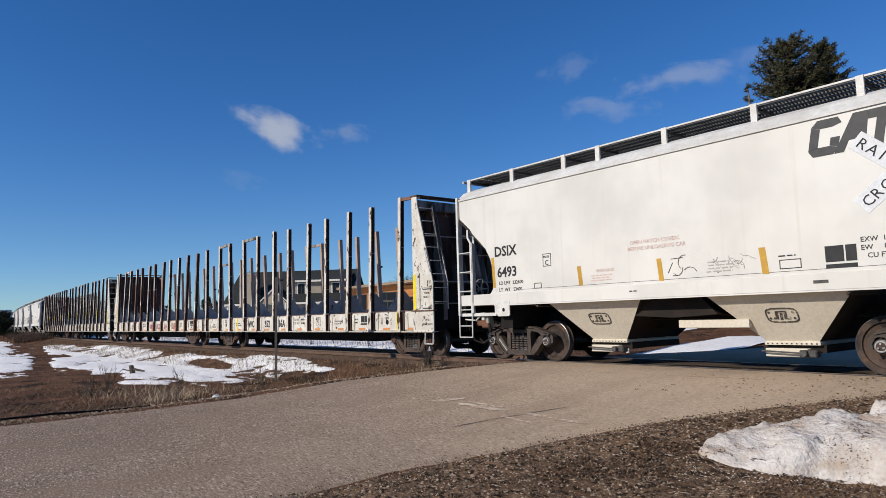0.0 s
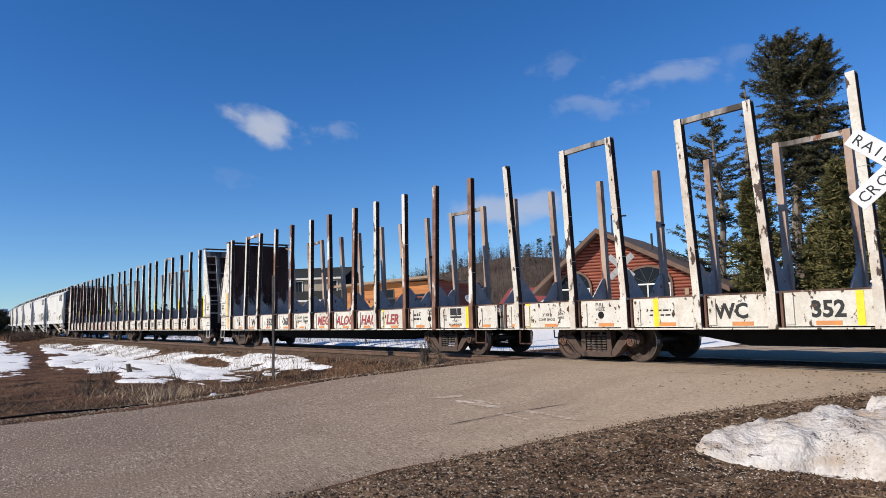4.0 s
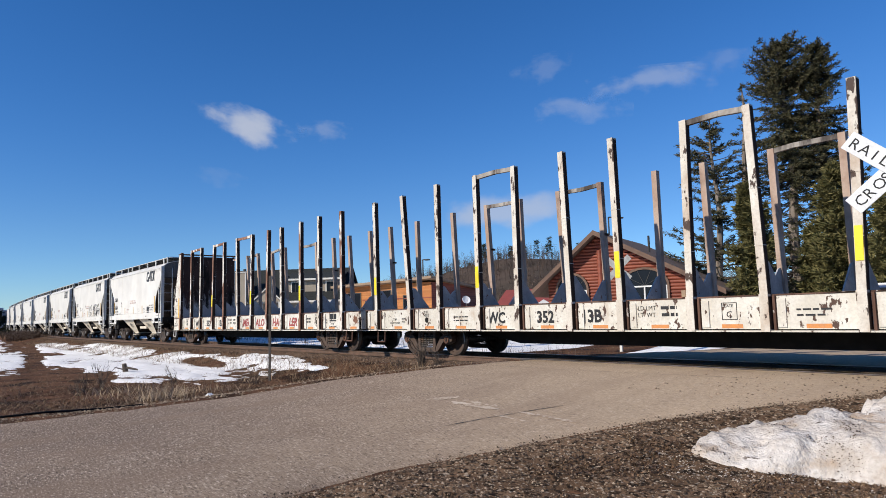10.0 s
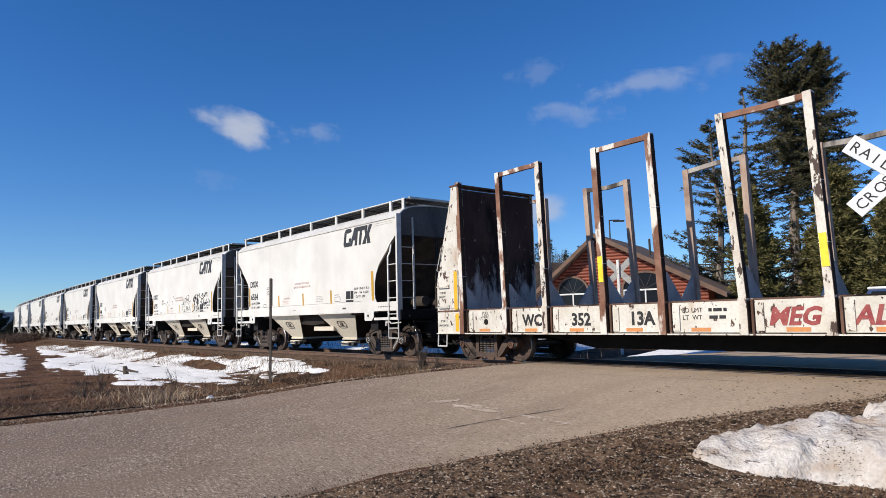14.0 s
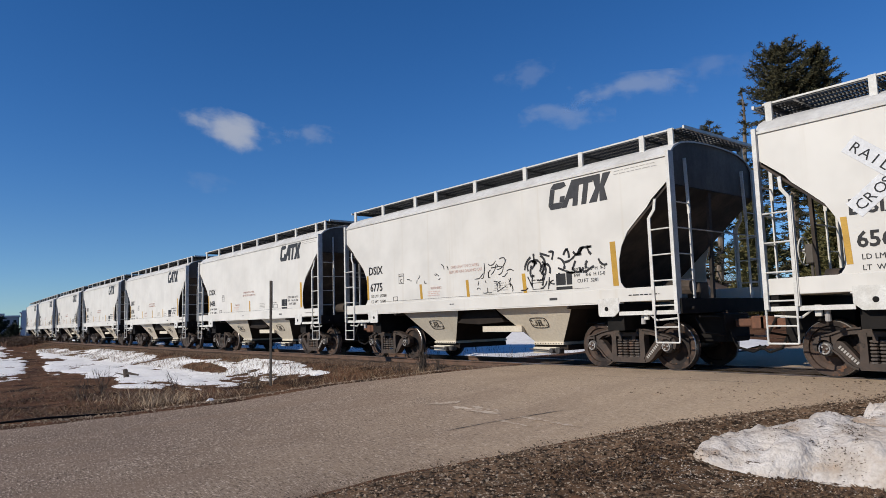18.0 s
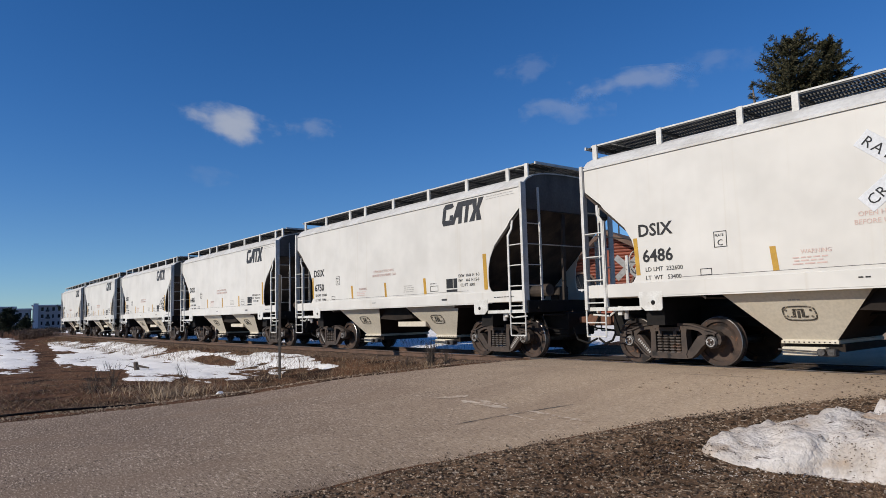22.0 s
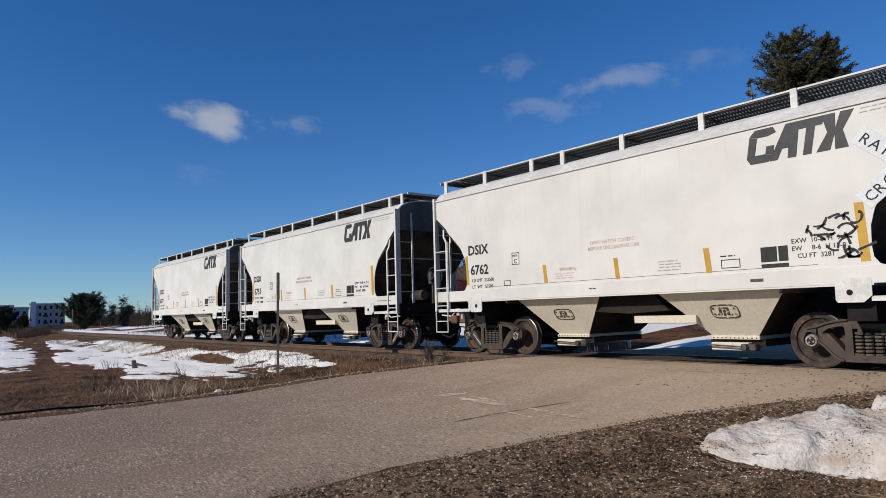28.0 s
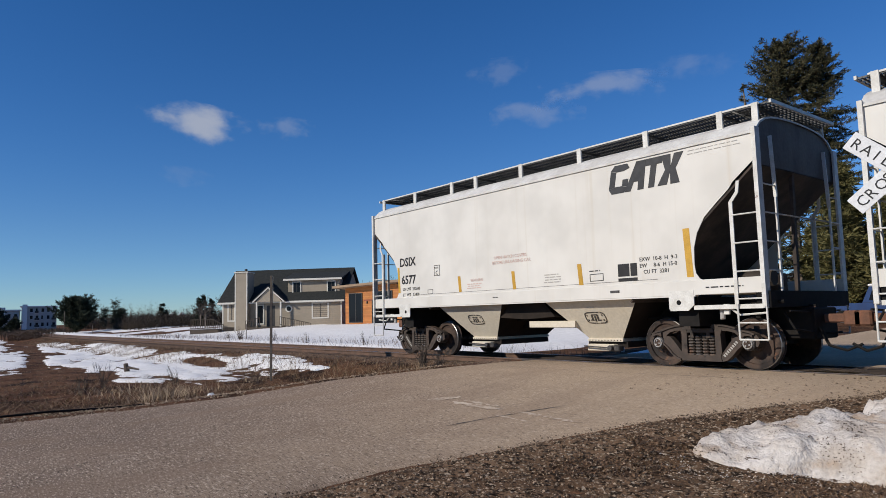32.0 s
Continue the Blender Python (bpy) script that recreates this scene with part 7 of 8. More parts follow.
        for x in (5.27, 5.94):
            part("edge_angle", bx(e * x - 0.02, e * x + 0.02, -1.28, 1.28, 4.54, 4.60), M["steel_white"], walkway, "white edge angle")
        part("end_sill", bx(min(e * 5.62, e * 5.86), max(e * 5.62, e * 5.86), -1.58, 1.58, 1.08, 1.36, 0.01), M["under_black"], car)
        pl = bmesh.new()
        box(pl, min(e * 4.7, e * 5.62), max(e * 4.7, e * 5.62), -1.5, 1.5, 1.33, 1.36)
        part("end_platform", pl, M["hopper_cream"], car)
        bo = bmesh.new()
        plate(bo, [(e * 4.1, 0.78), (e * 4.5, 0.78), (e * 4.5, 1.3), (e * 4.1, 1.3)], -1.45, 1.45)
        part("body_bolster", bo, M["under_black"], car)
        rv = bmesh.new()
        for k in range(11):
            box(rv, e * 1.88 + 0.14 + 0.08 * (k - 5) - 0.012, e * 1.88 + 0.14 + 0.08 * (k - 5) + 0.012, -0.957, -0.948, 0.468, 0.488)
        tagged(part("rivet_row", rv, M["slope_dark"], car), "", "", "", "stuff")
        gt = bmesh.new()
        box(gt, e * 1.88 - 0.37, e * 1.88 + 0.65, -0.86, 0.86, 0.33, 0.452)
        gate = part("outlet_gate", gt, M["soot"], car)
        part("gate_frame", bx(e * 1.88 - 0.28, e * 1.88 + 0.42, -1.02, -0.87, 0.26, 0.40, 0.012), M["hopper_cream"], gate, "cream frame of the sliding gate")
        gb = bmesh.new()
        box(gb, e * 1.88 + 0.30, e * 1.88 + 0.58, -1.08, -0.90, 0.26, 0.38, 0.02)
        rod(gb, (e * 1.88 + 0.40, -0.96, 0.33), (e * 1.88 + 0.40, -1.16, 0.33), 0.055, n=10)
        rod(gb, (e * 1.88 + 0.40, -1.10, 0.33), (e * 1.88 - 0.30, -1.10, 0.36), 0.016, n=6)
        part("gate_gear", gb, M["bearing"], gate)
        em = bmesh.new()
        ring = [(math.copysign(abs(math.cos(a)) ** 0.5, math.cos(a)), math.copysign(abs(math.sin(a)) ** 0.5, math.sin(a))) for a in [2 * math.pi * i / 16 for i in range(16)]]
        for i in range(16):
            (ax, az), (bx_, bz) = ring[i], ring[(i + 1) % 16]
            plate(em, [(0.27 * ax, 0.15 * az), (0.27 * bx_, 0.15 * bz), (0.247 * bx_, 0.127 * bz), (0.247 * ax, 0.127 * az)], -0.006, 0.0)
        for cx, cz, w, h in ((-0.085, 0.0, 0.050, 0.15), (-0.015, -0.025, 0.045, 0.13), (0.055, 0.0, 0.050, 0.15), (-0.015, 0.075, 0.17, 0.022), (-0.13, -0.06, 0.05, 0.03),
                             (0.10, -0.065, 0.05, 0.03)):
            plate(em, [(cx - w / 2 - 0.008, cz - h / 2), (cx + w / 2 - 0.012, cz - h / 2), (cx + w / 2 + 0.008, cz + h / 2), (cx - w / 2 + 0.012, cz + h / 2)], -0.006, 0.0)
        for cx in (-0.205, 0.19):
            for cz in (-0.06, 0.06):
                plate(em, [(cx + 0.022 * math.cos(a), cz + 0.022 * math.sin(a)) for a in [math.pi * i / 3 for i in range(6)]], -0.006, 0.0)
        emb = tagged(part("bay_emblem", em, M["worn_black"], car), "worn black emblem on the bay", kind="stuff")
        emb.matrix_basis = pose(e * 1.88 + 0.14, -1.222, 0.96, 34.2)
        tg = bmesh.new()
        for k in range(3):
            box(tg, -0.10 + 0.07 * k, -0.05 + 0.07 * k, -0.005, 0.0, 0, 0.03)
        tag = part("fine_print", tg, M["faint_print"], car)
        tag.matrix_basis = pose(e * 1.88 + 0.14, -1.36, 1.165, 34.2)
        coupler(car, e * 5.95, e)
        truck(car, e * 4.29, 0.457, M["truck"], "hopper")
    part("centre_sill", bx(-6.0, 6.0, -0.2, 0.2, 0.72, 1.12), M["under_black"], car)
    for e in (-1, 1):
        part("draft_gear", bx(min(e * 4.9, e * 6.05), max(e * 4.9, e * 6.05), -0.48, 0.48, 0.52, 1.07, 0.03), M["under_black"], car)
        rg = bmesh.new()
        box(rg, e * 4.29 - 0.62, e * 4.29 + 0.62, -0.58, 0.58, 0.24, 0.50, 0.03)
        beam(rg, (e * 5.3, -0.9, 0.95), (e * 4.6, 0.4, 0.75), 0.08, 0.10)
        beam(rg, (e * 5.5, 0.9, 0.98), (e * 5.0, -0.6, 0.62), 0.06, 0.10)
        part("brake_rigging", rg, M["under_black"], car)
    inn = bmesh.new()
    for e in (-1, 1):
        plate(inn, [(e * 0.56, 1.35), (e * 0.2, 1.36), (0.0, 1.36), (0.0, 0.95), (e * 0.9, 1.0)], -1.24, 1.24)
    # dark colour here stands for the shade between the bays
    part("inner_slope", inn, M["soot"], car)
    cb = bmesh.new()
    box(cb, 0.10, 1.45, -1.22, -1.10, 0.76, 0.90)
    part("cross_member", cb, M["hopper_cream"], car)
    pipe = bmesh.new()
    rod(pipe, (-3.6, -0.55, 0.92), (3.6, -0.55, 0.92), 0.03)
    rod(pipe, (2.95, 0.1, 0.75), (3.75, 0.1, 0.75), 0.17, n=12)
    part("brake_gear", pipe, M["under_black"], car)
    for e in (-1, 1):
        # rails, pipes and braces on the end platform
        er = bmesh.new()
        rod(er, (e * 5.83, -1.08, 2.66), (e * 5.83, 1.08, 2.66), 0.014)
        part("end_rail", er, M["gusset"], car)
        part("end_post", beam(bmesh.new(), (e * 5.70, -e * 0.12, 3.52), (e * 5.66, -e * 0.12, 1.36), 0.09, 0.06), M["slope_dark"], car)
        pp = bmesh.new()
        bent(pp, [(e * 5.86, -1.15, 1.0), (e * 6.02, -1.15, 0.72), (e * 6.02, -0.2, 0.62), (e * 6.1, 0.5, 0.62)], 0.02)
        rod(pp, (e * 5.4, -1.3, 1.18), (e * 5.95, -1.3, 1.18), 0.03)
        rod(pp, (e * 6.0, -1.25, 1.02), (e * 6.0, -0.3, 0.98), 0.018)
        part("uncoupling_lever", pp, M["under_black"], car)
        for y in (-1.5, 1.5):
            lv = bmesh.new()
            bent(lv, [(e * 5.74, y, 1.00), (e * 5.30, y * 1.02, 0.97), (e * 5.12, y * 1.02, 1.10), (e * 4.70, y * 1.01, 1.12)], 0.019)
            part("release_rod", lv, M["steel_white"], car, "pale release rod")
            part("rod_bracket", bx(e * 5.06 - 0.05, e * 5.06 + 0.05, y - 0.03, y + 0.03, 0.98, 1.16, 0.008), M["steel_white"], car)
            pb = bmesh.new()
            rod(pb, (e * 4.95, y * 0.97, 0.90), (e * 4.95, y * 0.97, 1.09), 0.045, n=10)
            part("release_valve", pb, M["gusset"], car)
        vb = bmesh.new()
        rod(vb, (e * 4.75, -0.3, 1.62), (e * 5.35, -0.3, 1.62), 0.15, n=12)
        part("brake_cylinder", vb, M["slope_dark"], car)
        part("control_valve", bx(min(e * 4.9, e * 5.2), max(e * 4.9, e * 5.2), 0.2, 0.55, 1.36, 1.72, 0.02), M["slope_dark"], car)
    # paint on the side that the road sees
    for x, z0, z1, w in ((-4.56, 1.74, 2.46, 0.09), (-1.92, 1.66, 2.06, 0.10), (0.0, 1.64, 2.06, 0.10), (1.95, 1.64, 2.08, 0.11), (4.43, 1.66, 2.54, 0.13)):
        bm = bmesh.new()
        plate(bm, [(x - w / 2, z1), (x + w / 2, z1), (x + w / 2 + 0.04, z0), (x - w / 2 + 0.04, z0)], -1.604, -1.6005)
        part("reflector_stripe", bm, M["yellow"], car, "faded yellow reflector stripe")
    letters("DSIX", 0.33, M["black_paint"], car, pose(-4.49, -1.606, 2.48, 90), wide=1.04, bold=0.007)
    outline_box(car, -2.93, 2.13, 0.24, 0.28, M["black_paint"])
    letters("PLATE", 0.06, M["black_paint"], car, pose(-2.91, -1.606, 2.32, 90))
    letters("C", 0.15, M["black_paint"], car, pose(-2.87, -1.606, 2.16, 90))
    outline_box(car, -3.22, 1.66, 0.22, 0.12, M["black_paint"])
    letters("OPEN HATCH COVERS", 0.105, M["red_small"], car, pose(-0.62, -1.606, 2.38, 90))
    letters("BEFORE UNLOADING CAR", 0.105, M["red_small"], car, pose(-0.68, -1.606, 2.26, 90))
    letters("WARNING", 0.095, M["red_small"], car, pose(-1.48, -1.606, 1.90, 90))
    small_lines(car, -1.62, 1.83, 0.55, 3, 0.05, M["red_small"], seed=4)
    small_lines(car, 0.95, 1.90, 0.5, 4, 0.055, M["faint_print"], seed=5)
    outline_box(car, 2.22, 1.70, 0.34, 0.15, M["black_paint"])
    small_lines(car, 2.18, 1.90, 0.36, 1, 0.05, M["black_paint"], seed=6)
    mark_panel(car, 2.92, 1.66, 0.44, 0.34)
    letters("EXW  10-8  H  9-3", 0.105, M["black_paint"], car, pose(3.42, -1.606, 2.02, 90))
    letters("EW     8-6  H 15-0", 0.105, M["black_paint"], car, pose(3.42, -1.606, 1.90, 90))
    letters("CU FT  3281", 0.105, M["black_paint"], car, pose(3.50, -1.606, 1.78, 90))
    small_lines(car, 4.55, 3.93, 1.0, 2, 0.06, M["faint_print"], t=0.012, seed=7)
    small_lines(car, 4.75, 1.45, 0.85, 1, 0.06, M["black_paint"], y=-1.622, seed=8)
    small_lines(car, -0.7, 1.47, 0.2, 1, 0.05, M["black_paint"], y=-1.622, seed=9)
    bd = bmesh.new()
    box(bd, 2.72, 2.94, -1.619, -1.613, 1.44, 1.49)
    part("data_plate", bd, M["bearing"], car)
    sm = bmesh.new()
    box(sm, -3.6, 3.8, -1.6025, -1.6, 1.655, 1.662)
    part("seam", sm, M["bearing"], car)
    logo_blocks(car)
    return car


# ---- log flat car


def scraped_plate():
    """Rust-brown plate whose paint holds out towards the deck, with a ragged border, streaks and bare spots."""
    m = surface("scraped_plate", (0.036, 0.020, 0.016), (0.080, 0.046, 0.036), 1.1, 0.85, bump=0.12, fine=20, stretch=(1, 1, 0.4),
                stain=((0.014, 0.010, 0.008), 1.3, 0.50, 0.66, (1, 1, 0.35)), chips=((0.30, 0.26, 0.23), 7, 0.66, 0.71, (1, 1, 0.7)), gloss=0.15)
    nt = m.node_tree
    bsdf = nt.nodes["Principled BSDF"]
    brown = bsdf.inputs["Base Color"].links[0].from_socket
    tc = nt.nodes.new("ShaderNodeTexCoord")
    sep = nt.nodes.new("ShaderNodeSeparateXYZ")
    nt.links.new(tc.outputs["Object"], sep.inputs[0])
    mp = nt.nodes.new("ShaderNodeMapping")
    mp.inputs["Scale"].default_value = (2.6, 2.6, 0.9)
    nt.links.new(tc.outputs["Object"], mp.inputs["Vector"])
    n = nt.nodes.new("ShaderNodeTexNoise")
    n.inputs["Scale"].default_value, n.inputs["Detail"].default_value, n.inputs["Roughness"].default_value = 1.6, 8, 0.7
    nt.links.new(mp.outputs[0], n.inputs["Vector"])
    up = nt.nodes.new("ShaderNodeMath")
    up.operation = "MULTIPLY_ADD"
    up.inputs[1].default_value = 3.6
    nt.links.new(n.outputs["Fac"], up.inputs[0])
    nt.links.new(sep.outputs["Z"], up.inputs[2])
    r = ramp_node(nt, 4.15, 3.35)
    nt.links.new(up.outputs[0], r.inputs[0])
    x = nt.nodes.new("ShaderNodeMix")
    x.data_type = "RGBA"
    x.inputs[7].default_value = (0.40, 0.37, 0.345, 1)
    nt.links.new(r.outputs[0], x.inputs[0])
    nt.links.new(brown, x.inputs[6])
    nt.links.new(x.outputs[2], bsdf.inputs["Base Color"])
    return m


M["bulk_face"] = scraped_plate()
M["gold_yellow"] = surface("reflector_gold", (0.78, 0.44, 0.02), (0.66, 0.36, 0.02), 6, 0.5, bump=0.02)
# near black for the stakes' painted shade side and the far stakes' bands
M["stake_dark"] = surface("dark_stake_strip", (0.035, 0.024, 0.019), (0.060, 0.038, 0.028), 3, 0.85, bump=0.1, gloss=0.1)

STAKES = (-8.53, -6.87, -5.56, -3.99, -2.65, -1.09, 0.20, 1.72, 3.06, 4.52, 5.89, 7.44)


def stake_mesh(dx, inward, top):
    """A box-section stake from the sill's foot up, leaning a little."""
    bm = bmesh.new()
    beam(bm, (0, 0, 0.68), (0, 0, 1.30), 0.15, 0.15, (0, 1, 0))
    p, q = Vector((0, 0.01, 1.29)), Vector((dx, inward, top))
    beam(bm, p, q, 0.135, 0.13, (0, 1, 0))
    for k in (0.25, 0.55):
        c = p.lerp(q, k)
        box(bm, c.x - 0.074, c.x + 0.074, c.y - 0.072, c.y + 0.072, c.z, c.z + 0.014)
    return bm


STAKES_REAR = (-8.02, -6.51, -5.15, -3.64, -2.34, -0.85, 0.53, 2.09, 3.44, 5.03, 6.30, 7.84)


def log_car(flip, words, seed, rusty, joined, behind, flags, stripes, leans, tied, tail, nudge=0.0, slide=0.0):
    """One half of a two-unit log car. flip -1: the bulkhead stands at its rear end."""
    rnd = random.Random(seed)
    car = thing("log_car", "worn white log flat car with tall rusty stakes and one bulkhead", "rail car", "log cars of the train")
    f = flip
    stakes = [x + slide for x in (STAKES if f > 0 else STAKES_REAR)]
    paint = M["log_white"]

    def fb(x0, x1, y0, y1, z0, z1, bev=0.0):
        return bx(min(f * x0, f * x1), max(f * x0, f * x1), min(y0, y1), max(y0, y1), z0, z1, bev)

    for s in (-1, 1):
        xs = [-tail] + list(stakes) + [8.08]
        for a, b in zip(xs, xs[1:]):
            panel = part("side_panel", fb(a + 0.076, b - 0.076, s * 1.335, s * 1.36, 0.72, 1.27), paint, car)
            part("bolt_plate", fb(a + 0.16 if f > 0 else b - 0.30, a + 0.30 if f > 0 else b - 0.16, s * 1.36, s * 1.384, 0.75, 1.22), paint, panel)
            # dark bar just right of the stake, added for the shadowed channel there
            part("stiffener", fb(a + 0.105 if f > 0 else b - 0.145, a + 0.145 if f > 0 else b - 0.105, s * 1.36, s * 1.415, 0.70, 1.27), M["bulk_grey"], panel)
        part("top_flange", fb(-tail, 8.08, s * 1.25, s * 1.372, 1.27, 1.295), M["bulk_grey"], car)
        part("bottom_flange", fb(-tail, 9.0, s * 1.25, s * 1.47, 0.675, 0.70), paint, car)
        tops = []
        shift = 0.0 if s < 0 else 0.37          # the far row stands a little further ahead
        for k, x in enumerate(stakes):
            wob, inn = rnd.uniform(-0.06, 0.06), rnd.uniform(0.06, 0.14)
            lean = leans[k] if s < 0 else wob * 0.8
            top = 4.57 + rnd.uniform(-0.03, 0.04) if s < 0 else 4.36 + rnd.uniform(-0.04, 0.04)
            mat = (M["stake_rust"] if rnd.random() < rusty else M["stake_white"]) if s < 0 else M["stake_inner"]
            st = part("stake", stake_mesh(lean, -s * inn, top), mat, car)
            st.location = (f * x + shift, s * 1.42, 0)
            tops.append((f * x + shift + lean, s * (1.42 - inn), top))
            if s < 0:
                # thin dark plate on the +x face: the stake's shaded side, painted in
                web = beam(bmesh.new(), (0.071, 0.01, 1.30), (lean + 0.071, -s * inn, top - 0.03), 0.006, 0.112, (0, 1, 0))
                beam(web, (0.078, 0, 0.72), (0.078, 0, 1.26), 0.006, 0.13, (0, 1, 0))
                part("open_channel", web, M["stake_dark"], st)
            elif k % 3 == 1:
                part("band", bx(-0.075, 0.075, -0.085, 0.065, 3.0, 3.06), M["stake_dark"], st)
            gs = bmesh.new()
            cross_plate(gs, [(s * 1.36, 1.29), (s * 1.36, 1.88), (s * 1.24, 1.85), (s * 0.74, 1.29)], f * x + shift - 0.016, f * x + shift + 0.016)
            part("gusset", gs, M["gusset"], car, "dull grey steel gusset plate")
            if s < 0 and k in flags:
                yb = bmesh.new()
                lo_, hi_ = (1.74 - 1.29) / (top - 1.29), (2.27 - 1.29) / (top - 1.29)
                beam(yb, (lean * lo_, 0.01 + inn * lo_ - 0.069, 1.74), (lean * hi_, 0.01 + inn * hi_ - 0.069, 2.27), 0.118, 0.012, (0, 1, 0))
                part("reflector_stripe", yb, M["bright_yellow"], st, "bright yellow reflector stripe")
        pairs = joined if s < 0 else behind
        for i, j in pairs:
            bar = bmesh.new()
            a, b = Vector(tops[i]), Vector(tops[j])
            mid = a.lerp(b, rnd.uniform(0.3, 0.7)) + Vector((0, 0, rnd.uniform(-0.05, 0.03)))
            beam(bar, a - Vector((0, 0, 0.06)), mid - Vector((0, 0, 0.05)), 0.08, 0.10)
            beam(bar, mid - Vector((0, 0, 0.05)), b - Vector((0, 0, 0.06)), 0.08, 0.10)
            part("portal_bar", bar, M["stake_rust"] if s < 0 and rusty > 0.2 else M["brace_white"], car, "rusty chipped bar joining two stakes")
        if tied:
            bar = bmesh.new()
            far = Vector(tops[-1])
            beam(bar, far - Vector((0, 0, 0.06)), (f * 8.30, s * 1.30, 4.50 if s < 0 else 4.34), 0.08, 0.09)
            part("portal_bar", bar, M["stake_rust"], car, "rusty bar joining stake and bulkhead")
        # bulkhead wing
        w = bmesh.new()
        plate(w, [(f * 8.08, 0.70), (f * 9.0, 0.70), (f * 9.0, 2.05), (f * 8.50, 3.80), (f * 8.36, 4.26), (f * 8.34, 4.50), (f * 8.10, 4.50)], s * 1.42, s * 1.385)
        wing = part("bulkhead_wing", w, paint, car, "chipped white bulkhead side plate")
        for z in (1.42, 1.95):
            gr = bmesh.new()
            bent(gr, [(f * 8.50, s * 1.42, z), (f * 8.52, s * 1.50, z - 0.05), (f * 8.92, s * 1.50, z - 0.05), (f * 8.94, s * 1.42, z)], 0.014)
            part("grab_iron", gr, paint, wing)
        gr = bmesh.new()
        bent(gr, [(f * 8.70, s * 1.43, 3.0), (f * 8.72, s * 1.47, 2.95), (f * 8.93, s * 1.47, 2.35), (f * 8.93, s * 1.42, 2.32)], 0.014)
        part("grab_iron", gr, paint, wing)
        part("wing_box", fb(8.12, 8.42, s * 1.42, s * 1.45, 1.32, 2.32, 0.01), paint, wing)
        part("reflector_stripe", fb(8.14, 8.27, s * 1.451, s * 1.454, 1.30, 2.28), M["bright_yellow" if f > 0 else "gold_yellow"], wing, "bright yellow reflector stripe")
        if f < 0:
            part("reflector_stripe", fb(8.14, 8.27, s * 1.421, s * 1.424, 0.74, 1.20), M["gold_yellow"], wing, "bright yellow reflector stripe")
        part("ledge", fb(8.0, 9.02, s * 1.30, s * 1.44, 1.25, 1.285), M["bulk_grey"], wing)
        for xx in (8.62, -8.5):
            sp = bmesh.new()
            bent(sp, [(f * xx, s * 1.42, 0.70), (f * xx, s * 1.44, 0.36), (f * (xx + 0.36), s * 1.44, 0.36), (f * (xx + 0.36), s * 1.42, 0.70)], 0.018)
            part("step", sp, M["steel_white"] if xx > 0 else M["bulk_grey"], car)
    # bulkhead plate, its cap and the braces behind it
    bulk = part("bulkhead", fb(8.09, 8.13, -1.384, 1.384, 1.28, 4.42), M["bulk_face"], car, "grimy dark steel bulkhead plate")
    part("cap", fb(8.04, 8.38, -1.44, 1.44, 4.50, 4.54), M["bulk_grey"], bulk)
    part("back_plate", fb(8.132, 8.15, -1.38, 1.38, 1.29, 4.40), M["bulk_grey"], bulk, "grimy dark back of the bulkhead")
    part("header", fb(8.15, 8.33, -1.38, 1.38, 4.12, 4.40, 0.02), M["brace_white"], bulk)
    for y in (-0.75, 0.0, 0.75):
        r = bmesh.new()
        plate(r, [(f * 8.13, 1.28), (f * 8.9, 1.28), (f * 8.82, 2.1), (f * 8.3, 4.3), (f * 8.13, 4.4)], y - 0.02, y + 0.02)
        part("brace", r, M["brace_white"], bulk)
    sl = bmesh.new()
    plate(sl, [(f * 8.94, 0.75), (f * 8.98, 0.75), (f * 8.98, 2.0), (f * 8.94, 2.0)], -1.38, 1.38)
    part("end_plate", sl, M["under_black"], bulk)
    for y, w in ((-1.0, 0.10), (0.35, 0.10), (1.05, 0.08)):
        ang = bmesh.new()
        beam(ang, (f * 8.99, y, 1.0), (f * 8.99, y, 2.05), w, 0.08, (1, 0, 0))
        beam(ang, (f * 8.98, y, 2.05), (f * 8.40, y * 0.9, 4.35), w, 0.08, (1, 0, 0))
        part("upright", ang, M["brace_white"], bulk)
    for z in (1.45, 2.05, 3.35):
        x = 9.0 - max(0, z - 2.05) * 0.285
        gx_ = bmesh.new()
        rod(gx_, (f * x, -1.36, z), (f * x, 1.36, z), 0.018)
        part("cross_rail", gx_, M["gusset"], bulk)
    rv = bmesh.new()
    rod(rv, (f * 8.75, 0.25, 1.3), (f * 8.75, 0.25, 1.95), 0.12, n=10)
    box(rv, min(f * 8.9, f * 9.06), max(f * 8.9, f * 9.06), 0.05, 0.45, 1.0, 1.7, 0.02)
    part("brake_gear", rv, M["truck_brown"], bulk)
    for k in range(8):
        z = 1.5 + 0.38 * k
        x = 9.03 - max(0, z - 2.05) * 0.285
        for y in (-1.15, 1.15):
            rr = bmesh.new()
            rod(rr, (f * x, y - 0.22, z), (f * x, y + 0.22, z), 0.012)
            part("rung", rr, M["steel_white"], bulk)
    for y in (-0.93, 1.37):
        rl = bmesh.new()
        bent(rl, [(f * 9.04, y, 1.3), (f * 9.04, y, 2.05), (f * 8.42, y, 4.2)], 0.018)
        part("ladder_rail", rl, M["steel_white"], bulk)
    bwh = bmesh.new()
    hand_wheel(bwh, 0.27, 0.016)
    brake = part("brake_wheel", bwh, M["gusset"], bulk, "rusty spoked brake wheel")
    brake.matrix_basis = pose(f * 9.10, 0.25, 1.85, 0, 0, 90)
    # frame
    part("deck", fb(0.03 - tail, 8.08, -1.30, 1.30, 1.02, 1.10), M["bulk_grey"], car)
    cs = bmesh.new()
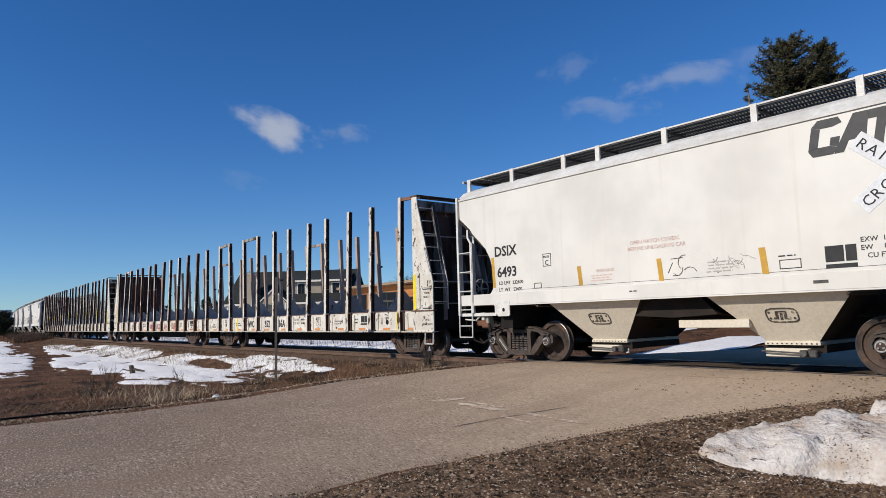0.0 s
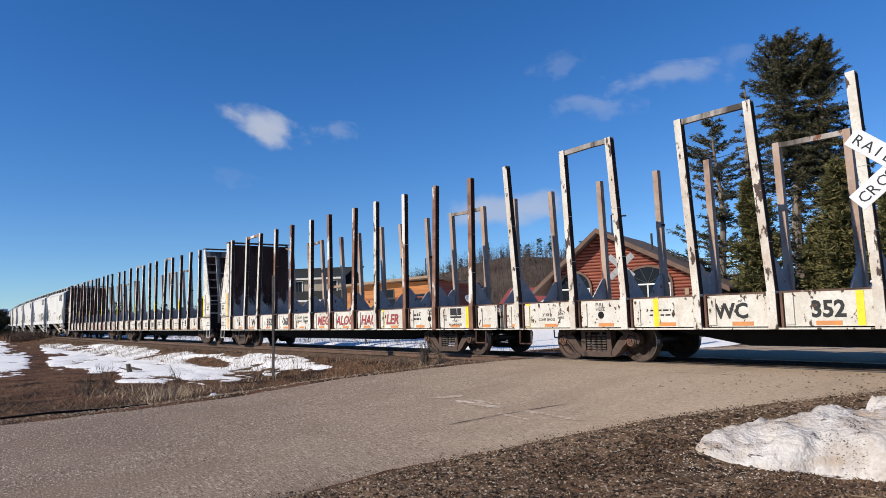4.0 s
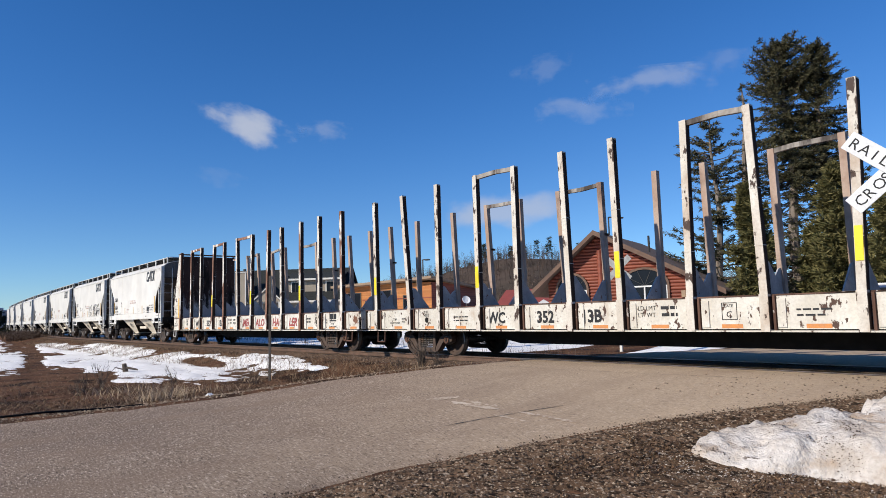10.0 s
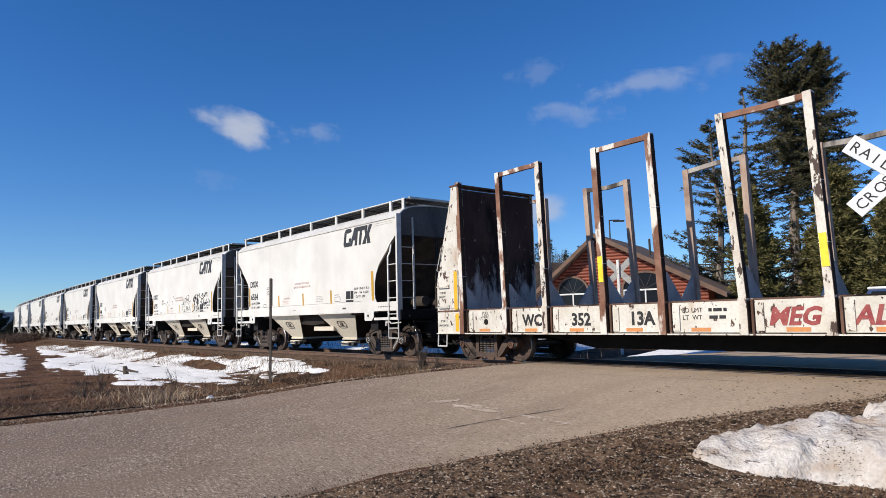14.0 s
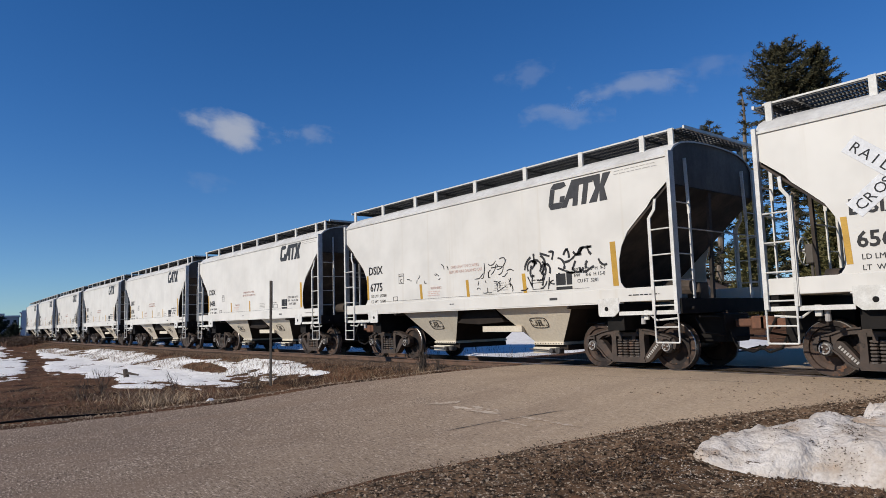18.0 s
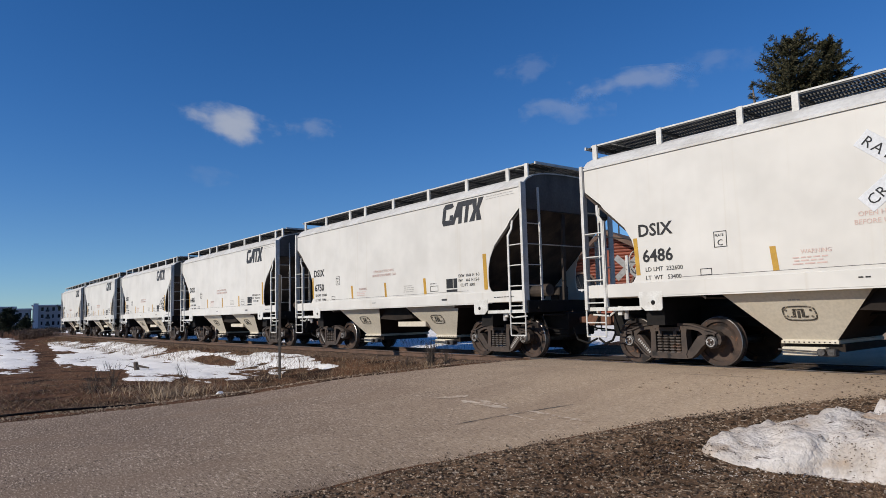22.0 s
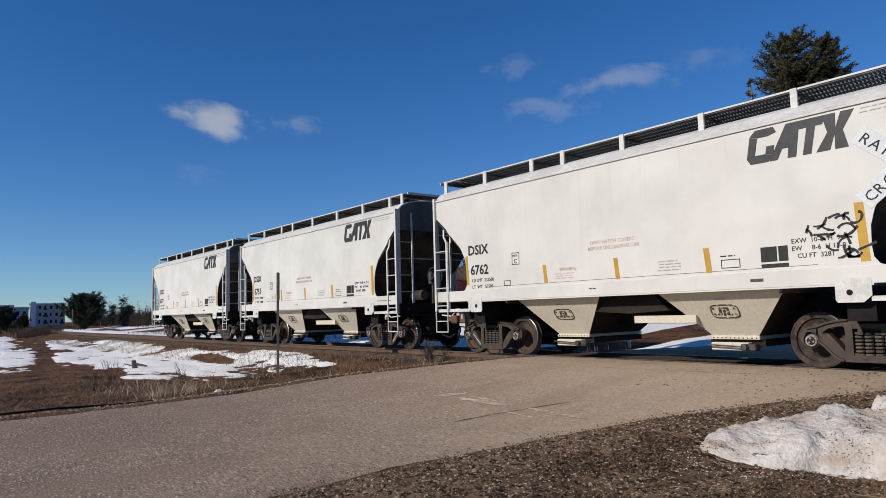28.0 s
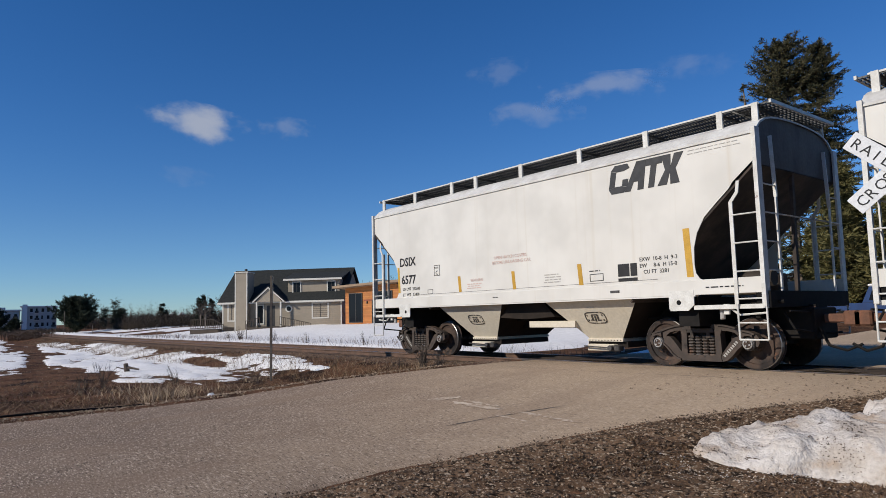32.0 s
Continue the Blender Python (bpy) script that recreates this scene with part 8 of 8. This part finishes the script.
    plate(cs, [(f * x, z) for x, z in ((-9.2, 0.66), (-5.2, 0.62), (-3.6, 0.34), (4.6, 0.34), (6.2, 0.62), (9.2, 0.66), (9.2, 1.02), (-9.2, 1.02))], -0.42, 0.42)
    part("centre_sill", cs, M["under_black"], car)
    for k in range(9):
        x = -8.0 + 2.0 * k
        part("cross_bearer", fb(x - 0.07, x + 0.07, -1.33, 1.33, 0.70, 1.02), M["under_black"], car)
    part("end_sheet", fb(-tail - 0.012, -tail, -1.33, 1.33, 0.72, 1.27), paint, car)
    coupler(car, f * 9.15, f)
    db = bmesh.new()
    box(db, min(f * -9.5, f * -9.0), max(f * -9.5, f * -9.0), -0.12, 0.12, 0.74, 0.98)
    part("drawbar", db, M["coupler"], car)
    for cx in (7.5, -6.6):
        truck(car, f * cx, 0.42, M["truck_brown"], "log")
    # paint: black words, orange patches under them
    spots = [-tail] + list(stakes) + [8.08]
    mids = sorted((f * (a + b) / 2, (b - a)) for a, b in zip(spots, spots[1:]))
    yy = -1.364
    for i, (cx, wd) in enumerate(mids):
        o = bmesh.new()
        u = cx + rnd.uniform(-0.1, 0.15)
        box(o, u - 0.19, u + 0.19, yy, yy + 0.003, 0.735, 0.805)
        part("orange_patch", o, M["orange_patch"], car, "faded orange patch")
        wds = words.get(i)
        if i in stripes:
            sx = cx + wd * stripes[i]
            part("reflector_stripe", bx(sx, sx + 0.11, yy - 0.002, yy + 0.002, 0.73, 1.26), M["bright_yellow"], car, "bright yellow reflector stripe")
        if not wds:
            if i % 2:
                small_lines(car, cx - 0.3, 1.02, 0.6, 2, 0.09, M["black_paint"], y=yy, t=0.03, seed=seed * 20 + i)
        elif wds == "hole":
            h = bmesh.new()
            rod(h, (cx, yy - 0.002, 0.97), (cx, yy + 0.02, 0.97), 0.075, n=14)
            part("pull_hole", h, M["under_black"], car)
            letters("PULL", 0.10, M["black_paint"], car, pose(cx - 0.13, yy, 1.15, 90))
            letters("HERE", 0.10, M["black_paint"], car, pose(cx - 0.13, yy, 1.06, 90))
        elif wds == "sidehole":
            small_lines(car, cx - 0.42, 1.06, 0.36, 2, 0.11, M["black_paint"], y=yy, t=0.05, seed=seed * 20 + i)
            h = bmesh.new()
            rod(h, (cx + 0.34, yy - 0.002, 0.97), (cx + 0.34, yy + 0.02, 0.97), 0.075, n=14)
            part("pull_hole", h, M["under_black"], car)
            letters("PULL", 0.09, M["black_paint"], car, pose(cx + 0.26, yy, 1.17, 90))
            letters("HERE", 0.09, M["black_paint"], car, pose(cx + 0.26, yy, 1.08, 90))
        elif wds == "jack":
            letters("JACK", 0.09, M["black_paint"], car, pose(cx - 0.55, yy, 1.00, 90))
            letters("HERE", 0.09, M["black_paint"], car, pose(cx - 0.55, yy, 0.91, 90))
            mark_panel(car, cx - 0.20, 0.98, 0.44, 0.25, yy)
            letters("2\" HF", 0.09, M["black_paint"], car, pose(cx - 0.12, yy, 0.87, 90))
            letters("COMP SHOES", 0.08, M["black_paint"], car, pose(cx - 0.22, yy, 0.78, 90))
        elif wds == "defect":
            outline_box(car, cx - 0.01, 0.98, 0.20, 0.14, M["black_paint"], yy)
            letters("DEFECT", 0.07, M["black_paint"], car, pose(cx - 0.05, yy, 0.90, 90))
            letters("CARD", 0.07, M["black_paint"], car, pose(cx - 0.02, yy, 0.82, 90))
        elif wds == "comp":
            letters("2\" HF", 0.09, M["black_paint"], car, pose(cx - 0.14, yy, 0.97, 90))
            letters("COMP SHOES", 0.08, M["black_paint"], car, pose(cx - 0.26, yy, 0.87, 90))
            letters("JACK", 0.07, M["black_paint"], car, pose(cx + 0.32, yy, 0.99, 90))
            letters("HERE", 0.07, M["black_paint"], car, pose(cx + 0.32, yy, 0.91, 90))
        elif wds == "panel":
            mark_panel(car, cx - 0.02, 0.90, 0.36, 0.28, yy)
            small_lines(car, cx - 0.55, 1.05, 0.35, 2, 0.10, M["black_paint"], y=yy, t=0.05, seed=seed * 20 + i)
        elif wds == "limits":
            letters("LD LMT", 0.12, M["black_paint"], car, pose(cx - 0.43, yy, 1.08, 90))
            letters("LT  WT", 0.12, M["black_paint"], car, pose(cx - 0.43, yy, 0.95, 90))
            small_lines(car, cx + 0.08, 1.09, 0.40, 2, 0.13, M["black_paint"], y=yy, t=0.06, seed=seed * 20 + i)
        elif wds == "plate":
            outline_box(car, cx - 0.14, 0.88, 0.28, 0.30, M["black_paint"], yy)
            letters("C", 0.16, M["black_paint"], car, pose(cx - 0.06, yy, 0.92, 90))
            letters("PLATE", 0.07, M["black_paint"], car, pose(cx - 0.12, yy, 1.10, 90))
        elif wds[0] == "#":
            word = wds[1:]
            letters(word, 0.40, M["red_paint"], car, pose(cx + max(slide, 0.09) - 0.145 * len(word), yy, 0.85, 90), slant=0.25, bold=0.014)
        else:
            size = 0.36
            off = (-0.12 if wds == "WC" else 0.16 if wds == "352" else 0.0) if f > 0 else (-0.08 if wds == "WC" else 0.06)
            letters(wds, size, M["black_paint"], car, pose(cx + nudge + off - 0.115 * len(wds) - 0.04, yy, 0.87, 90), wide=0.95, bold=0.012)
    wx = f * 8.75
    letters("THINK", 0.085, M["black_paint"], car, pose(wx - 0.15, -1.424, 1.72, 90))
    letters("SAFETY", 0.085, M["black_paint"], car, pose(wx - 0.19, -1.424, 1.61, 90))
    letters("2\" HF", 0.085, M["black_paint"], car, pose(wx - 0.12, -1.424, 0.98, 90))
    letters("COMP SHOES", 0.075, M["black_paint"], car, pose(wx - 0.26, -1.424, 0.87, 90))
    return car


# ---- the consist, from its head: place of each car's middle along the train
HOPPER_PITCH = 13.31
TAIL = -193.97
hopper = hopper_body()
hoppers = [hopper] + [copy_thing(hopper, Matrix.Identity(4)) for _ in range(8)]
hopper_at = [-12.30] + [TAIL + HOPPER_PITCH * (7 - k) + slack for k, slack in enumerate((0, 0.10, 0.08, 0, 0, 0, -0.12, 0))]
for car, digits in zip(hoppers, ("6493", "6564", "6775", "6486", "6750", "6485", "6762", "6751", "6577")):
    letters(digits, 0.33, M["black_paint"], car, pose(-4.41, -1.606, 1.985, 90), bold=0.007)
    limit, tare = {"6775": ("232500", "53500"), "6762": ("232500", "53500"), "6564": ("232800", "53200")}.get(digits, ("232600", "53400"))
    letters("LD LMT  " + limit, 0.115, M["black_paint"], car, pose(-4.36, -1.606, 1.80, 90))
    letters("LT  WT   " + tare, 0.115, M["black_paint"], car, pose(-4.36, -1.606, 1.64, 90))


def hand_brake(car, x, e):
    """A hand-brake wheel on its stand at one end of a hopper car."""
    y = -0.38 * e
    bw = bmesh.new()
    hand_wheel(bw, 0.26, 0.014)
    brake = part("brake_wheel", bw, M["steel_white"], car, "pale spoked hand-brake wheel")
    brake.matrix_basis = pose(x, y, 2.16, 0, 0, e * 90)
    st = bmesh.new()
    box(st, min(x - e * 0.05, x - e * 0.20), max(x - e * 0.05, x - e * 0.20), y - 0.11, y + 0.11, 1.92, 2.28, 0.02)
    rod(st, (x - e * 0.12, y, 1.34), (x - e * 0.12, y, 1.94), 0.03, n=8)
    rod(st, (x, y, 2.16), (x - e * 0.08, y, 2.16), 0.03, n=8)
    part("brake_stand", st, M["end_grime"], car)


for car in hoppers:
    if car is hoppers[7]:
        hand_brake(car, 5.98, 1)
    else:
        hand_brake(car, -5.98, -1)
strokes(hoppers[0], 0.22, 1.72, 0.32, 0.36, 2, 3, M["black_paint"], 0.011)
strokes(hoppers[0], 1.05, 1.72, 0.75, 0.30, 4, 13, M["faint_print"], 0.009)
strokes(hoppers[2], -2.55, 2.08, 1.5, 0.22, 3, 4, M["black_paint"], 0.020)
strokes(hoppers[2], -0.95, 2.30, 0.20, 0.24, 1, 21, M["black_paint"], 0.028)
strokes(hoppers[2], 0.62, 2.06, 0.85, 0.44, 4, 5, M["black_paint"], 0.020)
strokes(hoppers[2], 0.42, 1.70, 1.15, 0.30, 5, 15, M["black_paint"], 0.018)
strokes(hoppers[2], 2.15, 2.00, 1.95, 0.50, 9, 6, M["black_paint"], 0.050)
strokes(hoppers[2], 2.10, 1.70, 0.8, 0.34, 3, 16, M["black_paint"], 0.030)
strokes(hoppers[6], 3.62, 2.04, 0.72, 0.36, 5, 8, M["black_paint"], 0.034)
strokes(hoppers[6], 4.10, 1.74, 0.32, 0.36, 3, 18, M["black_paint"], 0.034)
# a ruled diagram with two small sketches
outline_box(hoppers[7], -2.76, 1.70, 0.36, 0.24, M["faint_print"], t=0.010)
outline_box(hoppers[7], -2.72, 1.75, 0.12, 0.13, M["faint_print"], t=0.016)
outline_box(hoppers[7], -2.56, 1.75, 0.12, 0.13, M["faint_print"], t=0.016)



def rust_blotch(car, x, z, r0, seed, y=-1.368):
    """Paint gone down to the rust in one ragged patch with flecks round it."""
    r = random.Random(seed)
    bm = bmesh.new()
    plate(bm, [(x + r0 * r.uniform(0.55, 1.1) * math.cos(a), z + r0 * r.uniform(0.55, 1.1) * math.sin(a)) for a in [math.pi * i / 11 for i in range(22)]], y, y + 0.003)
    for _ in range(14):
        a, d, q = r.uniform(0, 6.28), r0 * r.uniform(1.1, 2.0), r0 * r.uniform(0.05, 0.16)
        cx, cz = x + d * math.cos(a), min(max(z + d * math.sin(a), 0.78), 1.22)
        plate(bm, [(cx + q * r.uniform(0.5, 1.2) * math.cos(b), cz + q * r.uniform(0.5, 1.2) * math.sin(b)) for b in [math.pi * i / 3 for i in range(6)]], y, y + 0.003)
    tagged(part("rust_blotch", bm, M["stake_rust"], car), "flaked dark red rust patch", kind="stuff")


A_WORDS = {0: "", 1: "comp", 2: "hole", 3: "", 4: "WC", 5: "352", 6: "36A", 7: "limits", 8: "plate", 9: "", 10: "panel", 11: "hole", 12: ""}
B_WORDS = {0: "defect", 1: "hole", 2: "WC", 3: "352", 4: "36B", 5: "limits", 6: "#MEG", 7: "#ALOG", 8: "#HAU", 9: "#LER", 10: "sidehole", 11: "jack", 12: ""}
C_WORDS = {0: "", 1: "comp", 2: "hole", 3: "", 4: "WC", 5: "352", 6: "13B", 7: "limits", 8: "plate", 9: "", 10: "panel", 11: "hole", 12: ""}
D_WORDS = {0: "defect", 1: "hole", 2: "WC", 3: "352", 4: "13A", 5: "limits", 6: "#MEG", 7: "#ALOG", 8: "#HAU", 9: "#LER", 10: "sidehole", 11: "jack", 12: ""}
logs = [log_car(1, A_WORDS, 1, 0.0, ((1, 2), (3, 4)), ((3, 4), (9, 10)), (), {1: -0.38, 3: -0.12, 5: 0.28, 7: 0.30, 9: 0.30, 11: 0.30},
                (-0.35, -0.18, -0.22, -0.19, -0.24, -0.15, -0.13, -0.03, -0.08, -0.02, -0.08, -0.02), True, 9.12),
        log_car(-1, B_WORDS, 2, 0.45, ((9, 10),), ((9, 10), (2, 3)), (), {2: 0.28, 4: 0.30, 6: 0.30, 9: -0.36, 11: 0.28},
                (-0.05, 0.03, -0.06, -0.02, 0.02, -0.10, -0.12, 0.05, -0.13, 0.06, 0.0, 0.02), True, 8.92, 0.22),
        log_car(1, C_WORDS, 3, 0.06, ((3, 4), (7, 8)), ((1, 2), (3, 4), (7, 8)), (0, 3, 6, 9), {},
                (-0.20, -0.36, -0.09, -0.11, -0.12, -0.14, -0.09, -0.01, -0.14, 0.08, 0.12, -0.10), False, 9.30, -0.05),
        log_car(-1, D_WORDS, 4, 0.5, ((9, 10), (7, 8), (5, 6)), ((5, 6), (7, 8), (9, 10)), (2, 5, 8), {},
                (-0.10, -0.13, -0.11, -0.16, -0.11, -0.14, -0.24, -0.16, -0.17, -0.18, -0.22, -0.18), True, 8.86, 0.19, 0.11)]
rust_blotch(logs[3], 8.60, 1.02, 0.15, 4)
log_at = [-28.47, -46.64, -66.01, -84.48]


# ---------------------------------------------------------------- how the train runs
# seconds and metres run
RUN = ((0, 5.0), (2, 15.28), (4, 25.86), (6, 36.14), (8, 46.72), (12, 68.58), (16, 90.31), (20, 112.59), (24, 135.58), (28, 159.02), (32, 182.93))


def run(t):
    """Metres run at a time, by a smooth curve through RUN."""
    k = max(i for i in range(len(RUN) - 1) if RUN[i][0] <= t or i == 0)

    def slope(i):
        a, b = RUN[max(i - 1, 0)], RUN[min(i + 1, len(RUN) - 1)]
        return (b[1] - a[1]) / (b[0] - a[0])

    (ta, a), (tb, b) = RUN[k], RUN[k + 1]
    span = tb - ta
    u = (t - ta) / span
    return (2 * u ** 3 - 3 * u ** 2 + 1) * a + (u ** 3 - 2 * u ** 2 + u) * span * slope(k) + (3 * u ** 2 - 2 * u ** 3) * b + (u ** 3 - u ** 2) * span * slope(k + 1)


def on_track(x, half):
    """The pose of a car whose trucks stand half a base before and behind x."""
    a, b = (x - half, track_y(x - half)), (x + half, track_y(x + half))
    return pose(x, (a[1] + b[1]) / 2, 0, 0, 0, math.degrees(math.atan2(b[1] - a[1], b[0] - a[0])))


# ---------------------------------------------------------------- what moves
def motions():
    for car, at in list(zip(hoppers, hopper_at)) + list(zip(logs, log_at)):
        half = 4.29 if car in hoppers else 7.0
        walk(car, [(t / 2, on_track(at + run(t / 2), half)) for t in range(0, 65)])
        r = 0.457 if car in hoppers else 0.42
        for a in [o for o in car.children if o.name.split(".")[0] == "axle"]:
            x, z = a.location.x, a.location.z
            walk(a, [(k / 10, pose(x, 0, z, 0, math.degrees(run(k / 10) / r) % 360, 0)) for k in range(0, 321)])
    for cloud, (x, y, z), (dx, dy), tilt in clouds:
        walk(cloud, [(t, face_camera(x + dx * t / 32, y + dy * t / 32, z, tilt * (1 - 0.65 * t / 32))) for t in (0, 8, 16, 24, 32)])


motions()
